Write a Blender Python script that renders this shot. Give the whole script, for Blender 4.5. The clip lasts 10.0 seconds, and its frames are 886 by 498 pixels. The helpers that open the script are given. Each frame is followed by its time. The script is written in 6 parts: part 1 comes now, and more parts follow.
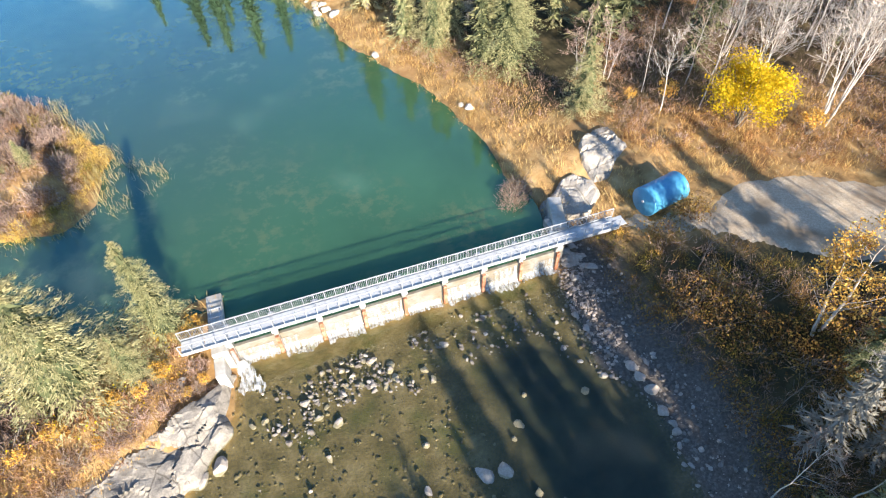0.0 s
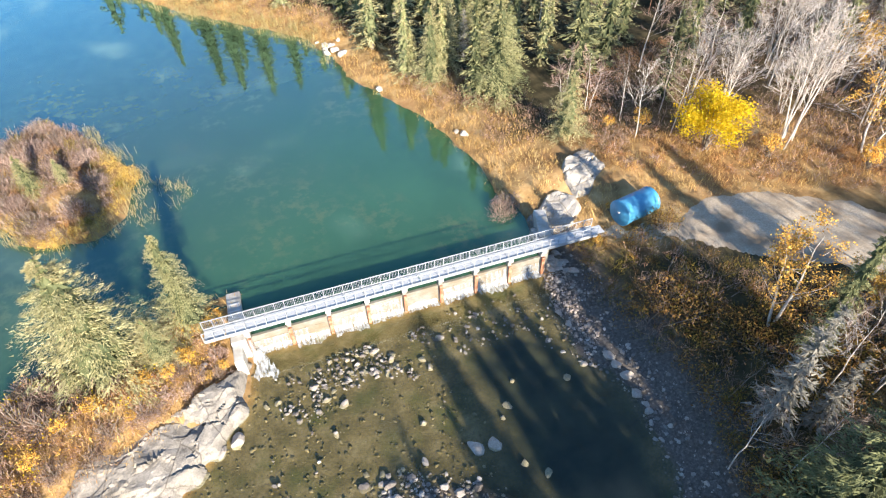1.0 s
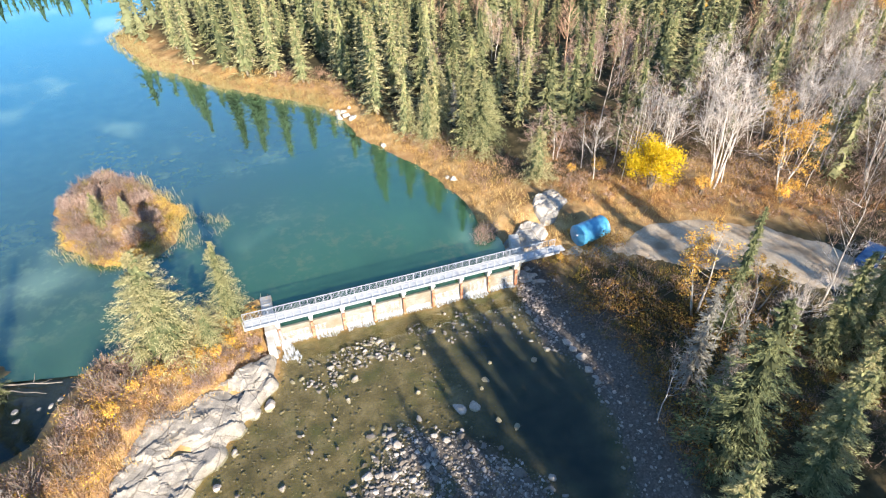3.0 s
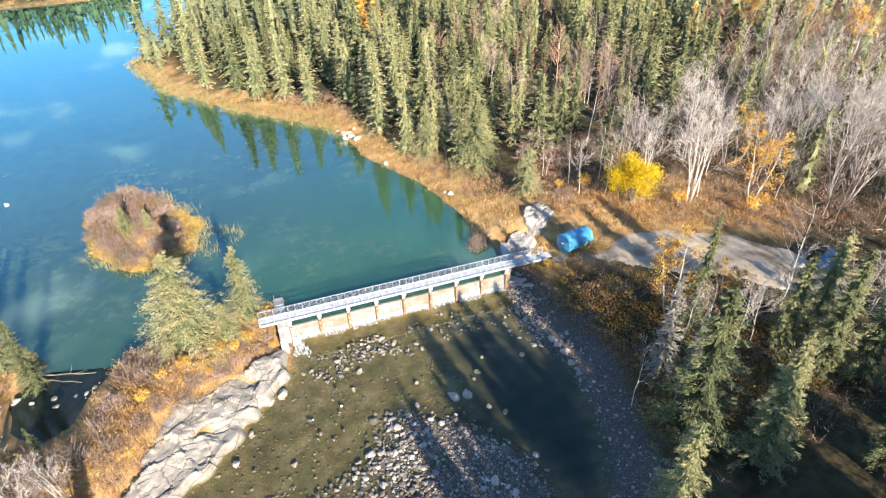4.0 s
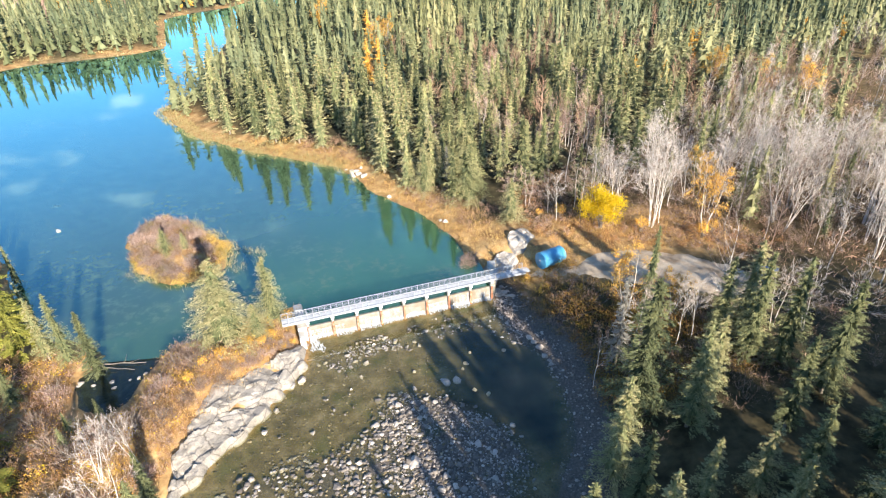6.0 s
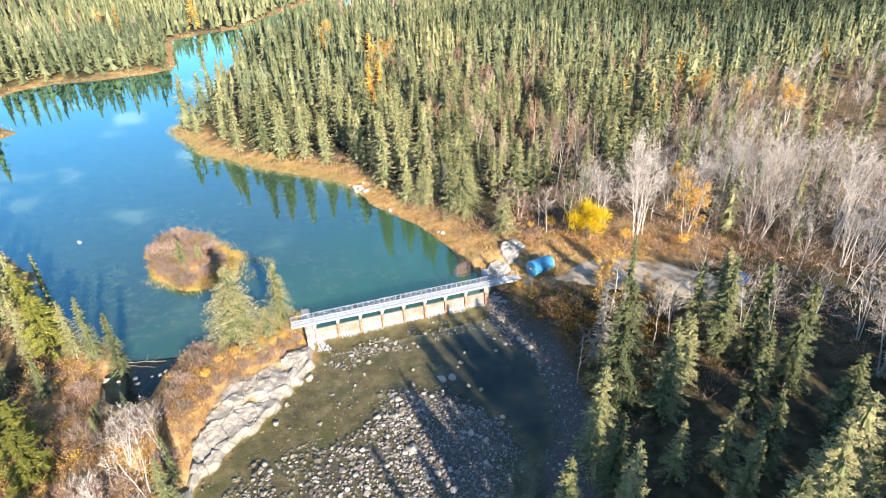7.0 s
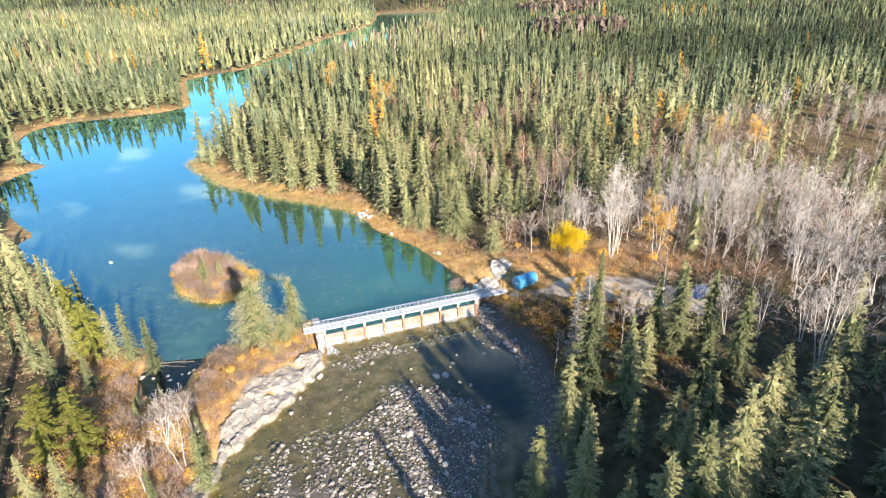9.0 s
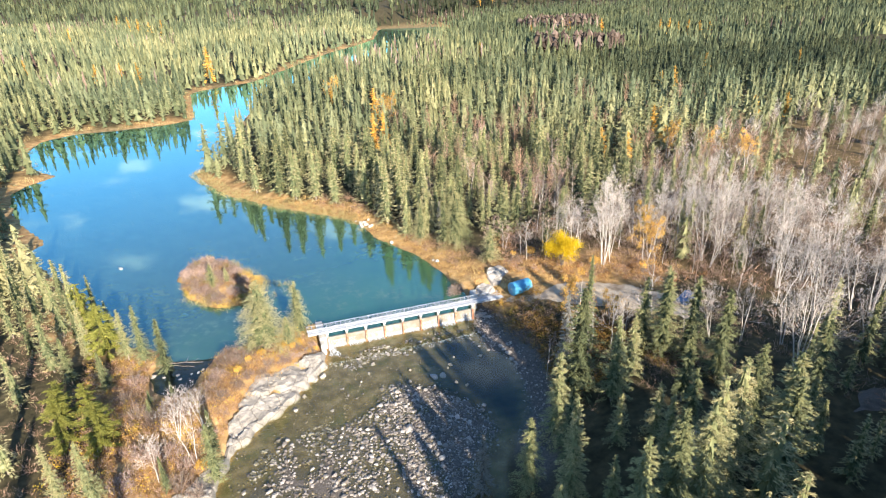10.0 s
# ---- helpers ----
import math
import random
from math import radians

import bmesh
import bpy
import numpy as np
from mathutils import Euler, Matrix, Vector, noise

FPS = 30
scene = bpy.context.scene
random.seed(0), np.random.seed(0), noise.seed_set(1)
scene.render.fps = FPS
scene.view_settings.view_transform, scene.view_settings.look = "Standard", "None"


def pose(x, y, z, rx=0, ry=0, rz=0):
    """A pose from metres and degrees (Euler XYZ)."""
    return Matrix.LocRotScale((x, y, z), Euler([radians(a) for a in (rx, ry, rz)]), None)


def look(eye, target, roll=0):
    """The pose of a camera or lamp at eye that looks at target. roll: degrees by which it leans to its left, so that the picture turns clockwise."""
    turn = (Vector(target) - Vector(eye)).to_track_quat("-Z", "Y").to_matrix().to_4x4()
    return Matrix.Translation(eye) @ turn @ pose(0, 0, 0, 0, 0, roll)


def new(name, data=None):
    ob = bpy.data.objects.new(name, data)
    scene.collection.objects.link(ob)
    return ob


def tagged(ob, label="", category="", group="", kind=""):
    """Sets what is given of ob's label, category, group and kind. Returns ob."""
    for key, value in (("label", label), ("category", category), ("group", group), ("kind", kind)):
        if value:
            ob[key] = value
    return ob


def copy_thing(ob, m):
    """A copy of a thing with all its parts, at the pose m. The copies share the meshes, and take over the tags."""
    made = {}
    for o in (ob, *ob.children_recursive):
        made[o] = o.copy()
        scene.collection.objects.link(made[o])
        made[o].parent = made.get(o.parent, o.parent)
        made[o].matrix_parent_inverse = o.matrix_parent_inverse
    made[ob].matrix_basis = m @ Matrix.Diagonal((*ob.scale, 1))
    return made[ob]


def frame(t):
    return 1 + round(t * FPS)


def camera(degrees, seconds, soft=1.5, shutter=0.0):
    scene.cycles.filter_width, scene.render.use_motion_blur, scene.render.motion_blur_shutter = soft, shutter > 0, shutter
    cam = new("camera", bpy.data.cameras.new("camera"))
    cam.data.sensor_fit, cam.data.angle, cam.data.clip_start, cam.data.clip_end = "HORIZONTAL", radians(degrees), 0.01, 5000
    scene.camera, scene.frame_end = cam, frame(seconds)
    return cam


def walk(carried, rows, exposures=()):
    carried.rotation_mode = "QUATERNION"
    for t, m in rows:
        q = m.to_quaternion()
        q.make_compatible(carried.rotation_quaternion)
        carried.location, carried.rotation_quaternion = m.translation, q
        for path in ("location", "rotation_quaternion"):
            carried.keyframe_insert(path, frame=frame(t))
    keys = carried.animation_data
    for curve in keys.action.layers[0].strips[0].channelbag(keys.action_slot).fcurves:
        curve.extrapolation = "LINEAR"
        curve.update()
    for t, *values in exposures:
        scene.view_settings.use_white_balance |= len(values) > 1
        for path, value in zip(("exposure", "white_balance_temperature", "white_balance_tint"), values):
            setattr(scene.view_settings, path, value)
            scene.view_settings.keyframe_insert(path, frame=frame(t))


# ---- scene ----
cam = camera(75.5, 10.0, soft=1.2)
PATH = [
    (0, (7.049, -24.159, 33.407), (7.454, -22.912, 31.897), -2.0),
    (0.5, (6.234, -26.638, 33.997), (6.664, -25.337, 32.54), -1.7),
    (1, (5.49, -29.249, 34.767), (5.938, -27.898, 33.361), -1.6),
    (1.5, (4.723, -32.034, 35.613), (5.188, -30.639, 34.258), -1.6),
    (2, (3.9, -34.917, 36.44), (4.381, -33.48, 35.135), -1.5),
    (2.5, (3.082, -37.793, 37.191), (3.58, -36.316, 35.937), -1.5),
    (4, (1.171, -45.755, 40.128), (1.689, -44.205, 38.976), -1.7),
    (4.5, (0.493, -48.456, 40.81), (1.017, -46.881, 39.695), -1.7),
    (5, (-0.277, -51.25, 41.484), (0.256, -49.651, 40.407), -1.6),
    (5.5, (-1.056, -53.922, 42.117), (-0.514, -52.303, 41.075), -1.6),
    (7, (-3.091, -61.86, 44.996), (-2.533, -60.199, 44.032), -1.6),
    (7.5, (-3.765, -64.496, 45.638), (-3.202, -62.819, 44.704), -1.7),
    (8, (-4.397, -67.038, 46.26), (-3.828, -65.348, 45.354), -1.7),
    (8.5, (-4.936, -69.418, 46.866), (-4.365, -67.717, 45.984), -1.7),
    (9, (-5.508, -71.693, 47.437), (-4.933, -69.981, 46.578), -1.7),
    (9.5, (-6.049, -73.696, 47.953), (-5.469, -71.976, 47.114), -1.6),
    (10, (-6.551, -75.467, 48.318), (-5.968, -73.738, 47.498), -1.5),
]
walk(cam, [(t, look(eye, target, roll)) for t, eye, target, roll in PATH])

# ---- world, sun ----
SUN_ELEV, SUN_AZ = 21.0, 8.0          # degrees; azimuth from -y towards +x
world = bpy.data.worlds.new("sky")
scene.world = world
world.use_nodes = True
wn, wl = world.node_tree.nodes, world.node_tree.links
wn.clear()
w_out = wn.new("ShaderNodeOutputWorld")
w_bg = wn.new("ShaderNodeBackground")
w_bg.inputs["Strength"].default_value = 0.1
w_sky = wn.new("ShaderNodeTexSky")
w_sky.sky_type = "NISHITA"
w_sky.sun_disc = False
w_sky.sun_elevation = radians(SUN_ELEV)
w_sky.sun_rotation = radians(180 - SUN_AZ)
w_sky.air_density, w_sky.dust_density, w_sky.ozone_density = 1.0, 0.2, 4.0
# soft scattered cloud, the same all round
w_tc = wn.new("ShaderNodeTexCoord")
w_sep = wn.new("ShaderNodeSeparateXYZ")
w_add = wn.new("ShaderNodeMath"); w_add.operation = "ADD"; w_add.inputs[1].default_value = 0.12
w_dx = wn.new("ShaderNodeMath"); w_dx.operation = "DIVIDE"
w_dy = wn.new("ShaderNodeMath"); w_dy.operation = "DIVIDE"
w_com = wn.new("ShaderNodeCombineXYZ")
w_no = wn.new("ShaderNodeTexNoise")
w_no.inputs["Scale"].default_value, w_no.inputs["Detail"].default_value = 3.0, 6.0
w_rmp = wn.new("ShaderNodeMapRange")
w_rmp.interpolation_type = "SMOOTHSTEP"
w_rmp.inputs["From Min"].default_value, w_rmp.inputs["From Max"].default_value = 0.545, 0.71
w_rmp.inputs["To Max"].default_value = 0.6
w_mix = wn.new("ShaderNodeMix"); w_mix.data_type = "RGBA"
w_mix.inputs["B"].default_value = (7.5, 7.6, 8.0, 1)
wl.new(w_tc.outputs["Generated"], w_sep.inputs[0])
wl.new(w_sep.outputs["Z"], w_add.inputs[0])
wl.new(w_sep.outputs["X"], w_dx.inputs[0]); wl.new(w_add.outputs[0], w_dx.inputs[1])
wl.new(w_sep.outputs["Y"], w_dy.inputs[0]); wl.new(w_add.outputs[0], w_dy.inputs[1])
wl.new(w_dx.outputs[0], w_com.inputs[0]); wl.new(w_dy.outputs[0], w_com.inputs[1])
wl.new(w_com.outputs[0], w_no.inputs["Vector"])
wl.new(w_no.outputs["Fac"], w_rmp.inputs["Value"])
wl.new(w_rmp.outputs[0], w_mix.inputs["Factor"])
w_sat = wn.new("ShaderNodeHueSaturation"); w_sat.inputs["Saturation"].default_value = 1.12
wl.new(w_sky.outputs[0], w_sat.inputs["Color"])
wl.new(w_sat.outputs[0], w_mix.inputs["A"])
wl.new(w_mix.outputs["Result"], w_bg.inputs["Color"])
wl.new(w_bg.outputs[0], w_out.inputs["Surface"])

sun_data = bpy.data.lights.new("sun", "SUN")
sun_data.energy, sun_data.angle, sun_data.color = 5.0, radians(0.6), (1.0, 0.89, 0.75)
sun = new("sun", sun_data)
sun_dir = Vector((math.cos(radians(SUN_ELEV)) * math.sin(radians(SUN_AZ)),
                  -math.cos(radians(SUN_ELEV)) * math.cos(radians(SUN_AZ)), math.sin(radians(SUN_ELEV))))
sun.matrix_world = look(sun_dir * 300, (0, 0, 0))
scene.view_settings.exposure = 1.6


# ---- materials ----
def material(name, rough=0.8, metal=0.0, spec=0.3):
    m = bpy.data.materials.new(name)
    m.use_nodes = True
    nt = m.node_tree
    b = nt.nodes["Principled BSDF"]
    b.inputs["Roughness"].default_value = rough
    b.inputs["Metallic"].default_value = metal
    b.inputs["Specular IOR Level"].default_value = spec
    return m, nt, b


def noise_node(nt, scale, detail=4.0, rough=0.6, coord="Object"):
    tc = nt.nodes.new("ShaderNodeTexCoord")
    n = nt.nodes.new("ShaderNodeTexNoise")
    n.inputs["Scale"].default_value, n.inputs["Detail"].default_value, n.inputs["Roughness"].default_value = scale, detail, rough
    nt.links.new(tc.outputs[coord], n.inputs["Vector"])
    return n.outputs["Fac"]


def ramp(nt, fac, stops):
    r = nt.nodes.new("ShaderNodeValToRGB")
    e = r.color_ramp.elements
    while len(e) < len(stops):
        e.new(0.5)
    for el, (p, c) in zip(e, stops):
        el.position, el.color = p, (*c, 1)
    nt.links.new(fac, r.inputs[0])
    return r.outputs[0]


def mixc(nt, fac, a, b, mode="MIX"):
    m = nt.nodes.new("ShaderNodeMix")
    m.data_type, m.blend_type = "RGBA", mode
    for sock, v in (("Factor", fac), ("A", a), ("B", b)):
        if isinstance(v, (int, float)):
            m.inputs[sock].default_value = v
        elif isinstance(v, tuple):
            m.inputs[sock].default_value = (*v, 1)
        else:
            nt.links.new(v, m.inputs[sock])
    return m.outputs["Result"]


def bump(nt, b, height, strength, dist):
    n = nt.nodes.new("ShaderNodeBump")
    n.inputs["Strength"].default_value, n.inputs["Distance"].default_value = strength, dist
    nt.links.new(height, n.inputs["Height"])
    nt.links.new(n.outputs[0], b.inputs["Normal"])


def simple(name, c1, c2, scale, rough=0.8, metal=0.0, spec=0.3, c3=None, scale2=None, bump_s=0.0, bump_d=0.02, lo=0.35, hi=0.65, coord="Object"):
    """Two colours in fine grain, a third in large stains."""
    m, nt, b = material(name, rough, metal, spec)
    n = noise_node(nt, scale, 5, 0.65, coord)
    col = ramp(nt, n, [(lo, c1), (hi, c2)])
    if c3:
        big = noise_node(nt, scale2, 3, 0.55, coord)
        col = mixc(nt, ramp(nt, big, [(0.42, (0, 0, 0)), (0.66, (1, 1, 1))]), col, c3)
    nt.links.new(col, b.inputs["Base Color"])
    if bump_s:
        bump(nt, b, n, bump_s, bump_d)
    return m


def leafy(name, stops, big_stops=None, trans=0.25, per_object=0.25, scale=0.05, rough=0.75, hue_shift=0.0):
    """Foliage: each leaf varies, each plant varies, stands vary."""
    m, nt, b = material(name, rough, 0, 0.2)
    g = nt.nodes.new("ShaderNodeNewGeometry")
    col = ramp(nt, g.outputs["Random Per Island"], stops)
    if big_stops:
        big = noise_node(nt, scale, 3, 0.6, "Object")
        col = mixc(nt, 0.8, col, ramp(nt, big, big_stops), "MULTIPLY")
        mid = noise_node(nt, scale * 7, 2, 0.5, "Object")
        col = mixc(nt, 0.8, col, ramp(nt, mid, [(0.3, (0.68, 0.74, 0.68)), (0.7, (1.28, 1.22, 1.08))]), "MULTIPLY")
    oi = nt.nodes.new("ShaderNodeObjectInfo")
    val = nt.nodes.new("ShaderNodeMapRange")
    val.inputs["To Min"].default_value, val.inputs["To Max"].default_value = 1 - per_object, 1 + per_object
    nt.links.new(oi.outputs["Random"], val.inputs["Value"])
    hsv = nt.nodes.new("ShaderNodeHueSaturation")
    tone = nt.nodes.new("ShaderNodeAttribute"); tone.attribute_name = "tone"
    lift = nt.nodes.new("ShaderNodeMath"); lift.operation = "ADD"
    nt.links.new(val.outputs[0], lift.inputs[0]); nt.links.new(tone.outputs["Fac"], lift.inputs[1])
    hue = nt.nodes.new("ShaderNodeMapRange")
    hue.inputs["From Min"].default_value, hue.inputs["From Max"].default_value = 0.5, 1.5
    hue.inputs["To Min"].default_value, hue.inputs["To Max"].default_value = 0.5 + hue_shift, 0.5 - hue_shift
    nt.links.new(lift.outputs[0], hue.inputs["Value"]); nt.links.new(hue.outputs[0], hsv.inputs["Hue"])
    nt.links.new(col, hsv.inputs["Color"]); nt.links.new(lift.outputs[0], hsv.inputs["Value"])
    nt.links.new(hsv.outputs[0], b.inputs["Base Color"])
    tr = nt.nodes.new("ShaderNodeBsdfTranslucent")
    nt.links.new(hsv.outputs[0], tr.inputs["Color"])
    mx = nt.nodes.new("ShaderNodeMixShader")
    mx.inputs[0].default_value = trans
    nt.links.new(b.outputs[0], mx.inputs[1]); nt.links.new(tr.outputs[0], mx.inputs[2])
    nt.links.new(mx.outputs[0], nt.nodes["Material Output"].inputs["Surface"])
    return m


M_SPRUCE = leafy("spruce_needles", [(0.0, (0.155, 0.163, 0.086)), (0.5, (0.255, 0.255, 0.14)), (1.0, (0.37, 0.36, 0.205))],
                 [(0.3, (0.75, 0.84, 0.82)), (0.7, (1.2, 1.12, 0.92))], per_object=0.35, hue_shift=0.035, trans=0.2)
M_FOREST = leafy("forest_needles", [(0.0, (0.115, 0.13, 0.077)), (0.5, (0.168, 0.181, 0.11)), (1.0, (0.225, 0.235, 0.147))],
                 [(0.32, (0.62, 0.76, 0.8)), (0.68, (1.38, 1.28, 1.0))], scale=0.02, hue_shift=0.03)
M_PINE = leafy("pine_needles", [(0.0, (0.15, 0.16, 0.035)), (0.5, (0.25, 0.25, 0.05)), (1.0, (0.35, 0.33, 0.08))])
M_GREYSPRUCE = leafy("dry_needles", [(0.0, (0.2, 0.19, 0.16)), (1.0, (0.36, 0.34, 0.29))])
M_YELLOW = leafy("yellow_leaves", [(0.0, (0.72, 0.46, 0.012)), (0.5, (0.84, 0.6, 0.016)), (1.0, (0.9, 0.71, 0.04))], trans=0.35)
M_ORANGE = leafy("orange_leaves", [(0.0, (0.52, 0.25, 0.045)), (0.5, (0.68, 0.4, 0.08)), (1.0, (0.76, 0.54, 0.15))], trans=0.3)
M_GRASS = leafy("dry_grass", [(0.0, (0.4, 0.25, 0.1)), (0.5, (0.6, 0.42, 0.18)), (1.0, (0.74, 0.57, 0.3))],
                [(0.35, (0.95, 0.8, 0.65)), (0.65, (1.1, 1.08, 1.0))], scale=0.12)
M_REED = leafy("reeds", [(0.0, (0.36, 0.28, 0.12)), (0.5, (0.48, 0.38, 0.16)), (1.0, (0.6, 0.5, 0.25))])
M_TWIG = leafy("bare_twigs", [(0.0, (0.13, 0.088, 0.065)), (0.5, (0.23, 0.163, 0.125)), (1.0, (0.36, 0.27, 0.22))], trans=0.1)
M_REDTWIG = leafy("red_twigs", [(0.0, (0.19, 0.1, 0.06)), (0.5, (0.34, 0.21, 0.14)), (1.0, (0.52, 0.37, 0.275))], trans=0.1)
M_RUSSET = leafy("russet_brush", [(0.0, (0.2, 0.08, 0.03)), (0.5, (0.4, 0.2, 0.08)), (1.0, (0.6, 0.36, 0.16))], trans=0.15)
M_GOLD = leafy("golden_grass", [(0.0, (0.4, 0.24, 0.05)), (0.5, (0.58, 0.38, 0.08)), (1.0, (0.7, 0.52, 0.16))], trans=0.2)
M_PINKTWIG = leafy("pinkish_twigs", [(0.0, (0.2, 0.125, 0.095)), (0.5, (0.36, 0.25, 0.2)), (1.0, (0.56, 0.43, 0.365))], trans=0.1)
M_OLIVELEAF = leafy("olive_leaves", [(0.0, (0.1, 0.09, 0.02)), (0.5, (0.22, 0.18, 0.04)), (1.0, (0.42, 0.3, 0.05))], trans=0.25)
M_ASPTWIG = leafy("aspen_twigs", [(0.0, (0.3, 0.25, 0.21)), (0.5, (0.47, 0.41, 0.36)), (1.0, (0.66, 0.6, 0.54))], trans=0.1)
M_BROWNLEAF = leafy("brown_leaves", [(0.0, (0.12, 0.06, 0.025)), (0.5, (0.26, 0.14, 0.04)), (1.0, (0.42, 0.27, 0.06))])
M_CARBLUE = simple("blue_car_paint", (0.02, 0.06, 0.15), (0.03, 0.08, 0.19), 3, 0.3, 0.1, 0.5)
M_GLASS = simple("dark_glass", (0.01, 0.012, 0.015), (0.02, 0.022, 0.025), 3, 0.08, 0, 0.5)
M_BARK = simple("grey_bark", (0.16, 0.13, 0.1), (0.3, 0.26, 0.21), 9, 0.9, bump_s=0.4)
M_BIRCH = simple("pale_bark", (0.43, 0.39, 0.34), (0.64, 0.61, 0.56), 4, 0.8, c3=(0.35, 0.31, 0.27), scale2=1.1, bump_s=0.2)
M_CONCRETE = simple("concrete", (0.26, 0.245, 0.215), (0.38, 0.365, 0.33), 3.5, 0.85, c3=(0.2, 0.18, 0.145), scale2=0.7, bump_s=0.25)
M_LOG = simple("wet_timber", (0.19, 0.178, 0.15), (0.29, 0.277, 0.245), 2.5, 0.5, c3=(0.19, 0.155, 0.105), scale2=0.6, bump_s=0.2)
M_STEEL = simple("galvanised_steel", (0.38, 0.395, 0.415), (0.5, 0.515, 0.535), 6, 0.45, 0.4, 0.5, bump_s=0.05)
M_GRATE = simple("grating", (0.44, 0.45, 0.46), (0.57, 0.58, 0.59), 14, 0.55, 0.2, 0.5, bump_s=0.3)
M_RUST = simple("rusty_steel", (0.2, 0.07, 0.035), (0.4, 0.17, 0.09), 7, 0.85, 0.2, c3=(0.5, 0.3, 0.2), scale2=2.0, bump_s=0.3)
M_WHITE = simple("white_paint", (0.52, 0.51, 0.49), (0.66, 0.65, 0.62), 5, 0.6, bump_s=0.1)
M_BLUE = simple("blue_plastic", (0.045, 0.23, 0.4), (0.07, 0.3, 0.48), 2.0, 0.4, 0, 0.5, c3=(0.1, 0.36, 0.55), scale2=0.8)
M_DARK = simple("dark_rubber", (0.02, 0.02, 0.022), (0.05, 0.05, 0.05), 8, 0.7)


def stone_mat(name, c1, c2, c3):
    m, nt, b = material(name, 0.85, 0, 0.3)
    g = nt.nodes.new("ShaderNodeNewGeometry")
    base = ramp(nt, g.outputs["Random Per Island"], [(0.0, c1), (0.6, c2), (1.0, c3)])
    n = noise_node(nt, 6, 6, 0.7)
    col = mixc(nt, 0.7, base, ramp(nt, n, [(0.3, (0.55, 0.53, 0.5)), (0.7, (1.25, 1.22, 1.18))]), "MULTIPLY")
    nt.links.new(col, b.inputs["Base Color"])
    bump(nt, b, n, 0.35, 0.04)
    return m


M_STONE = stone_mat("river_stone", (0.11, 0.1, 0.09), (0.24, 0.215, 0.19), (0.46, 0.41, 0.36))
M_PALECONC = simple("pale_concrete", (0.42, 0.4, 0.36), (0.56, 0.54, 0.5), 3.5, 0.85, c3=(0.34, 0.31, 0.26), scale2=0.7, bump_s=0.25)
M_PALESTONE = stone_mat("pale_stone", (0.36, 0.34, 0.31), (0.46, 0.44, 0.4), (0.56, 0.53, 0.49))
M_PINKSTONE = stone_mat("pinkish_stone", (0.14, 0.11, 0.085), (0.3, 0.25, 0.21), (0.46, 0.4, 0.35))
M_BARSTONE = stone_mat("bar_stone", (0.105, 0.09, 0.078), (0.25, 0.225, 0.2), (0.46, 0.42, 0.38))
M_BEDSTONE = stone_mat("algae_stone", (0.09, 0.078, 0.042), (0.19, 0.155, 0.09), (0.34, 0.28, 0.19))


def rock_material(name, k):
    """Weathered granite: grain, lichen stains, dark seams."""
    m, nt, b = material(name, 0.88, 0, 0.25)
    n, fine = noise_node(nt, 1.1, 9, 0.7), noise_node(nt, 9, 5, 0.7)
    col = ramp(nt, n, [(0.3, (0.12 * k, 0.11 * k, 0.095 * k)), (0.45, (0.3 * k, 0.275 * k, 0.24 * k)), (0.7, (0.42 * k, 0.39 * k, 0.345 * k))])
    col = mixc(nt, 0.8, col, ramp(nt, fine, [(0.3, (0.62, 0.61, 0.6)), (0.7, (1.22, 1.2, 1.18))]), "MULTIPLY")
    big = noise_node(nt, 0.45, 5, 0.65)
    col = mixc(nt, ramp(nt, big, [(0.5, (0, 0, 0)), (0.7, (0.75, 0.75, 0.75))]), col, (0.19 * k, 0.165 * k, 0.13 * k))
    vor = nt.nodes.new("ShaderNodeTexVoronoi"); vor.feature = "DISTANCE_TO_EDGE"; vor.inputs["Scale"].default_value = 0.42
    tc = nt.nodes.new("ShaderNodeTexCoord")
    warp = mixc(nt, 0.3, tc.outputs["Object"], n)
    nt.links.new(warp, vor.inputs["Vector"])
    seam = ramp(nt, vor.outputs["Distance"], [(0.0, (0.3, 0.28, 0.25)), (0.02, (1, 1, 1))])
    col = mixc(nt, 0.75, col, seam, "MULTIPLY")
    nt.links.new(col, b.inputs["Base Color"])
    hgt = mixc(nt, 0.35, n, fine)
    bump(nt, b, hgt, 0.9, 0.16)
    return m


M_ROCK = rock_material("pale_granite", 0.92)
M_WHITEROCK = rock_material("white_granite", 1.35)


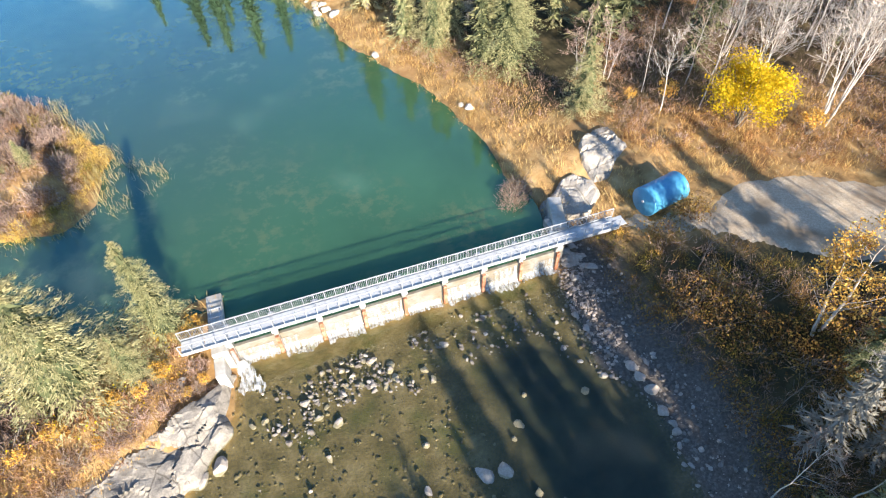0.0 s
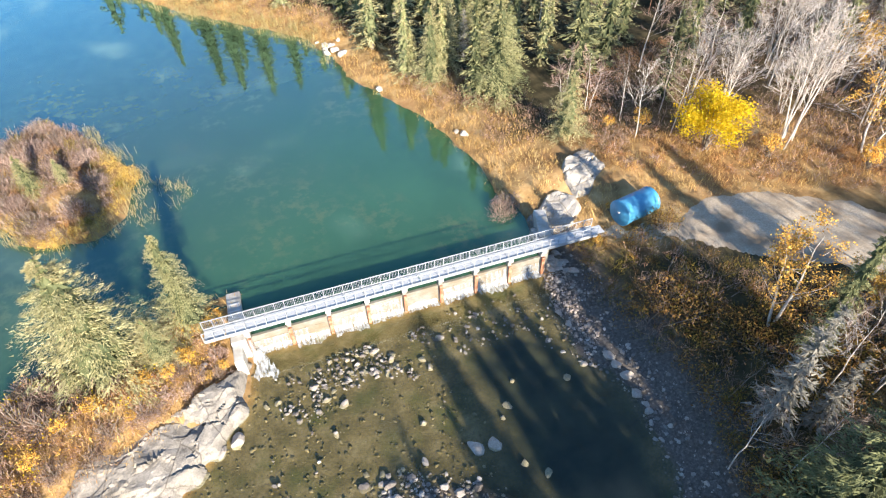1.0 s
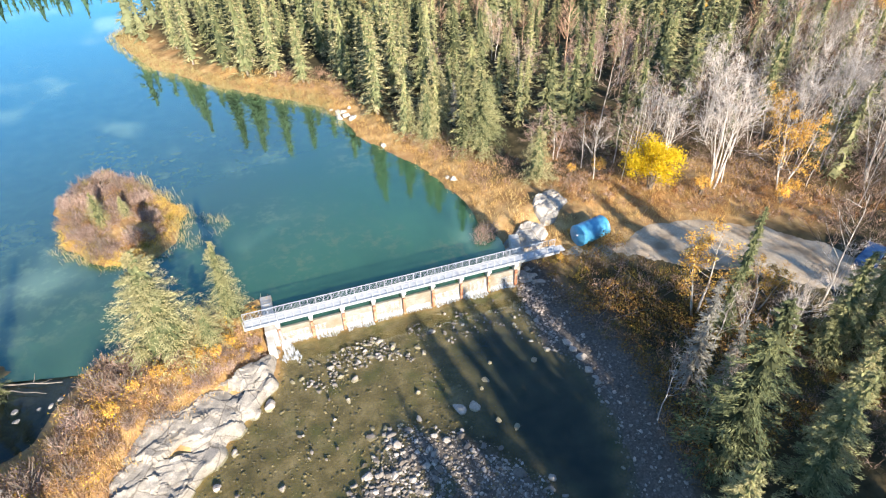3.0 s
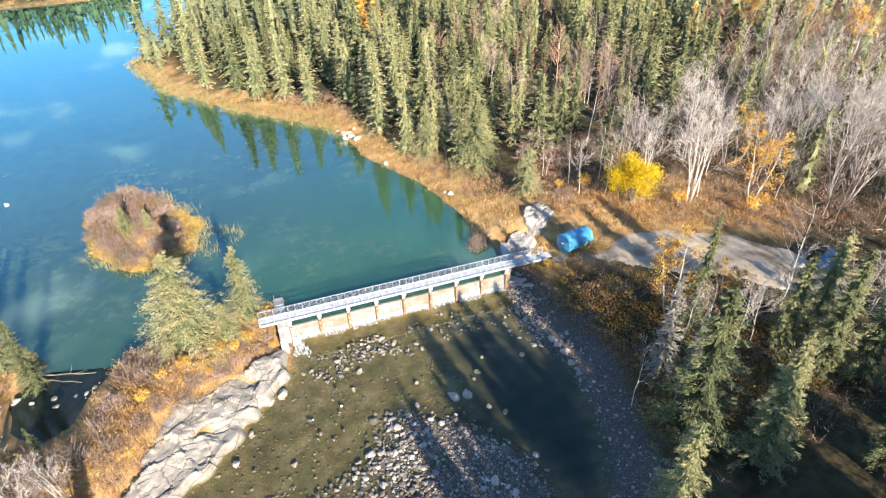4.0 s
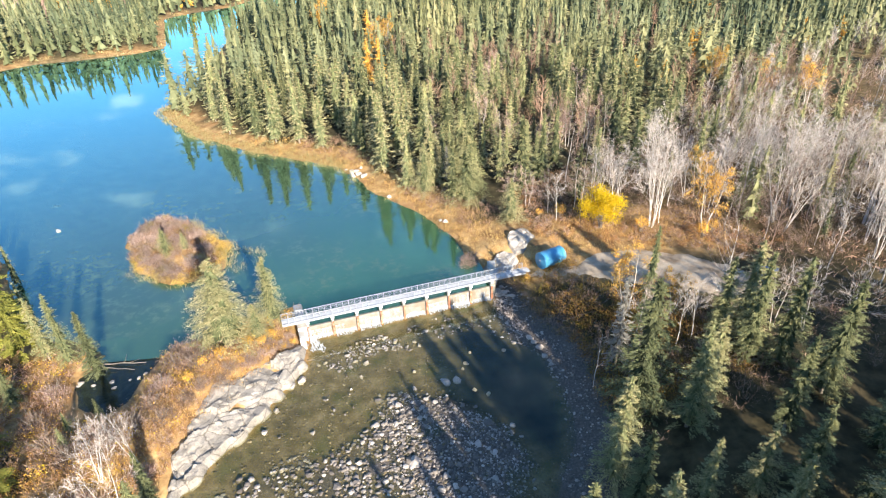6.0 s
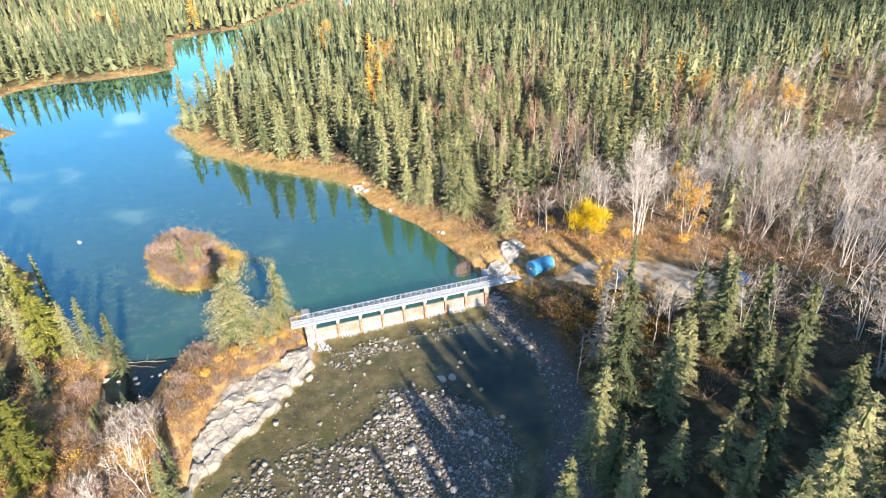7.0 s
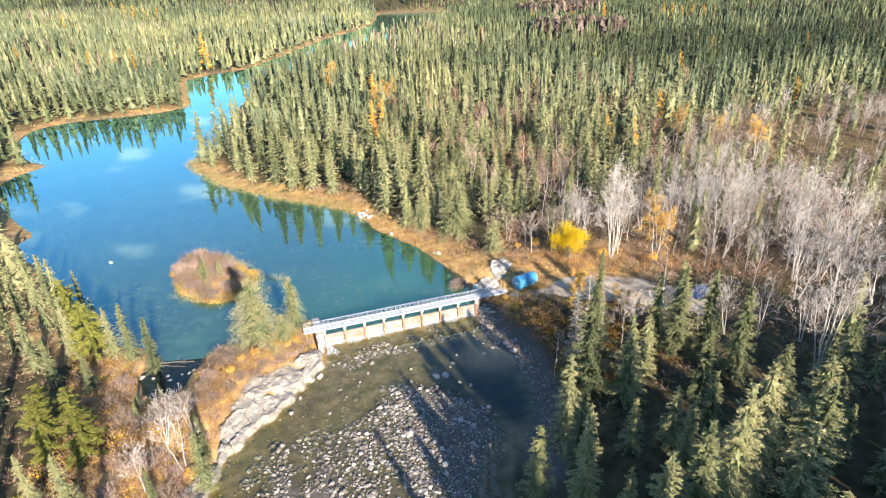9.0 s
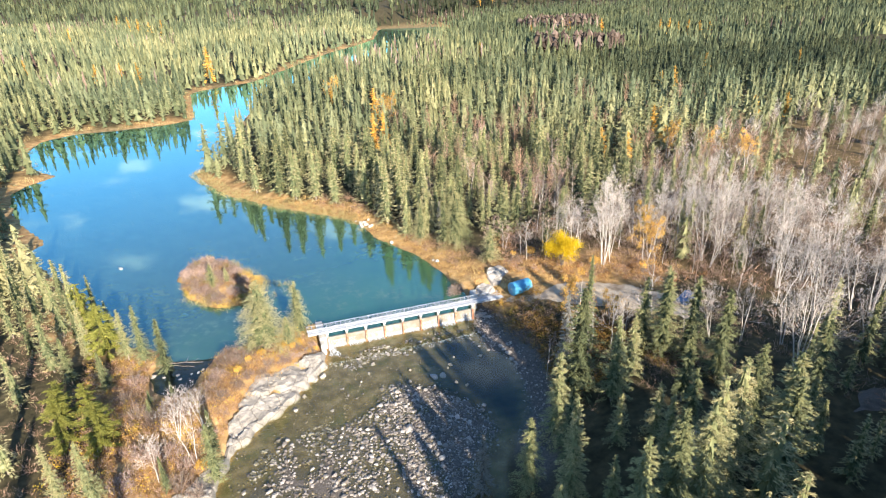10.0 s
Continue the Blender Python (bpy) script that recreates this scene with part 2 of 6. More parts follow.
def ground_material():
    """Zones come from the sheet's own attribute: r dry grass, g gravel, b bed under water."""
    m, nt, b = material("earth", 0.95, 0, 0.15)
    at = nt.nodes.new("ShaderNodeAttribute"); at.attribute_name = "zone"
    sp = nt.nodes.new("ShaderNodeSeparateColor")
    nt.links.new(at.outputs["Color"], sp.inputs[0])
    fine, mid, big = noise_node(nt, 5.0, 6, 0.7), noise_node(nt, 0.6, 5, 0.6), noise_node(nt, 0.09, 4, 0.6)
    floor_c = ramp(nt, mid, [(0.3, (0.03, 0.027, 0.015)), (0.5, (0.065, 0.055, 0.028)), (0.7, (0.11, 0.085, 0.045))])
    grass_c = ramp(nt, mid, [(0.3, (0.17, 0.1, 0.045)), (0.5, (0.37, 0.235, 0.1)), (0.7, (0.56, 0.39, 0.19))])
    grass_c = mixc(nt, ramp(nt, noise_node(nt, 0.21, 4, 0.6), [(0.45, (0, 0, 0)), (0.65, (0.6, 0.6, 0.6))]), grass_c, (0.29, 0.155, 0.07))
    gravel_c = ramp(nt, fine, [(0.3, (0.068, 0.057, 0.047)), (0.55, (0.135, 0.116, 0.098)), (0.75, (0.26, 0.233, 0.207))])
    bed_c = ramp(nt, mid, [(0.3, (0.1, 0.086, 0.046)), (0.5, (0.185, 0.148, 0.084)), (0.72, (0.29, 0.235, 0.155))])
    bed_c = mixc(nt, 0.8, bed_c, ramp(nt, fine, [(0.3, (0.6, 0.6, 0.6)), (0.7, (1.35, 1.3, 1.2))]), "MULTIPLY")
    bed_c = mixc(nt, ramp(nt, noise_node(nt, 0.33, 5, 0.6), [(0.5, (0, 0, 0)), (0.66, (0.6, 0.6, 0.6))]), bed_c, (0.085, 0.1, 0.035))
    # Alpha: bed painted darker along the channel, for deep and shadowed water
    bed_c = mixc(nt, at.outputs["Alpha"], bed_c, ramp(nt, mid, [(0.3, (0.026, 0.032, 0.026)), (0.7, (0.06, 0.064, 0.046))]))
    col = mixc(nt, sp.outputs[0], floor_c, grass_c)
    col = mixc(nt, sp.outputs[1], col, gravel_c)
    col = mixc(nt, sp.outputs[2], col, bed_c)
    col = mixc(nt, 0.5, col, ramp(nt, big, [(0.3, (0.75, 0.75, 0.75)), (0.7, (1.2, 1.2, 1.2))]), "MULTIPLY")
    nt.links.new(col, b.inputs["Base Color"])
    bump(nt, b, fine, 0.6, 0.1)
    return m


M_GROUND = ground_material()
# Lot gravel in a darker copy, the trees' shade put in its colour
M_TRACK = simple("shade_toned_gravel", (0.1, 0.085, 0.07), (0.19, 0.165, 0.14), 7, 0.95, c3=(0.08, 0.065, 0.05), scale2=0.4, bump_s=0.4, spec=0.15)
M_LOT = simple("gravel_lot", (0.38, 0.31, 0.22), (0.54, 0.45, 0.34), 7, 0.95, c3=(0.24, 0.18, 0.12), scale2=0.35, bump_s=0.4, spec=0.15)


def water_material(name, tint, body, clear, scale, strength, far_tones=None, power=4.6, sheen=(1, 1, 1)):
    """Murky water: part of the light goes through to the bed, part comes back from the water itself; the surface is a mirror by Fresnel."""
    m = bpy.data.materials.new(name)
    m.use_nodes = True
    nt = m.node_tree
    nt.nodes.remove(nt.nodes["Principled BSDF"])
    out = nt.nodes["Material Output"]
    tr = nt.nodes.new("ShaderNodeBsdfTransparent"); tr.inputs[0].default_value = (*tint, 1)
    df = nt.nodes.new("ShaderNodeSubsurfaceScattering" if far_tones else "ShaderNodeBsdfDiffuse")
    if far_tones:
        df.falloff = "BURLEY"
        df.inputs["Scale"].default_value = 0.9
        df.inputs["Radius"].default_value = (1, 1, 1)
    n = noise_node(nt, 0.07, 4, 0.55)
    col = ramp(nt, n, [(0.3, tuple(c * 0.8 for c in body)), (0.7, tuple(min(1, c * 1.25) for c in body))])
    if far_tones:
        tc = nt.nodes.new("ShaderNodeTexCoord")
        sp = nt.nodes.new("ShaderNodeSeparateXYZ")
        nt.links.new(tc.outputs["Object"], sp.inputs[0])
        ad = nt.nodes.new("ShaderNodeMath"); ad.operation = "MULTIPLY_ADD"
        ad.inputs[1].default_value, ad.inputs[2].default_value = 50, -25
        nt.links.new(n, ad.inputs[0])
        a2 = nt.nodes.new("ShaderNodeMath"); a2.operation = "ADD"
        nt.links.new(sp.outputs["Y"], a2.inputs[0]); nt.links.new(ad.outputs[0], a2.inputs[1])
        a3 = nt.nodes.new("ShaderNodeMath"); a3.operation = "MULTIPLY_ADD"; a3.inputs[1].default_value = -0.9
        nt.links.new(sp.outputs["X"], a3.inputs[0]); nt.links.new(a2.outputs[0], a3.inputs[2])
        for (lo, hi), c in zip(((-2, 40), (45, 150)), far_tones):      # body colour darkened by place up-lake, so reflected sky carries the blue
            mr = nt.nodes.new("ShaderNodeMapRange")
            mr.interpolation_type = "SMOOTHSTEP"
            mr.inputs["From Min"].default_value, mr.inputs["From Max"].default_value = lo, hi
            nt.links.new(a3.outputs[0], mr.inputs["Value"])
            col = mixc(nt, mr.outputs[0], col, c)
        # pale weed clumps in beds under the surface
        weed = ramp(nt, noise_node(nt, 0.75, 6, 0.7), [(0.5, (0, 0, 0)), (0.62, (0.75, 0.75, 0.75))])
        beds = ramp(nt, noise_node(nt, 0.085, 3, 0.5), [(0.46, (0, 0, 0)), (0.6, (1, 1, 1))])
        col = mixc(nt, mixc(nt, 1.0, weed, beds, "MULTIPLY"), col, (0.125, 0.17, 0.08))
    nt.links.new(col, df.inputs[0])
    a = nt.nodes.new("ShaderNodeMixShader"); a.inputs[0].default_value = 1 - clear
    nt.links.new(tr.outputs[0], a.inputs[1]); nt.links.new(df.outputs[0], a.inputs[2])
    gl = nt.nodes.new("ShaderNodeBsdfGlossy"); gl.inputs["Roughness"].default_value = 0.03
    gl.inputs["Color"].default_value = (*sheen, 1)
    fr = nt.nodes.new("ShaderNodeLayerWeight"); fr.inputs["Blend"].default_value = 0.5
    pw = nt.nodes.new("ShaderNodeMath"); pw.operation = "POWER"; pw.inputs[1].default_value = power
    sk = nt.nodes.new("ShaderNodeMath"); sk.operation = "MULTIPLY_ADD"
    sk.inputs[1].default_value, sk.inputs[2].default_value = 0.97, 0.03
    nt.links.new(fr.outputs["Facing"], pw.inputs[0]); nt.links.new(pw.outputs[0], sk.inputs[0])
    bp = nt.nodes.new("ShaderNodeBump")
    bp.inputs["Strength"].default_value, bp.inputs["Distance"].default_value = strength, 0.02
    nt.links.new(noise_node(nt, scale, 3, 0.5), bp.inputs["Height"])
    nt.links.new(bp.outputs[0], gl.inputs["Normal"]); nt.links.new(bp.outputs[0], fr.inputs["Normal"])
    f = nt.nodes.new("ShaderNodeMixShader")
    nt.links.new(sk.outputs[0], f.inputs[0]); nt.links.new(a.outputs[0], f.inputs[1]); nt.links.new(gl.outputs[0], f.inputs[2])
    nt.links.new(f.outputs[0], out.inputs["Surface"])
    return m


M_LAKE = water_material("lake_water", (0.4, 0.7, 0.5), (0.052, 0.138, 0.07), 0.3, 0.8, 0.035, far_tones=((0.056, 0.095, 0.05), (0.02, 0.062, 0.06)), power=2.25, sheen=(0.53, 0.86, 0.88))
# Darker copy of the lake water; the outlet's tree shade is in its colour
M_POOL = water_material("outlet_water", (0.45, 0.55, 0.5), (0.016, 0.03, 0.036), 0.55, 1.2, 0.1)
M_RIVER = water_material("river_water", (0.94, 0.94, 0.8), (0.02, 0.04, 0.035), 0.94, 1.6, 0.12, power=3.9, sheen=(0.7, 0.86, 1.0))
M_ALGAE = simple("algae_concrete", (0.11, 0.095, 0.03), (0.24, 0.2, 0.075), 2.2, 0.8, c3=(0.09, 0.1, 0.03), scale2=0.7, bump_s=0.3)
M_FOAM = simple("white_water", (0.44, 0.47, 0.48), (0.62, 0.64, 0.65), 3, 0.5, bump_s=0.6, bump_d=0.1)


def thin_foam(m, share):
    """Torn, see-through foam, streaked along the flow."""
    nt = m.node_tree
    tc = nt.nodes.new("ShaderNodeTexCoord")
    mp = nt.nodes.new("ShaderNodeMapping"); mp.inputs["Scale"].default_value = (1.0, 0.25, 0.12)
    nz = nt.nodes.new("ShaderNodeTexNoise")
    nz.inputs["Scale"].default_value, nz.inputs["Detail"].default_value = 5.5, 6.0
    nt.links.new(tc.outputs["Object"], mp.inputs[0]); nt.links.new(mp.outputs[0], nz.inputs["Vector"])
    fac = ramp(nt, nz.outputs["Fac"], [(share - 0.2, (0, 0, 0)), (share + 0.22, (1, 1, 1))])
    mx = nt.nodes.new("ShaderNodeMixShader")
    tr = nt.nodes.new("ShaderNodeBsdfTransparent")
    nt.links.new(fac, mx.inputs[0]); nt.links.new(tr.outputs[0], mx.inputs[1]); nt.links.new(nt.nodes["Principled BSDF"].outputs[0], mx.inputs[2])
    nt.links.new(mx.outputs[0], nt.nodes["Material Output"].inputs["Surface"])
    return m


thin_foam(M_FOAM, 0.47)
M_VEIL = thin_foam(simple("falling_water", (0.34, 0.36, 0.37), (0.5, 0.52, 0.53), 3, 0.4), 0.6)


# ---- mesh helpers ----
def mesh(name, verts, faces, mat, smooth=False):
    """A mesh from arrays: faces is one array (n, 3 or 4), or a list of such arrays."""
    me = bpy.data.meshes.new(name)
    verts = np.asarray(verts, dtype=np.float32).reshape(-1, 3)
    groups = faces if isinstance(faces, list) else [faces]
    groups = [np.asarray(g, dtype=np.int32) for g in groups if len(g)]
    loops = np.concatenate([g.ravel() for g in groups])
    sizes = np.concatenate([np.full(len(g), g.shape[1], dtype=np.int32) for g in groups])
    me.vertices.add(len(verts)); me.vertices.foreach_set("co", verts.ravel())
    me.loops.add(len(loops)); me.loops.foreach_set("vertex_index", loops)
    me.polygons.add(len(sizes))
    me.polygons.foreach_set("loop_start", np.concatenate([[0], np.cumsum(sizes)[:-1]]).astype(np.int32))
    me.polygons.foreach_set("use_smooth", np.full(len(sizes), smooth))
    me.update(calc_edges=True)
    me.validate()
    if mat:
        me.materials.append(mat)
    return me


def part(name, data, mat, parent, label="", m=None):
    """One mesh object under a thing or a part; data is a bmesh or a mesh."""
    if isinstance(data, bmesh.types.BMesh):
        me = bpy.data.meshes.new(name)
        data.to_mesh(me); data.free()
        me.materials.append(mat)
    else:
        me = data
    ob = new(name, me)
    ob.parent = parent
    if m is not None:
        ob.matrix_basis = m
    return tagged(ob, label)


def bm_box(bm, x0, x1, y0, y1, z0, z1, bevel=0.0):
    vs = [bm.verts.new(p) for p in ((x0, y0, z0), (x1, y0, z0), (x1, y1, z0), (x0, y1, z0), (x0, y0, z1), (x1, y0, z1), (x1, y1, z1), (x0, y1, z1))]
    fs = [bm.faces.new([vs[i] for i in f]) for f in ((3, 2, 1, 0), (4, 5, 6, 7), (0, 1, 5, 4), (1, 2, 6, 5), (2, 3, 7, 6), (3, 0, 4, 7))]
    if bevel:
        bmesh.ops.bevel(bm, geom=list({e for f in fs for e in f.edges}), offset=bevel, segments=1, affect="EDGES")
    return bm


def box(x0, x1, y0, y1, z0, z1, bevel=0.0):
    return bm_box(bmesh.new(), x0, x1, y0, y1, z0, z1, bevel)


def thing(name, label, category, group="", kind="", at=(0, 0, 0)):
    ob = new(name)
    ob.location = at
    return tagged(ob, label, category, group, kind)


def vnoise(x, y, scale, seed=0):
    """Smooth value noise, -1 to 1."""
    x, y = np.asarray(x, float) / scale + seed * 17.3, np.asarray(y, float) / scale + seed * 9.1
    xi, yi = np.floor(x).astype(np.int64), np.floor(y).astype(np.int64)
    fx, fy = x - xi, y - yi
    fx, fy = fx * fx * (3 - 2 * fx), fy * fy * (3 - 2 * fy)

    def h(a, b):
        n = (a * 374761393 + b * 668265263 + seed * 144269) & 0x7FFFFFFF
        n = ((n ^ (n >> 13)) * 1274126177) & 0x7FFFFFFF
        return ((n ^ (n >> 16)) & 0xFFFF) / 32767.5 - 1
    return (h(xi, yi) * (1 - fx) + h(xi + 1, yi) * fx) * (1 - fy) + (h(xi, yi + 1) * (1 - fx) + h(xi + 1, yi + 1) * fx) * fy


def sdf(poly, x, y):
    """Distance to a closed outline, negative inside."""
    x, y = np.asarray(x, float), np.asarray(y, float)
    d = np.full(x.shape, 1e18)
    inside = np.zeros(x.shape, bool)
    for (ax, ay), (bx, by) in zip(poly, poly[1:] + poly[:1]):
        ex, ey = bx - ax, by - ay
        t = np.clip(((x - ax) * ex + (y - ay) * ey) / (ex * ex + ey * ey), 0, 1)
        d = np.minimum(d, (x - ax - t * ex) ** 2 + (y - ay - t * ey) ** 2)
        cross = (ay > y) != (by > y)
        xs = ax + (y - ay) / (by - ay if by != ay else 1e-9) * ex
        inside ^= cross & (x < xs)
    return np.where(inside, -1, 1) * np.sqrt(d)


# ---- the lie of the land ----
LAKE_Z, RIVER_Z = 1.78, 0.0
LAKE = [(0.2, -0.95), (23.0, -0.95), (23, 3.5), (23, 8.5), (23.2, 11.8), (22.3, 15.3), (21, 19.7), (19.8, 24), (17.2, 29), (15.6, 32.5),
        (14.1, 40.5), (12.5, 45.5), (9.1, 49.5), (2.5, 56), (-4, 62), (-8, 67.5), (-14, 75.5), (-19, 88), (-22.6, 98.5), (-18, 108),
        (-14, 126), (-8, 170), (2, 230), (35, 285), (85, 370), (140, 450), (205, 560), (300, 700), (285, 771), (201, 800), (143, 590),
        (118, 536), (70, 452), (33, 366), (2, 296), (-22.7, 277), (-32, 267), (-28.5, 212), (-26.3, 187), (-37.7, 180),
        (-55.7, 177), (-69, 177), (-78, 168), (-78, 153), (-76, 143), (-69.6, 126), (-61, 114), (-67, 106), (-68, 99), (-65, 88), (-60, 75),
        (-50.4, 57), (-52.5, 53), (-46, 40), (-38, 28), (-33, 15), (-29, 8), (-23.5, 4), (-22, 1.5), (-24, -1), (-24, -6), (-21, -9), (-18, -7.5),
        (-17.3, -4), (-15.5, 0), (-10.3, 1.5), (-5, 3), (-1, 3.2), (-0.2, 2.9)]
ISLAND = [(-22.5, 28.8), (-20.3, 19), (-15.5, 14), (-11, 14), (-9, 17), (-8, 22), (-14, 32), (-18.5, 36.5)]
RIVER = [(0.2, -1.05), (-0.3, -1.7), (-1, -3.5), (-1.7, -6), (-3.9, -8.6), (-7.1, -12.1), (-10.9, -15), (-13.5, -17.8), (-15, -20.3), (-16.4, -25), (-20, -36),
         (-26, -60), (-30, -140), (2, -140), (6, -60), (11, -40), (16, -31), (20.5, -26), (22.8, -21.8), (24, -17), (24.2, -13), (22.6, -9.6),
         (22.4, -5.5), (23.4, -1.8), (23.1, -1.05)]
BAR = [(-14, -27), (-9, -19.5), (-5, -18.5), (0, -19.5), (4, -17.5), (6, -13.8), (9, -14.5), (12, -16.5), (16, -21.7), (16.5, -26), (10, -34), (5, -48), (-12, -48)]
BARE = [(34, 9), (37, 17), (43, 22), (50, 25), (58, 23), (66, 27), (78, 33), (95, 44), (130, 62), (180, 78), (260, 70), (260, -60), (110, -40), (78, -22), (58, -4),
        (50, 1.5), (44, 5)]
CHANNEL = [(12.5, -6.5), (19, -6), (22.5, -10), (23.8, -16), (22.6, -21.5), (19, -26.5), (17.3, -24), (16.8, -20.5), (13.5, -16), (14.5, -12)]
LOT = [(33.8, -4.2), (36, -1.6), (39.5, -0.6), (44.5, -1.8), (49.5, -5), (53, -10), (54.5, -15), (52, -18.5), (48.5, -16.5), (45, -13.5),
       (40, -10.5), (36.5, -7.5)]


def height(x, y):
    x, y = np.asarray(x, float), np.asarray(y, float)
    wob = 0.45 * vnoise(x, y, 2.3, 1) + 0.25 * vnoise(x, y, 0.9, 2)
    edge = np.clip(np.hypot(np.clip(np.abs(x - 11.6) - 12.5, 0, None), y + 1) / 4, 0, 1)
    dl = np.maximum(sdf(LAKE, x, y), -sdf(ISLAND, x, y)) + wob * edge
    dr = sdf(RIVER, x, y) + wob * edge
    db = sdf(BAR, x, y) + 1.2 * vnoise(x, y, 4, 7)
    far = np.clip((np.hypot(x - 10, y) - 60) / 500, 0, 1)
    land = 3.1 + 0.35 * vnoise(x, y, 9, 3) + 0.15 * vnoise(x, y, 3, 4) + far * (6 * vnoise(x, y, 130, 5) + 4)
    far2 = np.clip((np.hypot(x, y) - 650) / 1500, 0, 1)
    land = land + far2 * (75 + 45 * vnoise(x, y, 420, 6))
    up = np.where(dl > 0, LAKE_Z + 0.02 + 0.17 * dl + 0.004 * dl ** 2, LAKE_Z + np.maximum(dl * 0.3, -2.4))
    left = np.clip((10 - x) / 6, 0, 1)
    slope = left * 0.43 + (1 - left) * (0.14 + 0.015 * np.clip(dr, 0, 20))
    low = np.where(dr > 0, 0.02 + slope * dr, np.maximum(dr * 0.22, -0.2 - 0.3 * np.clip(-sdf(CHANNEL, x, y) / 2.5, 0, 1)) + 0.06 * vnoise(x, y, 1.6, 8))
    low = np.where((dr < 0) & (db < 2.5), np.maximum(low, -0.38 + np.clip(-db + 2.5, 0, 4) * 0.085 + 0.1 * vnoise(x, y, 2.2, 9) + 0.12 * np.clip((x - 6) / 6, 0, 1)), low)
    return np.minimum(np.minimum(up, low), land)


def spread(lo, hi, step, far, grow):
    mid = list(np.arange(lo, hi + step / 2, step))
    out, s = [], step
    p = hi
    while p < far[1]:
        s *= grow; p += s; out.append(p)
    out2, s, p = [], step, lo
    while p > far[0]:
        s *= grow; p -= s; out2.append(p)
    return np.array(out2[::-1] + mid + out)


def make_ground():
    gx = spread(-42, 62, 0.75, (-3800, 3800), 1.07)
    gy = spread(-50, 64, 0.75, (-900, 4200), 1.07)
    X, Y = np.meshgrid(gx, gy)
    Z = height(X, Y)
    ny, nx = X.shape
    idx = np.arange(nx * ny).reshape(ny, nx)
    quads = np.stack([idx[:-1, :-1], idx[:-1, 1:], idx[1:, 1:], idx[1:, :-1]], -1).reshape(-1, 4)
    me = mesh("ground", np.stack([X, Y, Z], -1), quads, M_GROUND, True)
    dl = np.maximum(sdf(LAKE, X, Y), -sdf(ISLAND, X, Y))
    dr = sdf(RIVER, X, Y)
    n = vnoise(X, Y, 3, 11)
    grass = np.clip((7 - dl + 3 * n) / 3, 0, 1)
    grass = np.maximum(grass, np.clip((9 - np.abs(Y - 3 + (X - 38) * 0.1) + 2 * n) / 3, 0, 1) * np.clip((X - 24) / 3, 0, 1) * np.clip((64 - X) / 8, 0, 1))
    grass = np.maximum(grass, np.clip((12 - dr + 2 * n) / 3, 0, 1) * np.clip((2 - X) / 2, 0, 1))
    grass = np.maximum(grass, 0.25 * np.clip(0.5 - sdf(BARE, X, Y) / 6, 0, 1))
    gravel = np.clip((5.5 - dr + 1.5 * n) / 2, 0, 1) * np.clip((X - 15) / 3, 0, 1) * np.clip((dl - 1), 0, 1)
    db = sdf(BAR, X, Y)
    gravel = np.maximum(gravel, np.clip(0.5 - db * 0.5, 0, 1) * (Z > -0.14))
    bed = np.clip((np.where(dl < 0, LAKE_Z, np.where(dr < 0, RIVER_Z, -9)) - Z) * 6, 0, 1)
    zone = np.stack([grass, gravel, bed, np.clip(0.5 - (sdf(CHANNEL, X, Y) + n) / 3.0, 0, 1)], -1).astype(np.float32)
    me.attributes.new("zone", "FLOAT_COLOR", "POINT").data.foreach_set("color", zone.ravel())
    tagged(new("ground", me), "uneven ground of dry golden grass, forest litter and river gravel", "ground", kind="structure")


make_ground()


def water_sheet(name, poly, z, mat, label, out, keep):
    """A level sheet, its rim tucked under the banks."""
    area = sum(a[0] * b[1] - b[0] * a[1] for a, b in zip(poly, poly[1:] + poly[:1]))
    s = 1 if area > 0 else -1
    bm = bmesh.new()
    vs = []
    n = len(poly)
    for i, p in enumerate(poly):
        a, b = Vector(poly[i - 1]), Vector(poly[(i + 1) % n])
        d = (b - a).normalized()
        o = Vector((d.y, -d.x)) * s * (0.0 if keep(p) else out)
        vs.append(bm.verts.new((p[0] + o.x, p[1] + o.y, z)))
    f = bm.faces.new(vs)
    if f.normal.z < 0:
        f.normal_flip()
    bmesh.ops.triangulate(bm, faces=[f])
    me = bpy.data.meshes.new(name)
    bm.to_mesh(me); bm.free()
    me.materials.append(mat)
    return tagged(new(name, me), label, "water", kind="structure")


def near_dam(p):
    return abs(p[1] + 1) < 1.2 and -0.5 < p[0] < 23.5


POOL = [(-22, 1.5), (-24, -1), (-24, -6), (-21, -9), (-18, -7.5), (-17.3, -4), (-15.5, 0)]
water_sheet("outlet_water", POOL, LAKE_Z - 0.12, M_POOL, "still water of the narrow lake outlet, coloured dark for shade", 0.9, near_dam)
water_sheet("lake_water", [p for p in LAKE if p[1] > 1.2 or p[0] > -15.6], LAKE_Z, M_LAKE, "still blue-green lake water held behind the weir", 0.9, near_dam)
water_sheet("river_water", RIVER, RIVER_Z, M_RIVER, "shallow clear river water over a stony bed", 0.9, near_dam)


# ---- weir and footbridge ----
BAY, NBAY = 2.9, 8
DECK_Z, DECK_Y0, DECK_Y1, RAIL = 2.87, -1.45, -0.32, 0.87
DECK_X0, DECK_X1 = -2.75, 27.9


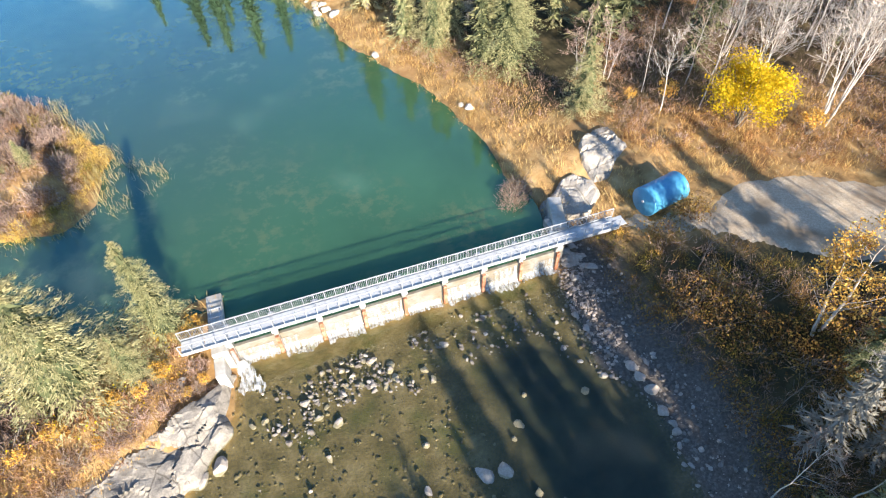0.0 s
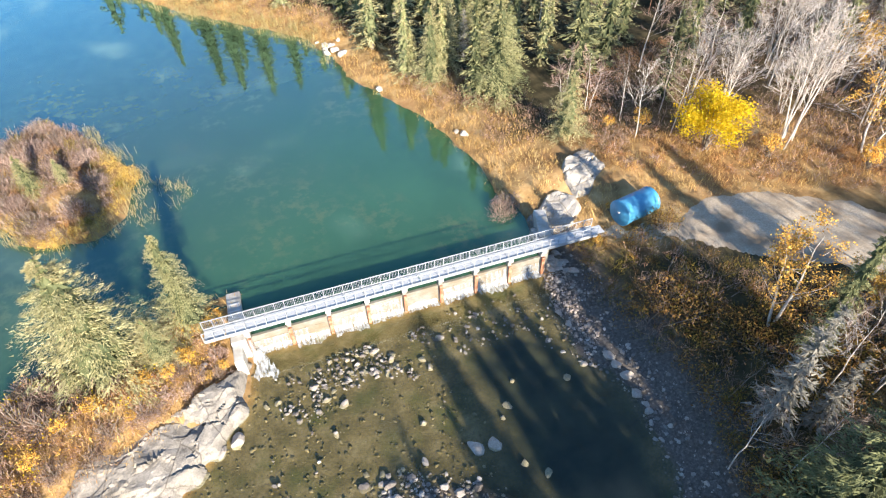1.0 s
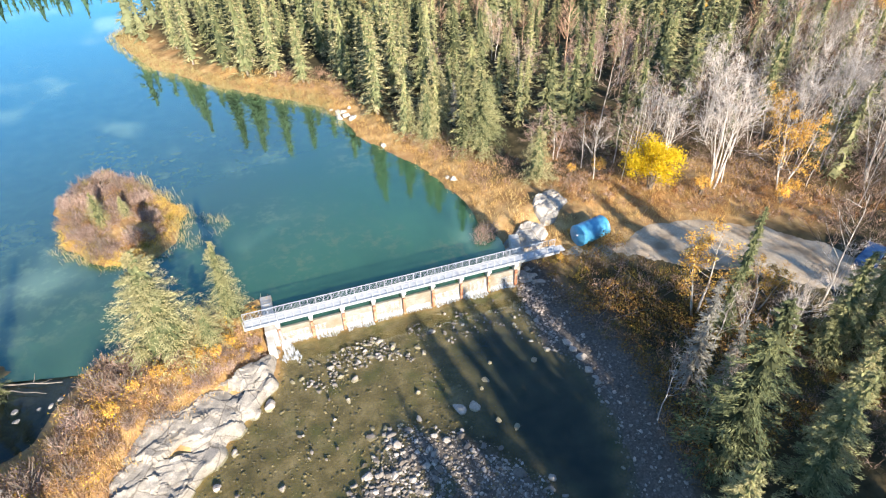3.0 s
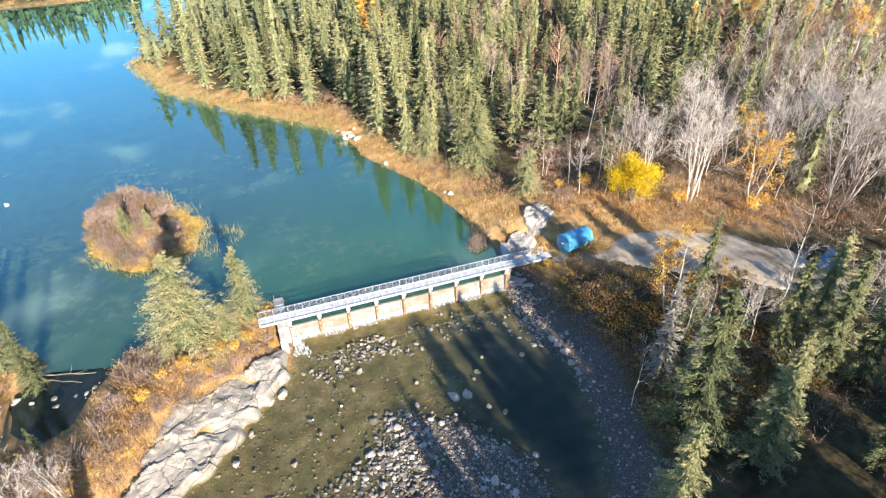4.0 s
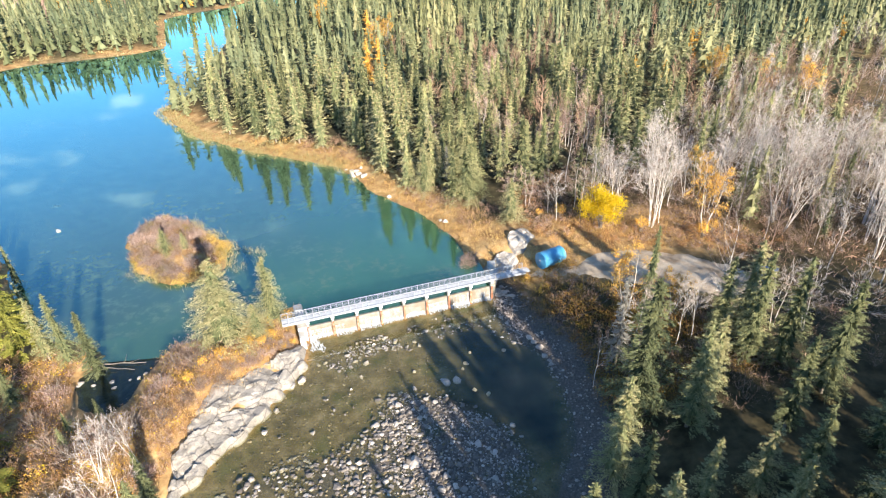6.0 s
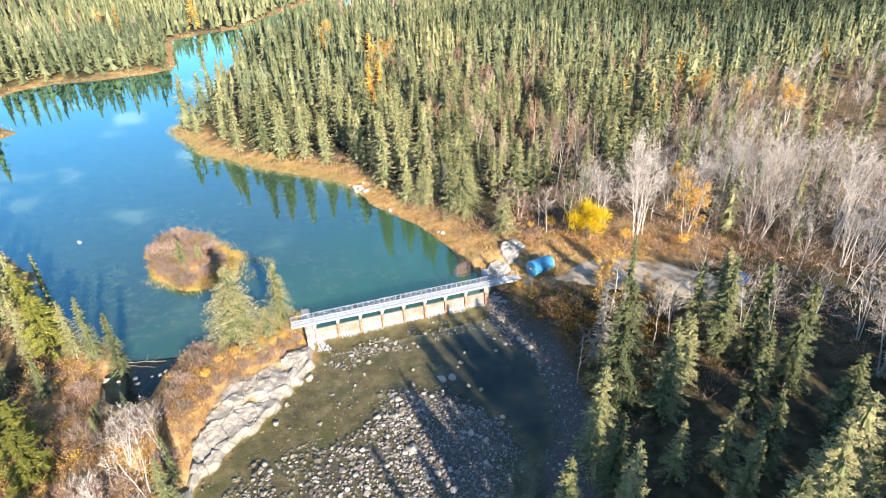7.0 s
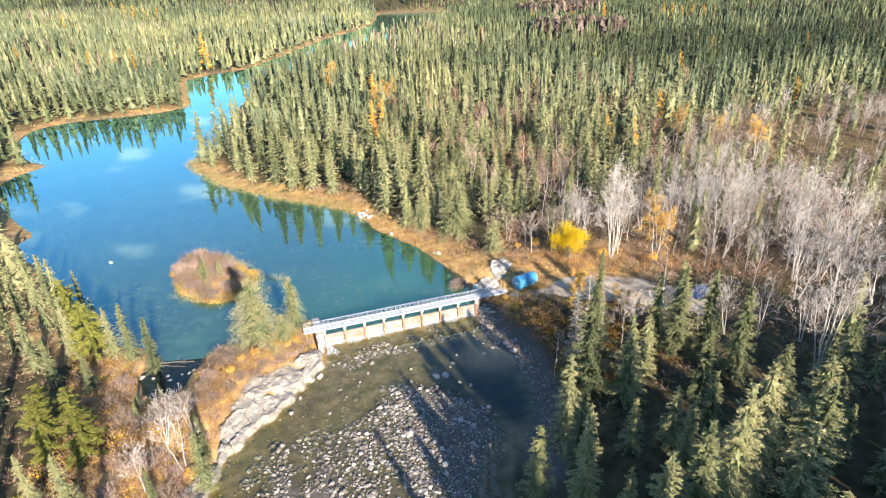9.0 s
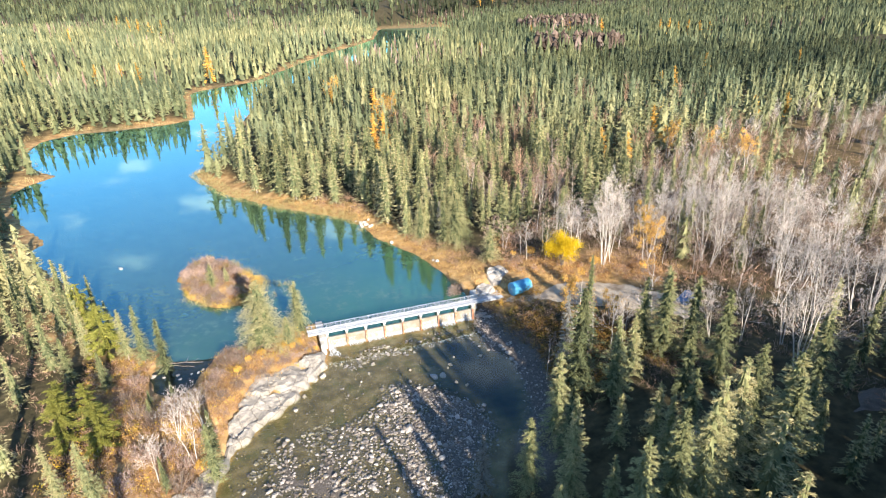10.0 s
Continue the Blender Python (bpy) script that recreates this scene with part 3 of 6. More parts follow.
def make_weir():
    weir = thing("weir", "concrete weir with stacked timber stop logs between rusty piers", "weir", kind="structure")
    bm = box(-0.6, 23.8, -3.2, 0.3, -0.9, -0.1)
    for v in bm.verts:                       # the apron dips into the bed
        if v.co.y < -3 and v.co.z > -0.5:
            v.co.z = -0.36
    part("sill", bm, M_ALGAE, weir)
    for k in range(NBAY + 1):
        x = BAY * k
        p = part("pier", box(x - 0.16, x + 0.16, -1.25, 0.25, -0.6, 2.35, 0.03), M_CONCRETE, weir)
        part("front_plate", box(x - 0.13, x + 0.13, -1.47, -1.27, -0.4, 1.85, 0.02), M_RUST, p, "rusty steel face plate")
        part("bracket", box(x - 0.2, x + 0.2, -1.5, 0.1, 2.36, 2.66, 0.03), M_WHITE, p, "white painted bearing block")
        if k < NBAY:
            for j in range(6):
                z = -0.1 + j * 0.305
                part("stop_log", box(x + 0.17, x + BAY - 0.17, -1.12 - 0.012 * (j % 2), -0.9, z, z + 0.297, 0.015), M_LOG, weir)
    # left abutment with its upstream wing
    part("abutment", box(-1.2, -0.18, -1.6, 3.3, -0.5, 2.15, 0.04), M_PALECONC, weir, "pale concrete abutment slab")
    part("abutment", box(-1.2, -0.55, -3.0, -1.61, -0.5, 1.75, 0.05), M_PALECONC, weir, "pale concrete abutment slab")
    for y in (0.6, 1.3, 2.0):
        part("gate_frame", box(-1.1, -0.3, y, y + 0.09, 2.15, 2.23, 0.01), M_STEEL, weir, "low grey steel frame")
    for x in (-1.0, -0.45):
        part("gate_frame", box(x, x + 0.08, 0.7, 2.0, 2.155, 2.225, 0.01), M_STEEL, weir, "low grey steel frame")
    part("abutment", box(23.38, 23.9, -0.95, 1.6, -0.5, 2.4, 0.05), M_CONCRETE, weir)
    bm = box(-0.5, 0.5, 0, 3.2, -1.4, 0.45, 0.06)
    part("wing_wall", bm, M_PALECONC, weir, "pale concrete wing wall", pose(24.1, 0.2, 2.2, 0, 0, -17))
    return weir


make_weir()


def make_walkway():
    walk_ob = thing("footbridge", "galvanised steel footbridge with grating deck and barred railings over the weir", "bridge")
    step = 0.72
    n = int(round((DECK_X1 - DECK_X0) / step))
    step = (DECK_X1 - DECK_X0) / n
    for y in (DECK_Y0 + 0.06, DECK_Y1 - 0.06):
        part("beam", box(DECK_X0, DECK_X1, y - 0.06, y + 0.06, DECK_Z - 0.19, DECK_Z - 0.05, 0.01), M_STEEL, walk_ob)
    bm = bmesh.new()
    bm_box(bm, 0.015, step * 2 - 0.015, DECK_Y0 + 0.125, DECK_Y1 - 0.125, -0.04, 0.0, 0.006)
    deck_me = bpy.data.meshes.new("deck_panel")
    bm.to_mesh(deck_me); bm.free(); deck_me.materials.append(M_GRATE)
    # one welded comb of bars on a bottom rail
    pts = [(0.03, 0.08), (step - 0.03, 0.08), (step - 0.03, 0.11)]
    for i in range(5, 0, -1):
        x = step * i / 6
        pts += [(x + 0.009, 0.11), (x + 0.009, RAIL - 0.05), (x - 0.009, RAIL - 0.05), (x - 0.009, 0.11)]
    pts.append((0.03, 0.11))
    bm = bmesh.new()
    front = bm.faces.new([bm.verts.new((x, -0.009, z)) for x, z in pts])
    ext = bmesh.ops.extrude_face_region(bm, geom=[front])["geom"]
    bmesh.ops.translate(bm, verts=[v for v in ext if isinstance(v, bmesh.types.BMVert)], vec=(0, 0.018, 0))
    bmesh.ops.recalc_face_normals(bm, faces=bm.faces)
    bars_me = bpy.data.meshes.new("railing_panel")
    bm.to_mesh(bars_me); bm.free(); bars_me.materials.append(M_STEEL)
    post_me = bpy.data.meshes.new("post")
    bm = box(-0.026, 0.026, -0.026, 0.026, -0.17, RAIL - 0.04, 0.005)
    bm.to_mesh(post_me); bm.free(); post_me.materials.append(M_STEEL)
    for i in range(0, n, 2):
        part("deck_panel", deck_me, None, walk_ob, m=pose(DECK_X0 + i * step, 0, DECK_Z))
    for y in (DECK_Y0 + 0.03, DECK_Y1 - 0.03):
        rail = part("top_rail", box(DECK_X0 - 0.02, DECK_X1 + 0.02, y - 0.03, y + 0.03, DECK_Z + RAIL - 0.05, DECK_Z + RAIL, 0.01), M_STEEL, walk_ob)
        if y < -1:
            part("mid_rail", box(DECK_X0, DECK_X1, y - 0.015, y + 0.015, DECK_Z + 0.4, DECK_Z + 0.43), M_STEEL, walk_ob)
        part("kick_plate", box(DECK_X0, DECK_X1, y - 0.012, y + 0.012, DECK_Z - 0.02, DECK_Z + 0.1), M_STEEL, walk_ob)
        for i in range(n + 1):
            part("post", post_me, None, walk_ob, m=pose(DECK_X0 + i * step, y, DECK_Z))
            if i < n and y > -1:
                part("railing_panel", bars_me, None, walk_ob, m=pose(DECK_X0 + i * step, y, DECK_Z))


make_walkway()


def make_tank():
    t = thing("storage_tank", "large blue plastic tank lying on its side in the grass", "tank", at=(32.3, 0.15, 0))
    z0 = float(height(32.3, 0.2)) - 0.1
    r, half = 1.15, 1.75
    bm = bmesh.new()
    rings = [(-half, 0.02), (-half, r - 0.06), (-half + 0.05, r), (-half + 0.16, r), (-half + 0.2, r - 0.035)]
    for i in range(8):
        a = -half + 0.25 + i * (2 * half - 0.5) / 8
        w = (2 * half - 0.5) / 8
        rings += [(a + 0.03, r - 0.03), (a + w - 0.03, r - 0.03)]
    rings += [(half - 0.2, r - 0.035), (half - 0.16, r), (half - 0.05, r), (half, r - 0.06), (half, 0.02)]
    n = 40
    prev = None
    for x, rr in rings:
        cur = [bm.verts.new((x, rr * math.cos(2 * math.pi * i / n), r + rr * math.sin(2 * math.pi * i / n))) for i in range(n)]
        if prev:
            for i in range(n):
                bm.faces.new((prev[i], prev[(i + 1) % n], cur[(i + 1) % n], cur[i]))
        prev = cur
    bmesh.ops.holes_fill(bm, edges=[e for e in bm.edges if e.is_boundary])
    bmesh.ops.recalc_face_normals(bm, faces=bm.faces)
    for f in bm.faces:
        f.smooth = len(f.verts) == 4
    body = part("body", bm, M_BLUE, t)
    bm = bmesh.new()
    bmesh.ops.create_cone(bm, cap_ends=True, segments=16, radius1=0.09, radius2=0.09, depth=0.1, matrix=pose(-half - 0.03, 0.05, r + 0.05, 0, 90, 0))
    part("outlet", bm, M_WHITE, body, "small white outlet fitting")
    t.location.z = z0 - 0.3
    t.rotation_euler = (0, 0, radians(11))


make_tank()


# ---- rock ----
def make_bedrock(name, poly, top, label, cell, seed, step=0.22, jump=0.5, mat=None, lift=0.3, rim=0.9):
    """An outcrop: tilted blocks with open cracks between them."""
    rnd = np.random.RandomState(seed)
    P = np.array(poly)
    lo, hi = P.min(0) - 1, P.max(0) + 1
    gx, gy = np.arange(lo[0], hi[0], step), np.arange(lo[1], hi[1], step)
    X, Y = np.meshgrid(gx, gy)
    d = sdf(poly, X, Y) + 0.5 * vnoise(X, Y, 1.4, seed)
    ns = int((hi - lo).prod() / cell ** 2)
    S = lo + rnd.rand(ns, 2) * (hi - lo)
    off, tilt = rnd.uniform(-jump, jump, ns) * 0.5, rnd.uniform(-0.2, 0.2, (ns, 2))
    wx, wy = X + 0.35 * vnoise(X, Y, 1.1, seed + 1), Y + 0.35 * vnoise(X, Y, 1.1, seed + 2)
    D = np.hypot((wx[..., None] - S[:, 0]) * 0.75 + (wy[..., None] - S[:, 1]) * 0.4, (wy[..., None] - S[:, 1]) * 1.2 - (wx[..., None] - S[:, 0]) * 0.5)
    o = np.argsort(D, -1)[..., :2]
    d1, d2 = np.take_along_axis(D, o[..., :1], -1)[..., 0], np.take_along_axis(D, o[..., 1:2], -1)[..., 0]
    k = o[..., 0]
    z = off[k] + tilt[k, 0] * (X - S[k, 0]) + tilt[k, 1] * (Y - S[k, 1])
    z -= 0.13 * np.clip(1 - (d2 - d1) / 0.08, 0, 1)
    nf = int((hi - lo).prod() / 0.8)           # broken facets within each block
    T = lo + rnd.rand(nf, 2) * (hi - lo)
    cells = {}
    for c, (tx, ty) in enumerate(T):
        cells.setdefault((int(tx // 2), int(ty // 2)), []).append(c)
    best, who = np.full(X.shape, 1e9), np.zeros(X.shape, int)
    for (cx, cy), members in cells.items():
        sx = slice(*np.searchsorted(gx, ((cx - 1) * 2, (cx + 2) * 2)))
        sy = slice(*np.searchsorted(gy, ((cy - 1) * 2, (cy + 2) * 2)))
        for c in members:
            dd = np.hypot((wx[sy, sx] - T[c, 0]) * 0.8 + (wy[sy, sx] - T[c, 1]) * 0.5, (wy[sy, sx] - T[c, 1]) * 1.2 - (wx[sy, sx] - T[c, 0]) * 0.6)
            nearer = dd < best[sy, sx]
            best[sy, sx] = np.where(nearer, dd, best[sy, sx]); who[sy, sx] = np.where(nearer, c, who[sy, sx])
    o2, t2 = rnd.uniform(-0.04, 0.04, nf), rnd.uniform(-0.15, 0.15, (nf, 2))
    z += o2[who] + t2[who, 0] * (X - T[who, 0]) + t2[who, 1] * (Y - T[who, 1])
    z += 0.04 * vnoise(X, Y, 0.35, seed + 4)
    Z = top(X, Y) + z
    lv = Z / 0.34 + 0.3 * vnoise(X, Y, 2.5, seed + 5)          # ledges along the slope
    fl = np.floor(lv)
    Z = Z + 0.34 * 0.4 * (fl + np.clip((lv - fl - 0.55) / 0.4, 0, 1) - lv + 0.2)
    Z = np.minimum(Z, height(X, Y) - 0.06 + lift * np.clip(-d / rim, 0, 1) + z * 0.6 + 3 * np.clip(1 - (sdf(RIVER, X, Y) - 0.2) / 3.5, 0, 1))
    Z -= np.clip(d + 0.12, 0, 3) * 2.2
    ok = d < 0.9
    idx = np.arange(X.size).reshape(X.shape)
    q = np.stack([idx[:-1, :-1], idx[:-1, 1:], idx[1:, 1:], idx[1:, :-1]], -1)
    keep = ok[:-1, :-1] & ok[:-1, 1:] & ok[1:, 1:] & ok[1:, :-1]
    q = q[keep]
    V = np.stack([X, Y, Z], -1).reshape(-1, 3)
    root = thing(name, label, "rock")
    owner = k.ravel()[q[:, 0]]
    for s in np.unique(owner):                # one mesh for each block between cracks
        used, inv = np.unique(q[owner == s], return_inverse=True)
        part("slab", mesh("slab", V[used], inv.reshape(-1, 4), mat or M_ROCK), None, root)


ROCKS = [(-0.6, -2.3), (-1.2, -4.7), (-2.0, -6.8), (-3.9, -9.0), (-7.0, -12.7), (-10.8, -15.7), (-13.4, -18.5), (-14.6, -21.3), (-16, -25.5), (-19.5, -25.5), (-17.2, -22),
         (-15, -20), (-14.1, -17), (-13.6, -13.6), (-12.4, -10.6), (-11.1, -8.7), (-8.6, -6.9), (-5.8, -5.3), (-3.7, -4.0), (-1.7, -2.9)]
make_bedrock("bedrock_outcrop", ROCKS, lambda x, y: np.maximum(height(x, y), 0.1) + 0.22 + 0.4 * np.clip(1 - sdf(RIVER, x, y) / 5, 0, 1), "pale cracked granite bedrock sloping to the river", 2.7, 3, step=0.13, jump=0.26)
for outline, seed in (([(29.0, 7.6), (31.3, 8.8), (33.2, 9.2), (33.1, 7.6), (32.5, 6.0), (30.3, 4.0), (28.9, 3.9), (28.5, 6)], 8),
                      ([(23.3, 3.4), (24.6, 4.6), (26.2, 5.1), (27.9, 5.5), (29.0, 4.4), (28.9, 3.0), (27.8, 1.7), (26.6, 1.6), (24.8, 1.8)], 12)):
    make_bedrock("bedrock_outcrop", outline, lambda x, y: height(x, y) + 0.42, "white granite outcrop beside the end of the footbridge", 2.2, seed, step=0.13, jump=0.2, mat=M_WHITEROCK, lift=0.4, rim=0.3)


def ico(sub):
    bm = bmesh.new()
    bmesh.ops.create_icosphere(bm, subdivisions=sub, radius=1)
    bm.verts.ensure_lookup_table()
    v = np.array([x.co[:] for x in bm.verts])
    f = np.array([[x.index for x in fc.verts] for fc in bm.faces])
    bm.free()
    return v, f


ICO = {s: ico(s) for s in (1, 2, 3)}


def stones(rnd, n, sub, x, y, z, size, flat=0.6):
    """Arrays of n rounded, faceted stones."""
    v0, f0 = ICO[sub]
    nv = len(v0)
    V = v0[None] * (1 + rnd.uniform(-0.2, 0.2, (n, nv, 1)) * (0.8 if sub < 3 else 0.3))
    lump = rnd.normal(size=(n, 5, 3))
    lump /= np.linalg.norm(lump, axis=-1, keepdims=True)
    for i in range(5):                      # chop flats
        dd = (V * lump[:, None, i]).sum(-1, keepdims=True)
        V = V - np.clip(dd - 0.58, 0, None) * lump[:, None, i]
    sc = np.stack([rnd.uniform(0.75, 1.35, n), rnd.uniform(0.7, 1.1, n), rnd.uniform(flat * 0.75, flat * 1.2, n)], -1) * np.asarray(size)[:, None]
    V = V * sc[:, None]
    a = rnd.uniform(0, 6.28, n)
    c, s = np.cos(a)[:, None], np.sin(a)[:, None]
    V = np.stack([V[..., 0] * c - V[..., 1] * s, V[..., 0] * s + V[..., 1] * c, V[..., 2]], -1)
    V += np.stack([x, y, z], -1)[:, None]
    F = f0[None] + (np.arange(n) * nv)[:, None, None]
    return V.reshape(-1, 3), F.reshape(-1, 3)


def joined(name, lots, mat, label, category, smooth=False):
    V, F, k = [], [], 0
    for v, f in lots:
        V.append(v); F.append(f + k); k += len(v)
    return tagged(new(name, mesh(name, np.concatenate(V), np.concatenate(F), mat, smooth)), label, category, kind="stuff")


def scatter(rnd, n, x0, x1, y0, y1, ok):
    x, y = rnd.uniform(x0, x1, n), rnd.uniform(y0, y1, n)
    k = ok(x, y)
    return x[k], y[k]


rs = np.random.RandomState(5)
bar_x, bar_y = scatter(rs, 10000, -16, 18, -40, -12, lambda x, y: (sdf(BAR, x, y) + 1.5 * vnoise(x, y, 3, 12) < 0.3) & (sdf(RIVER, x, y) < 0))
keep = (bar_x > 8) | (vnoise(bar_x, bar_y, 1.6, 14) > -0.25)
bar_x, bar_y = bar_x[keep], bar_y[keep]
bar_s = np.where(bar_x < 8 + 2 * vnoise(bar_x, bar_y, 3, 15), 0.07 + 0.24 * rs.rand(len(bar_x)) ** 2.2, 0.04 + 0.14 * rs.rand(len(bar_x)) ** 3)
fine_x, fine_y = scatter(rs, 5000, 5, 18, -34, -12, lambda x, y: (sdf(BAR, x, y) + 1.2 * vnoise(x, y, 2, 17) < 0) & (sdf(RIVER, x, y) < 0))
bar_x, bar_y = np.concatenate([bar_x, fine_x]), np.concatenate([bar_y, fine_y])
bar_s = np.concatenate([bar_s, 0.06 + 0.12 * rs.rand(len(fine_x)) ** 2])
lots = [stones(rs, len(bar_x), 1, bar_x, bar_y, height(bar_x, bar_y) + bar_s * 0.2, bar_s)]
big_x, big_y = scatter(rs, 900, -16, 17, -46, -12, lambda x, y: (sdf(BAR, x, y) < 0.8) & (sdf(RIVER, x, y) < 0))
big_s = 0.16 + 0.24 * rs.rand(len(big_x)) ** 2
lots.append(stones(rs, len(big_x), 2, big_x, big_y, height(big_x, big_y) + big_s * 0.25, big_s))
joined("gravel_bar_stones", lots, M_BARSTONE, "pale rounded stones of the dry gravel bar", "stones")
bx, by = scatter(rs, 6000, 18, 34, -36, 0, lambda x, y: (sdf(RIVER, x, y) > -0.6) & (sdf(RIVER, x, y) < 3.2 + 1.5 * vnoise(x, y, 3, 13)))
bs = 0.05 + 0.17 * rs.rand(len(bx)) ** 3
joined("bank_stones", [stones(rs, len(bx), 1, bx, by, height(bx, by) + bs * 0.2, bs)], M_STONE, "grey gravel and cobbles along the river bank", "stones")
px, py = scatter(rs, 2400, 22.6, 27.8, -11, -0.8, lambda x, y: (sdf(RIVER, x, y) > -0.3) & (sdf(RIVER, x, y) < 2.6 + vnoise(x, y, 1.5, 16)) & (y > -9 + 1.2 * (x - 24)))
ps = 0.05 + 0.14 * rs.rand(len(px)) ** 2
joined("rubble", [stones(rs, len(px), 1, px, py, height(px, py) + ps * 0.25, ps)], M_PINKSTONE, "pale broken rubble on the bank below the bridge end", "stones")
ux, uy = scatter(rs, 7500, -16, 25, -34, -3, lambda x, y: (sdf(RIVER, x, y) < -0.3) & (sdf(CHANNEL, x, y) > 0.5))
us = 0.04 + 0.15 * rs.rand(len(ux)) ** 3
joined("river_bed_stones", [stones(rs, len(ux), 1, ux, uy, height(ux, uy) + us * 0.15, us)], M_BEDSTONE, "brown algae-covered stones under shallow water", "stones")


ex, ey = scatter(rs, 900, 1, 13, -8.5, -3.2, lambda x, y: (np.abs(y + 5.4 + 0.12 * (7 - x)) < 1.7 + vnoise(x, y, 1.5, 80)) & (vnoise(x, y, 1.8, 81) > -0.2))
e2, f2 = scatter(rs, 260, 14, 23.5, -11, -2.6, lambda x, y: (sdf(RIVER, x, y) < -0.2) & (sdf(CHANNEL, x, y) > -0.5))
e3, f3 = scatter(rs, 260, -14, 12, -24, -9, lambda x, y: (sdf(RIVER, x, y) < -0.3) & (sdf(BAR, x, y) > 0) & (vnoise(x, y, 3, 82) > 0.15))
ex, ey = np.concatenate([ex[:270], e2[:120], e3[:150]]), np.concatenate([ey[:270], f2[:120], f3[:150]])
es = 0.06 + 0.15 * rs.rand(len(ex)) ** 2
joined("shallow_water_stones", [stones(rs, len(ex), 2, ex, ey, RIVER_Z - 0.04 + es * 0.1, es, 0.7)], M_BARSTONE, "pinkish-grey stones standing out of the shallow river", "stones")


def boulder(x, y, size, flat=0.65, mat=None, z=None, seed=0, group="boulders in the river", label="pale rounded granite boulder in the shallow river"):
    r = np.random.RandomState(seed)
    v, f = stones(r, 1, 3 if size > 0.5 else 2, np.zeros(1), np.zeros(1), np.zeros(1), np.array([size]), flat)
    ob = new("boulder", mesh("boulder", v, f, mat or M_STONE, False))
    ob.location = (x, y, (float(height(x, y)) if z is None else z) + size * flat * 0.45)
    tagged(ob, label, "boulder", group)




# ---- plants ----
def quads_mesh(name, Q, mat):
    return mesh(name, Q.reshape(-1, 3), np.arange(len(Q) * 4).reshape(-1, 4), mat)


def tube(points, radii, sides=5):
    """A tapered tube along points."""
    points = [Vector(p) for p in points]
    V, F = [], []
    for i, (p, r) in enumerate(zip(points, radii)):
        d = (points[min(i + 1, len(points) - 1)] - points[max(i - 1, 0)]).normalized()
        a = d.orthogonal().normalized()
        b = d.cross(a)
        for k in range(sides):
            t = 2 * math.pi * k / sides
            V.append(p + (a * math.cos(t) + b * math.sin(t)) * r)
        if i:
            for k in range(sides):
                k2 = (k + 1) % sides
                F.append(((i - 1) * sides + k, (i - 1) * sides + k2, i * sides + k2, i * sides + k))
    return np.array([v[:] for v in V]), np.array(F)


def skirts(seed, R, tiers, points, shape=0.85, base=0.04, ragged=0.35, tall=2.1):
    """Unit-high stack of jagged, overlapping skirts, as triangles with their own corners; returns (., 3, 3)."""
    rnd = np.random.RandomState(seed)
    out = []
    for i in range(tiers):
        u = base + (1 - base) * (i / tiers) ** 0.95
        top = min(1.0, u + tall / tiers * (1 - base))
        r = R * (1 - u) ** shape + 0.01
        a = (np.arange(points) + rnd.uniform(-0.35, 0.35, points)) * 2 * math.pi / points + rnd.rand() * 6
        rr = r * (1 + ragged * rnd.uniform(-1, 0.6, points)) * (1 - 0.28 * (np.arange(points) % 2))
        zz = u + rnd.uniform(-0.35, 0.35, points) / tiers + 0.25 / tiers * (np.arange(points) % 2)
        rim = np.stack([np.cos(a) * rr, np.sin(a) * rr, zz], -1)
        ap = np.array([rnd.normal(0, 0.004), rnd.normal(0, 0.004), top])
        out.append(np.stack([np.tile(ap, (points, 1)), rim, np.roll(rim, -1, 0)], 1))
    return np.concatenate(out)


def tufts(seed, R, whorls, per, each, shape=0.75, base=0.04, size=0.028):
    """Unit-high crown of small pointed needle sprays clustered along branches; triangles (., 3, 3)."""
    rnd = np.random.RandomState(seed)
    u = np.repeat(np.linspace(base, 0.97, whorls) ** 0.93, per)
    u = np.clip(u + rnd.uniform(-1.3, 1.3, len(u)) / whorls, base, 0.985)
    a = rnd.uniform(0, 2 * math.pi, len(u))
    lop = 1 + 0.14 * np.cos(a * 2 + rnd.rand() * 6) + 0.1 * np.sin(a * 3 + u * 9)
    L = (R * (1 - u) ** shape + 0.012) * rnd.uniform(0.62, 1.15, len(u)) * lop
    rise = 0.4 * u - 0.22 + rnd.uniform(-0.1, 0.1, len(u))
    u, a, L, rise = (np.repeat(v, each) for v in (u, a, L, rise))
    n = len(u)
    s = rnd.uniform(0.25, 1.0, n) ** 0.8
    out = np.stack([np.cos(a), np.sin(a), rise], -1)
    side = np.stack([-np.sin(a), np.cos(a), 0 * a], -1)
    p = out * (L * s)[:, None] + side * (rnd.normal(0, 0.12, n) * L * (1.15 - 0.7 * s))[:, None]
    p[:, 2] += u - 0.12 * L * s * s + rnd.normal(0, 0.05, n) * L
    ax = out + side * rnd.normal(0, 0.55, (n, 1)) + rnd.normal(0, 0.22, (n, 3)) - np.array([0, 0, 0.15])
    ax /= np.linalg.norm(ax, axis=-1, keepdims=True)
    nrm = out * 0.7 + np.array([0, 0, 0.75]) + rnd.normal(0, 0.42, (n, 3))
    cr = np.cross(ax, nrm)
    cr /= np.linalg.norm(cr, axis=-1, keepdims=True) + 1e-9
    h = (size * rnd.uniform(0.6, 1.4, n) * (0.55 + 0.45 * (1 - u)))[:, None]
    w = cr * h * rnd.uniform(0.16, 0.34, (n, 1))
    return np.stack([p - ax * h * 0.6 - w, p - ax * h * 0.6 + w, p + ax * h * 1.6], 1)


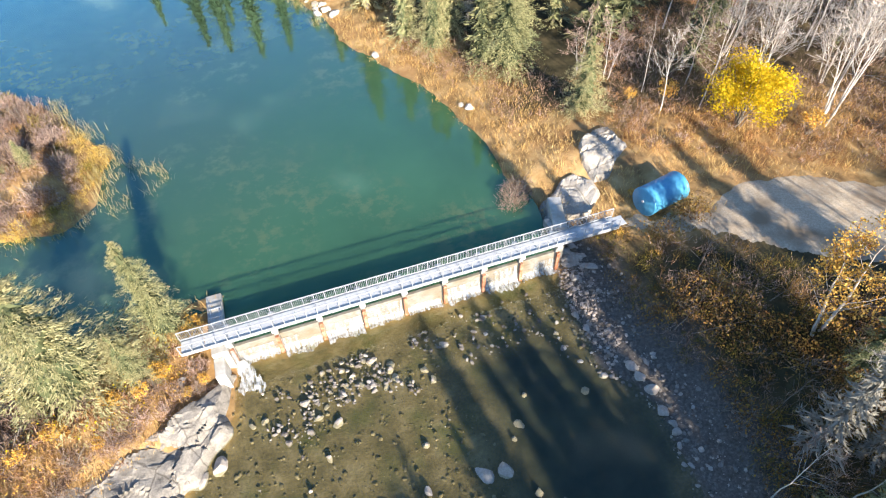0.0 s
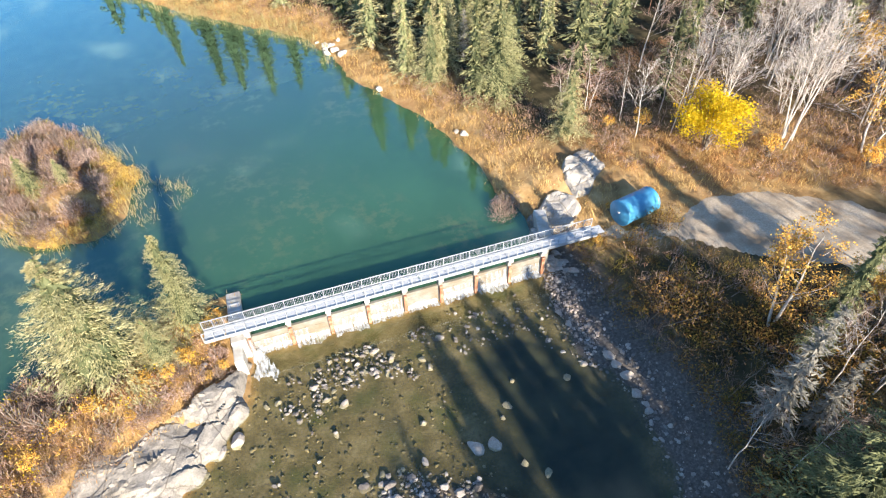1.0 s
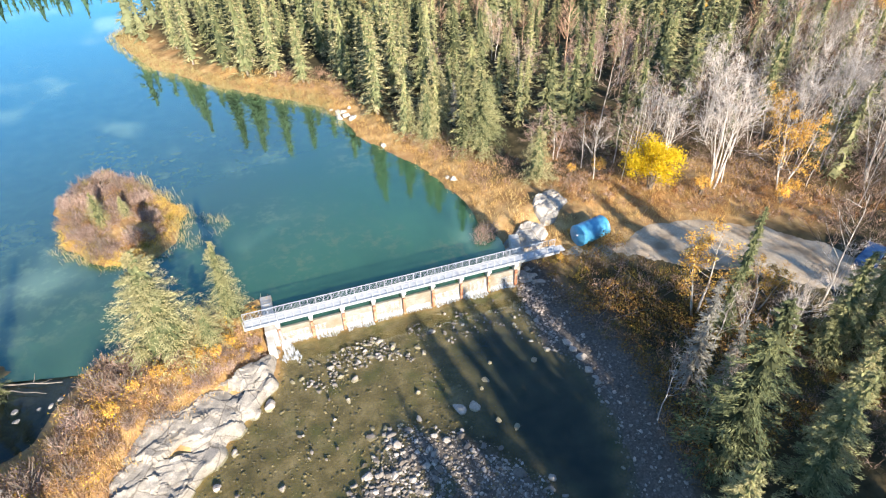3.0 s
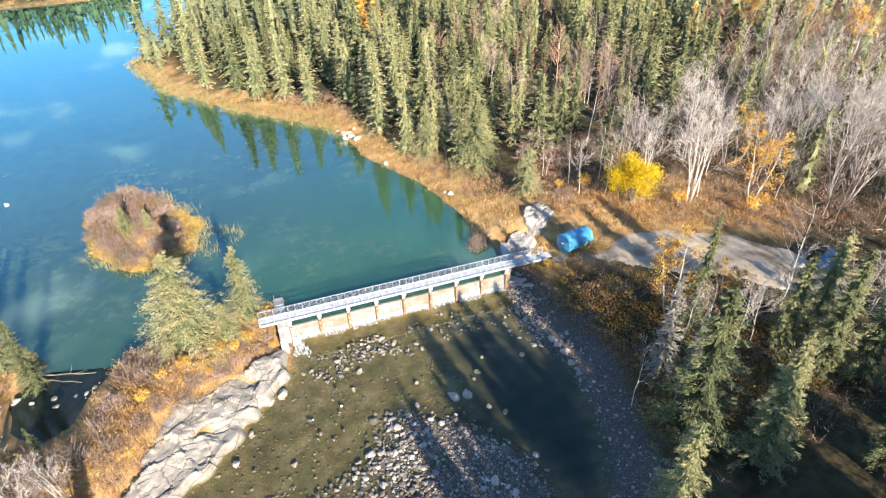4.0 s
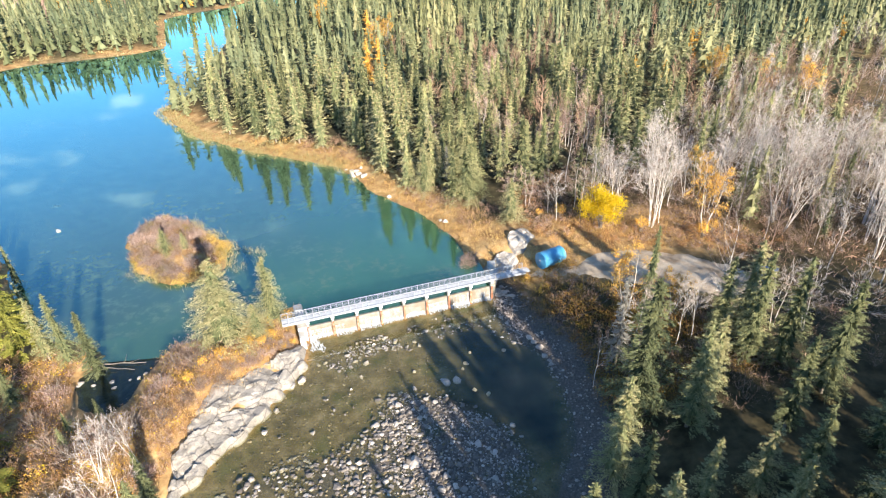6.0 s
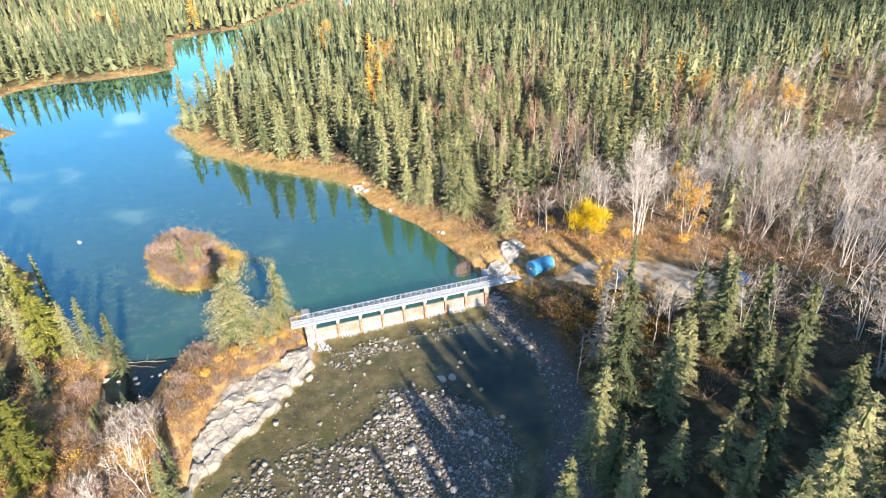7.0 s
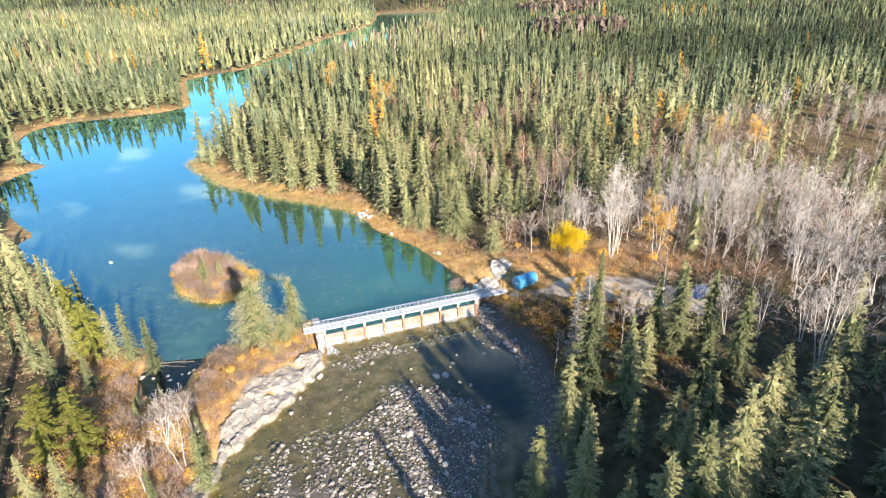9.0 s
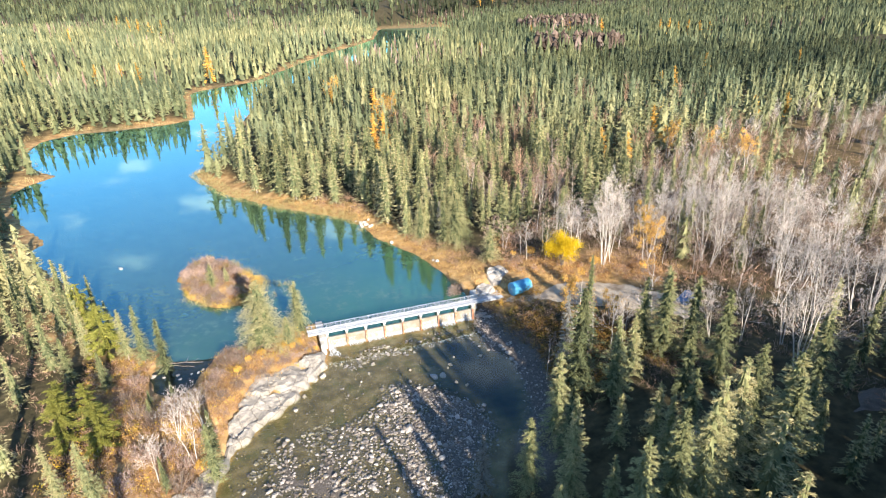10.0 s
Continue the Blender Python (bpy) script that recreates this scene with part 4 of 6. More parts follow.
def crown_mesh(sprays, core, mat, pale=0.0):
    """Needle sprays over a core painted darker, as the crown's inner shade."""
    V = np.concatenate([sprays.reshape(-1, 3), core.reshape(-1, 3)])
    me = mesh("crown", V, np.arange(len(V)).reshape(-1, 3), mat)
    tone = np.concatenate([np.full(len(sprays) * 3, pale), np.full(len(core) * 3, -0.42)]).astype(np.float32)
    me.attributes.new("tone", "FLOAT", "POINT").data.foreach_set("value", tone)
    return me


def spruce(name, seed, H, R, whorls, per, n, mat, label, bare=0.05, solid=True, size=0.028, shape=0.85, pale=0.0):
    v, f = tube([(0, 0, -0.3), (0, 0, H * 0.45), (0.03, 0, H * 0.97)], [0.016 * H, 0.010 * H, 0.002 * H], 6)
    root = new(name, mesh("trunk", v, f, M_BARK, True))
    tagged(root, label, "tree")
    Q = tufts(seed, R / H, whorls, per, n, shape, bare, size) * H
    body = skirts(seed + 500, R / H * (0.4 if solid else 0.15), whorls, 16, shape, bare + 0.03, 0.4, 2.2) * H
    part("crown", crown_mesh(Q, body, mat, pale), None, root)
    return root


def limbs(rnd, start, direc, length, radius, depth, out, spread_a=0.6, kids=4, up_pull=0.25):
    """Recursive bare limbs; out gathers (points, radii, depth)."""
    pts, d, p = [start], Vector(direc), Vector(start)
    seg = 4 if depth > 1 else 3
    for i in range(seg):
        d = (d + Vector(rnd.normal(0, 0.1, 3)) + Vector((0, 0, up_pull * 0.3))).normalized()
        p = p + d * (length / seg)
        pts.append(p.copy())
    out.append((pts, [radius * (1 - 0.75 * i / seg) for i in range(seg + 1)], depth))
    if depth == 0:
        return
    for k in range(kids):
        s = 0.3 + 0.68 * (k + rnd.rand()) / kids
        i = min(int(s * seg), seg - 1)
        q = pts[i].lerp(pts[i + 1], s * seg - i) if isinstance(pts[i], Vector) else Vector(pts[i])
        axis = Vector(rnd.normal(0, 1, 3)).cross(d).normalized()
        nd = (d + axis * spread_a * rnd.uniform(0.7, 1.5)).normalized()
        limbs(rnd, q, nd, length * rnd.uniform(0.42, 0.62), radius * 0.42, depth - 1, out, spread_a, kids, up_pull)


def bare_tree(name, seed, H, trunk_r, label, stems=1, mat=None, twig_mat=None, first=0.35, n_limb=14, lean=0.05, leaf_mat=None, leaf_n=0, leaf_s=0.12, spread_a=0.6, kids=4, limb=0.45):
    rnd = np.random.RandomState(seed)
    V, F, k = [], [], 0
    TV, TF, tk = [], [], 0
    tips = []
    for s in range(stems):
        a = rnd.rand() * 6.28
        d = Vector((lean * math.cos(a) * (1 + s), lean * math.sin(a) * (1 + s), 1)).normalized()
        h = H * (1 if s == 0 else rnd.uniform(0.7, 0.95))
        pts, p = [], Vector((0.25 * math.cos(a) * (stems > 1), 0.25 * math.sin(a) * (stems > 1), -0.3))
        for i in range(8):
            pts.append(p.copy())
            p = p + (d + Vector((*rnd.normal(0, 0.05, 2), 0))) * (h / 7)
        rad = [trunk_r * (1 - 0.88 * i / 7) for i in range(8)]
        v, f = tube(pts, rad, 6)
        V.append(v); F.append(f + k); k += len(v)
        for j in range(n_limb):
            u = first + (1 - first) * (j + rnd.rand()) / n_limb
            i = min(int(u * 7), 6)
            q = pts[i].lerp(pts[i + 1], u * 7 - i)
            a2 = rnd.rand() * 6.28
            nd = Vector((math.cos(a2), math.sin(a2), rnd.uniform(0.5, 1.3))).normalized()
            out = []
            limbs(rnd, q, nd, h * 0.3 * (1.25 - u) + 0.5, rad[i] * limb, 2, out, spread_a, kids)
            for pp, rr, dep in out:
                if dep == 0:                  # finest twigs: flat slivers, forked
                    for e in range(3):
                        p0, p1 = Vector(pp[e > 0]), Vector(pp[-1]) + Vector(rnd.normal(0, 0.16, 3)) * (e > 0)
                        w = (p1 - p0).cross(Vector(rnd.normal(0, 1, 3))).normalized() * 0.011
                        TV.append(np.array([(p0 - w)[:], (p0 + w)[:], (p1 + w * 0.4)[:], (p1 - w * 0.4)[:]]))
                        TF.append(np.array([[tk, tk + 1, tk + 2, tk + 3]])); tk += 4
                else:
                    v, f = tube(pp, [max(x, 0.012) for x in rr], 3)
                    if dep == 2:
                        V.append(v); F.append(f + k); k += len(v)
                    else:
                        TV.append(v); TF.append(f + tk); tk += len(v)
                tips.append(pp[-1]); tips.append(pp[-2])
    root = new(name, mesh("trunk", np.concatenate(V), np.concatenate(F), mat or M_BIRCH, True))
    tagged(root, label, "tree")
    part("crown", mesh("crown", np.concatenate(TV), np.concatenate(TF), twig_mat or M_BIRCH), None, root)
    if leaf_mat:
        T = np.array([t[:] for t in tips])
        c = T[rnd.randint(0, len(T), leaf_n)] + rnd.normal(0, leaf_s * 2.2, (leaf_n, 3))
        part("leaves", quads_mesh("leaves", leaf_quads(rnd, c, leaf_s), leaf_mat), None, root)
    return root


def leaf_quads(rnd, c, size):
    n = len(c)
    a = rnd.normal(0, 1, (n, 3)); a /= np.linalg.norm(a, axis=-1, keepdims=True)
    b = np.cross(a, rnd.normal(0, 1, (n, 3))); b /= np.linalg.norm(b, axis=-1, keepdims=True)
    s = size * rnd.uniform(0.6, 1.3, (n, 1))
    return np.stack([c - a * s, c + b * s * 0.6, c + a * s, c - b * s * 0.6], 1)


def leafy_crown(name, seed, R, Hc, zc, n, size, mat, label, stem_h):
    """A rounded crown of leaves in clumps with gaps, on several thin stems."""
    rnd = np.random.RandomState(seed)
    cl = rnd.normal(0, 1, (60, 3))
    cl /= np.linalg.norm(cl, axis=-1, keepdims=True)
    cl *= (rnd.rand(60, 1) ** 0.4)
    cl[:, 2] = np.clip(cl[:, 2], -0.75, 1)
    c = cl[rnd.randint(0, 60, n)] + rnd.normal(0, 0.14, (n, 3))
    c = c * np.array([R, R, Hc]) + np.array([0, 0, zc])
    V, F, k = [], [], 0
    for i in range(16):
        p = Vector(cl[i] * np.array([R, R, Hc])) + Vector((0, 0, zc))
        v, f = tube([(rnd.normal(0, 0.15), rnd.normal(0, 0.15), -0.2), (p.x * 0.35, p.y * 0.35, p.z * 0.5), p], [0.05, 0.035, 0.01], 5)
        V.append(v); F.append(f + k); k += len(v)
    root = tagged(new(name, mesh("stems", np.concatenate(V), np.concatenate(F), M_BARK, True)), label, "tree" if R > 1.5 else "shrub")
    part("leaves", quads_mesh("leaves", leaf_quads(rnd, c, size), mat), None, root)
    return root


def blades(rnd, x, y, z, h, lean=0.5, wid=0.05, per=8, rad=0.25):
    """Tufts of narrow blades: triangles as quads with a fine tip."""
    n = len(x)
    x, y, z, h = (np.repeat(np.asarray(v, float), per) for v in (x, y, z, h))
    m = n * per
    a = rnd.uniform(0, 6.28, m)
    p = np.stack([x + rnd.normal(0, rad, m), y + rnd.normal(0, rad, m), z - 0.05], -1)
    d = np.stack([np.cos(a) * lean * rnd.rand(m), np.sin(a) * lean * rnd.rand(m), np.ones(m)], -1)
    L = (h * rnd.uniform(0.6, 1.2, m))[:, None]
    w = np.stack([-np.sin(a), np.cos(a), 0 * a], -1) * wid
    mid = p + d * L * 0.5
    tip = p + d * L + np.stack([np.cos(a), np.sin(a), 0 * a - 0.5], -1) * L * 0.2
    return np.stack([p - w * 0.6, mid - w, tip, mid + w], 1)


def twig_bush(rnd, x, y, z, size, per=60):
    """Bare shrubs: thin fans of twigs."""
    n = len(x)
    x, y, z, size = (np.repeat(np.asarray(v, float), per) for v in (x, y, z, size))
    m = n * per
    a, t = rnd.uniform(0, 6.28, m), rnd.uniform(0.1, 1.0, m)
    d = np.stack([np.cos(a) * t, np.sin(a) * t, rnd.uniform(0.5, 1.1, m)], -1)
    s0 = rnd.uniform(0.0, 0.75, m)[:, None]
    root = np.stack([x, y, z], -1)
    p = root + d * (size[:, None] * s0)
    e = d + rnd.normal(0, 0.5, (m, 3))
    e /= np.linalg.norm(e, axis=-1, keepdims=True)
    L = size[:, None] * rnd.uniform(0.14, 0.4, (m, 1))
    w = np.cross(e, rnd.normal(0, 1, (m, 3)))
    w /= np.linalg.norm(w, axis=-1, keepdims=True)
    w *= 0.0095 * (1 + size[:, None] * 0.3)
    return np.stack([p - w, p + w, p + e * L + w * 0.3, p + e * L - w * 0.3], 1)


def dome_bush(rnd, x, y, z, size, per=60, flat=0.75):
    """Rounded leafless bushes: short twigs crowding towards a lumpy dome."""
    n = len(x)
    lump = np.repeat(rnd.uniform(0.8, 1.2, (n, 1)), per, 0)
    x, y, z, size = (np.repeat(np.asarray(v, float), per) for v in (x, y, z, size))
    m = n * per
    d = rnd.normal(0, 1, (m, 3)); d[:, 2] = np.abs(d[:, 2])
    d /= np.linalg.norm(d, axis=-1, keepdims=True)
    q = d * np.array([1, 1, flat / 0.6]) * (size[:, None] * 0.6 * lump * rnd.uniform(0.25, 1.0, (m, 1)) ** 0.6)
    p = np.stack([x, y, z], -1) + q
    e = d * 0.6 + np.array([0, 0, 0.5]) + rnd.normal(0, 0.45, (m, 3))
    e /= np.linalg.norm(e, axis=-1, keepdims=True)
    L = size[:, None] * rnd.uniform(0.1, 0.3, (m, 1)) + 0.05
    w = np.cross(e, rnd.normal(0, 1, (m, 3)))
    w /= np.linalg.norm(w, axis=-1, keepdims=True)
    w *= 0.009 + 0.004 * size[:, None]
    return np.stack([p - e * L * 0.5 - w, p - e * L * 0.5 + w, p + e * L * 0.5 + w * 0.3, p + e * L * 0.5 - w * 0.3], 1)


def stuff_quads(name, Q, mat, label, category):
    return tagged(new(name, quads_mesh(name, Q, mat)), label, category, kind="stuff")


def zat(x, y):
    return float(height(x, y))


SPR_LABEL = "tall grey-green spruce with dense drooping branches"
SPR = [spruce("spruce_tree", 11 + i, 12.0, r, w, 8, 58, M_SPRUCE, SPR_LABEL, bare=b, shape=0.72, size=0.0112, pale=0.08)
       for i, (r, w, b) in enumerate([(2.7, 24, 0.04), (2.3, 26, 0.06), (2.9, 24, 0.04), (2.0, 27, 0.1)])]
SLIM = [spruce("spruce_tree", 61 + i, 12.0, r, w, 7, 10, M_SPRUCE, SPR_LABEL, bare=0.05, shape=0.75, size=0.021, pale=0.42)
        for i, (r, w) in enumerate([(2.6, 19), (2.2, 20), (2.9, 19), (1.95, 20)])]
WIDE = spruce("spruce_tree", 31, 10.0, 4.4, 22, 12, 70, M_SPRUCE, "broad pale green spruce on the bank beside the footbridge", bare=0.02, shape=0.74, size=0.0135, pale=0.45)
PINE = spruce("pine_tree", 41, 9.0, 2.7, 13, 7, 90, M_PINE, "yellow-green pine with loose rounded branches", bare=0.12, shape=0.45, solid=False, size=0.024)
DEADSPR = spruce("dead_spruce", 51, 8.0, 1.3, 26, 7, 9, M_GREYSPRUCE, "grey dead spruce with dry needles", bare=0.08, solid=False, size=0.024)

placed = set()


def put(ob, x, y, tip, ref, wide=1.0, turn=None, label=""):
    """Stand a tree with its tip at that height; the first use moves the original."""
    z = zat(x, y)
    s = (tip - z) / ref
    m = pose(x, y, z, 0, 0, random.uniform(0, 360) if turn is None else turn)
    if ob.name in placed:
        ob = copy_thing(ob, m)
    else:
        placed.add(ob.name)
        ob.matrix_basis = m
    ob.scale = (s * wide, s * wide, s)
    return tagged(ob, label)


RIGHT = [(21.8, -30.6, 12.6), (21.2, -34.4, 10.9), (15.4, -36.2, 10.1), (22.7, -47.8, 18.2), (26, -47.5, 17.6), (28.3, -46, 18.5), (31.7, -44.8, 18.8),
         (40.6, -24.6, 16.1), (43.6, -20.9, 14.7), (39.9, -21.3, 13.9), (60, -32, 15), (18.9, -48.4, 17.1), (44.4, -30.5, 15.8),
         (20, -43.6, 10.5), (43.6, -37, 12.5), (17.8, -40.2, 15), (34.5, -16.4, 15.9), (33.5, -38, 12.5), (38, -41, 14), (37, -33, 14), (30, -37, 11),
         (28, -41, 13), (51, -38.3, 14.5), (36, -47, 17), (16, -56, 15), (34, -27, 12.5),
         (26, -36, 10), (8, -58, 15), (13, -66, 17), (11, -53, 12.5), (18, -61, 16), (21.5, -52, 14), (43.8, -26, 15.6), (58, -44, 16), (13, -46, 12), (66, -38, 16), (63.5, -35, 14)]
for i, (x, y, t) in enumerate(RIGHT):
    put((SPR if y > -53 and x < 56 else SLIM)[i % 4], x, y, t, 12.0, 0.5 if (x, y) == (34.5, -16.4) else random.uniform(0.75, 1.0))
LEFT = [(-22.1, -0.9, 9.8), (-24.9, 1.2, 11.3), (-27, 2.2, 10.6), (-38.8, 21.5, 11.6), (-36.6, 18, 12.1), (-25.9, -26.3, 12), (-29.5, -24, 11), (-28.7, -4.4, 8.3),
        (-34, 8, 12), (-37, 12, 12.5), (-32, 4, 11.5), (-36, 2, 12), (-40, 8, 13), (-41, 16, 12.5), (-33, -2, 10), (-38, -5, 11), (-44, 2, 13), (-45, 22, 13),
        (-44, 14, 13), (-22.7, -12.4, 5.4), (-20.6, -8.7, 4.8), (-15.6, -22.8, 8.0), (-20.1, -24.4, 6.6), (-36, -17, 11), (-40, -12, 12), (-33, -28, 11), (-23, -33, 12), (-48, 30, 13), (-50, 10, 14), (-46, -8, 13), (-15.7, -19, 7.0),
        (-23, -9.8, 4.9), (-30, 9, 9.0), (-35, 22, 8.0)]
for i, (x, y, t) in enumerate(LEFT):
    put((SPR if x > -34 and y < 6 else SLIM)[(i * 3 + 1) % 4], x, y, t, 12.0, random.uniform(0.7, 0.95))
put(WIDE, -8.8, -1.2, 13.0, 10.0, 1.08, 40)
put(WIDE, -3.7, 1.5, 10.7, 10.0, 0.62, 140)
put(WIDE, -5.6, -1.5, 6.8, 10.0, 1.0, 220)
put(WIDE, -10.6, -2.6, 5.4, 10.0, 0.9, 80)
for x, y, t in ((-30.5, -15.2, 11), (-32.5, -9, 8.2), (-29, -11, 8.4), (-29.6, 3.6, 11.2), (-34, 13, 10.5), (-26.5, -17.5, 10)):
    put(PINE, x, y, t, 9.0, random.uniform(0.9, 1.2))
put(DEADSPR, 10.9, -34.6, 8.0, 8.0, 1.0)
put(DEADSPR, 28.5, 30.5, 9.0, 8.0, 1.2)
put(DEADSPR, 29.8, -18.8, 12.6, 8.0, 0.9)
put(DEADSPR, 31.6, -20.4, 9.5, 8.0, 0.9)
put(DEADSPR, 26.6, -45.2, 12.5, 8.0, 0.9)
put(WIDE, 31.8, 11.6, 10.2, 10.0, 0.85, 300)
put(WIDE, -16.3, 21.0, 7.0, 10.0, 0.75, 10)
put(WIDE, -14.0, 22.0, 5.4, 10.0, 0.9, 100)
FAR_BANK = [(32, 32.8, 14, 1.3), (21.8, 29.5, 8.5, 1.2), (30.5, 23, 12, 1.3)]
for i, (x, y, t, w) in enumerate(FAR_BANK):
    put(SPR[(i + 2) % 4], x, y, t, 12.0, w)
for x, y, t, w in ((28.5, 20.5, 14, 0.8), (23.4, 27, 11.5, 0.62), (25.2, 28.5, 14, 0.68)):
    put(WIDE, x, y, t, 10.0, w, label="pale grey-green spruce at the edge of the meadow")

# forest on the far side of the lake, nearest rows as single trees
rf = np.random.RandomState(21)


def bare_zone(x, y):
    """The stand of leafless trees behind the gravel lot."""
    return -sdf(BARE, x, y) + 3 * vnoise(x, y, 9, 31)


def spruce_ok(x, y, margin):
    dl = np.maximum(sdf(LAKE, x, y), -sdf(ISLAND, x, y))
    return (dl > margin) & (sdf(ISLAND, x, y) > 6) & (sdf(RIVER, x, y) > 6) & (sdf(LOT, x, y) > 4)


def poisson(x, y, gap):
    """Thin out points that stand closer than gap."""
    cells, keep = {}, []
    for i in range(len(x)):
        c = (int(x[i] // gap), int(y[i] // gap))
        if all((x[i] - x[j]) ** 2 + (y[i] - y[j]) ** 2 > gap * gap for a in (-1, 0, 1) for b in (-1, 0, 1) for j in cells.get((c[0] + a, c[1] + b), ())):
            cells.setdefault(c, []).append(i)
            keep.append(i)
    return np.array(keep, int)


# the shaded wood between the gravel lot and the river
rw = np.random.RandomState(17)
wx, wy = scatter(rw, 6000, 17, 96, -92, -24, lambda x, y: (sdf(RIVER, x, y) > 4.5) & (sdf(LOT, x, y) > 2.5) & (y < -25.5 - 0.25 * np.clip(x - 44, 0, 30) + 2 * vnoise(x, y, 6, 34)))
have = [(x, y) for x, y, t in RIGHT]
GAP = [(38, -47.5), (50, -43.5), (56, -45), (62, -52), (40, -64), (28.7, -55.4)]      # outlined from the dark corner of the camera's view; trees kept low
back = []
# Trees added out of view, tall and dense, to shade the wood
far_x, far_y = scatter(rw, 6000, 14, 110, -112, -60, lambda x, y: sdf(RIVER, x, y) > 6)
for i in poisson(wx, wy, 4.3):
    if min((wx[i] - a) ** 2 + (wy[i] - b) ** 2 for a, b in have) > 10 and np.hypot(wx[i] - 33, wy[i] + 33) > 4.5 and vnoise(wx[i], wy[i], 9, 35) > (-0.1 if wy[i] > -52 and wx[i] < 54 else -0.6):
        if wy[i] < -60:
            continue
        if wx[i] > 82:
            back.append((wx[i], wy[i]))
        else:
            have.append((wx[i], wy[i]))
            put(SPR[rw.randint(0, 4)] if wy[i] > -46 and wx[i] < 50 else SLIM[rw.randint(0, 4)], wx[i], wy[i], zat(wx[i], wy[i]) + (rw.uniform(5, 8.5) if float(sdf(GAP, wx[i], wy[i])) < 0 or (wx[i] > 42 and wy[i] > -46) else rw.uniform(10, 15) - 2.5 * (wx[i] < 23)), 12.0, rw.uniform(0.9, 1.2))
back = np.concatenate([np.array(back), np.stack([far_x, far_y], -1)[poisson(far_x, far_y, 3.6)]])

nx_, ny_ = scatter(rf, 6000, -24, 90, 22, 110, lambda x, y: spruce_ok(x, y, 4.0) & (x > -24 + 0 * y) & (bare_zone(x, y) < -2) & ~((vnoise(x, y, 11, 41) > 0.42) & (x > 28)))
k = poisson(nx_, ny_, 4.0)
near = k[np.argsort(np.hypot(nx_[k] - 12, ny_[k] + 30))][:165]
near_xy = np.stack([nx_[near], ny_[near]], -1)
for i, (x, y) in enumerate(near_xy):
    put(SLIM[rf.randint(0, 4)], x, y, zat(x, y) + rf.uniform(6.5, 14), 12.0, rf.uniform(1.05, 1.4))


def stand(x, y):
    """Tone by place: cloud shade painted into the east, near rows lighter, random patches."""
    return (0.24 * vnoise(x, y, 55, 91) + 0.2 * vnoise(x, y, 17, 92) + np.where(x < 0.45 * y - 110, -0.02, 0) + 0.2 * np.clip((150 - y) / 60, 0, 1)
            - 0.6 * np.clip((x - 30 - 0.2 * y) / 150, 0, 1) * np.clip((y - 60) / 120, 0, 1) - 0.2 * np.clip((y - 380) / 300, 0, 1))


def forest(name, x, y, hts, crowns, mat, label, lift=None, core=0):
    """Many low-detail trees in one mesh; crowns are unit-high arrays of faces."""
    Q, tone = [], []
    z = height(x, y)
    which = rf.randint(0, len(crowns), len(x))
    for c, crown in enumerate(crowns):
        s = which == c
        n = int(s.sum())
        if not n:
            continue
        a = rf.uniform(0, 6.28, n)
        ca, sa = np.cos(a)[:, None, None], np.sin(a)[:, None, None]
        h = hts[s][:, None, None]
        w = h * rf.uniform(0.75, 1.2, n)[:, None, None]
        X = (crown[None, ..., 0] * ca - crown[None, ..., 1] * sa) * w + x[s][:, None, None]
        Y = (crown[None, ..., 0] * sa + crown[None, ..., 1] * ca) * w + y[s][:, None, None]
        Z = crown[None, ..., 2] * h + z[s][:, None, None]
        Q.append(np.stack([X, Y, Z], -1).reshape(-1, crown.shape[1], 3))
        # regional tone, with the painted cloud shade, on top of random tone
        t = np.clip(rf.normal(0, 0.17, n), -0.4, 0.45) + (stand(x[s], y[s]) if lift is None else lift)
        # core faces toned down as inner crown shade, outer sprays slightly up
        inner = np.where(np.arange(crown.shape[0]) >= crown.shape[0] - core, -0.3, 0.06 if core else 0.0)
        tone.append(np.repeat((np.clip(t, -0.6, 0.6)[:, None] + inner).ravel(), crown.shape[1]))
    Q = np.concatenate(Q)
    me = mesh(name, Q.reshape(-1, 3), np.arange(len(Q) * Q.shape[1]).reshape(-1, Q.shape[1]), mat)
    me.attributes.new("tone", "FLOAT", "POINT").data.foreach_set("value", np.concatenate(tone).astype(np.float32))
    return tagged(new(name, me), label, "forest", kind="stuff")


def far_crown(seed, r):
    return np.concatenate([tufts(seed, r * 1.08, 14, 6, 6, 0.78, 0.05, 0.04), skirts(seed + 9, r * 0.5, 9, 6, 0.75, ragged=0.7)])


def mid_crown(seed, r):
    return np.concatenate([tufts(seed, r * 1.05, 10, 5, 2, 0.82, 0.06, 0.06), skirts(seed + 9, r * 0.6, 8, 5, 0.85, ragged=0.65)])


C0 = [far_crown(i + 30, r) for i, r in enumerate((0.24, 0.2, 0.26, 0.22, 0.18))]
C1 = [mid_crown(i + 40, r) for i, r in enumerate((0.22, 0.18, 0.24, 0.2))]
C2 = [skirts(i + 50, r, 5, 4, ragged=0.55) for i, r in enumerate((0.16, 0.125, 0.18, 0.14))]
C3 = [skirts(i + 60, r, 3, 3, ragged=0.3) for i, r in enumerate((0.17, 0.14, 0.19))]


def wedge(x, y):
    """Land fitted to the camera's view, in a wide fan."""
    return (np.abs(x - 20 - 0.25 * y) < 60 + 1.25 * np.clip(y + 40, 0, None))


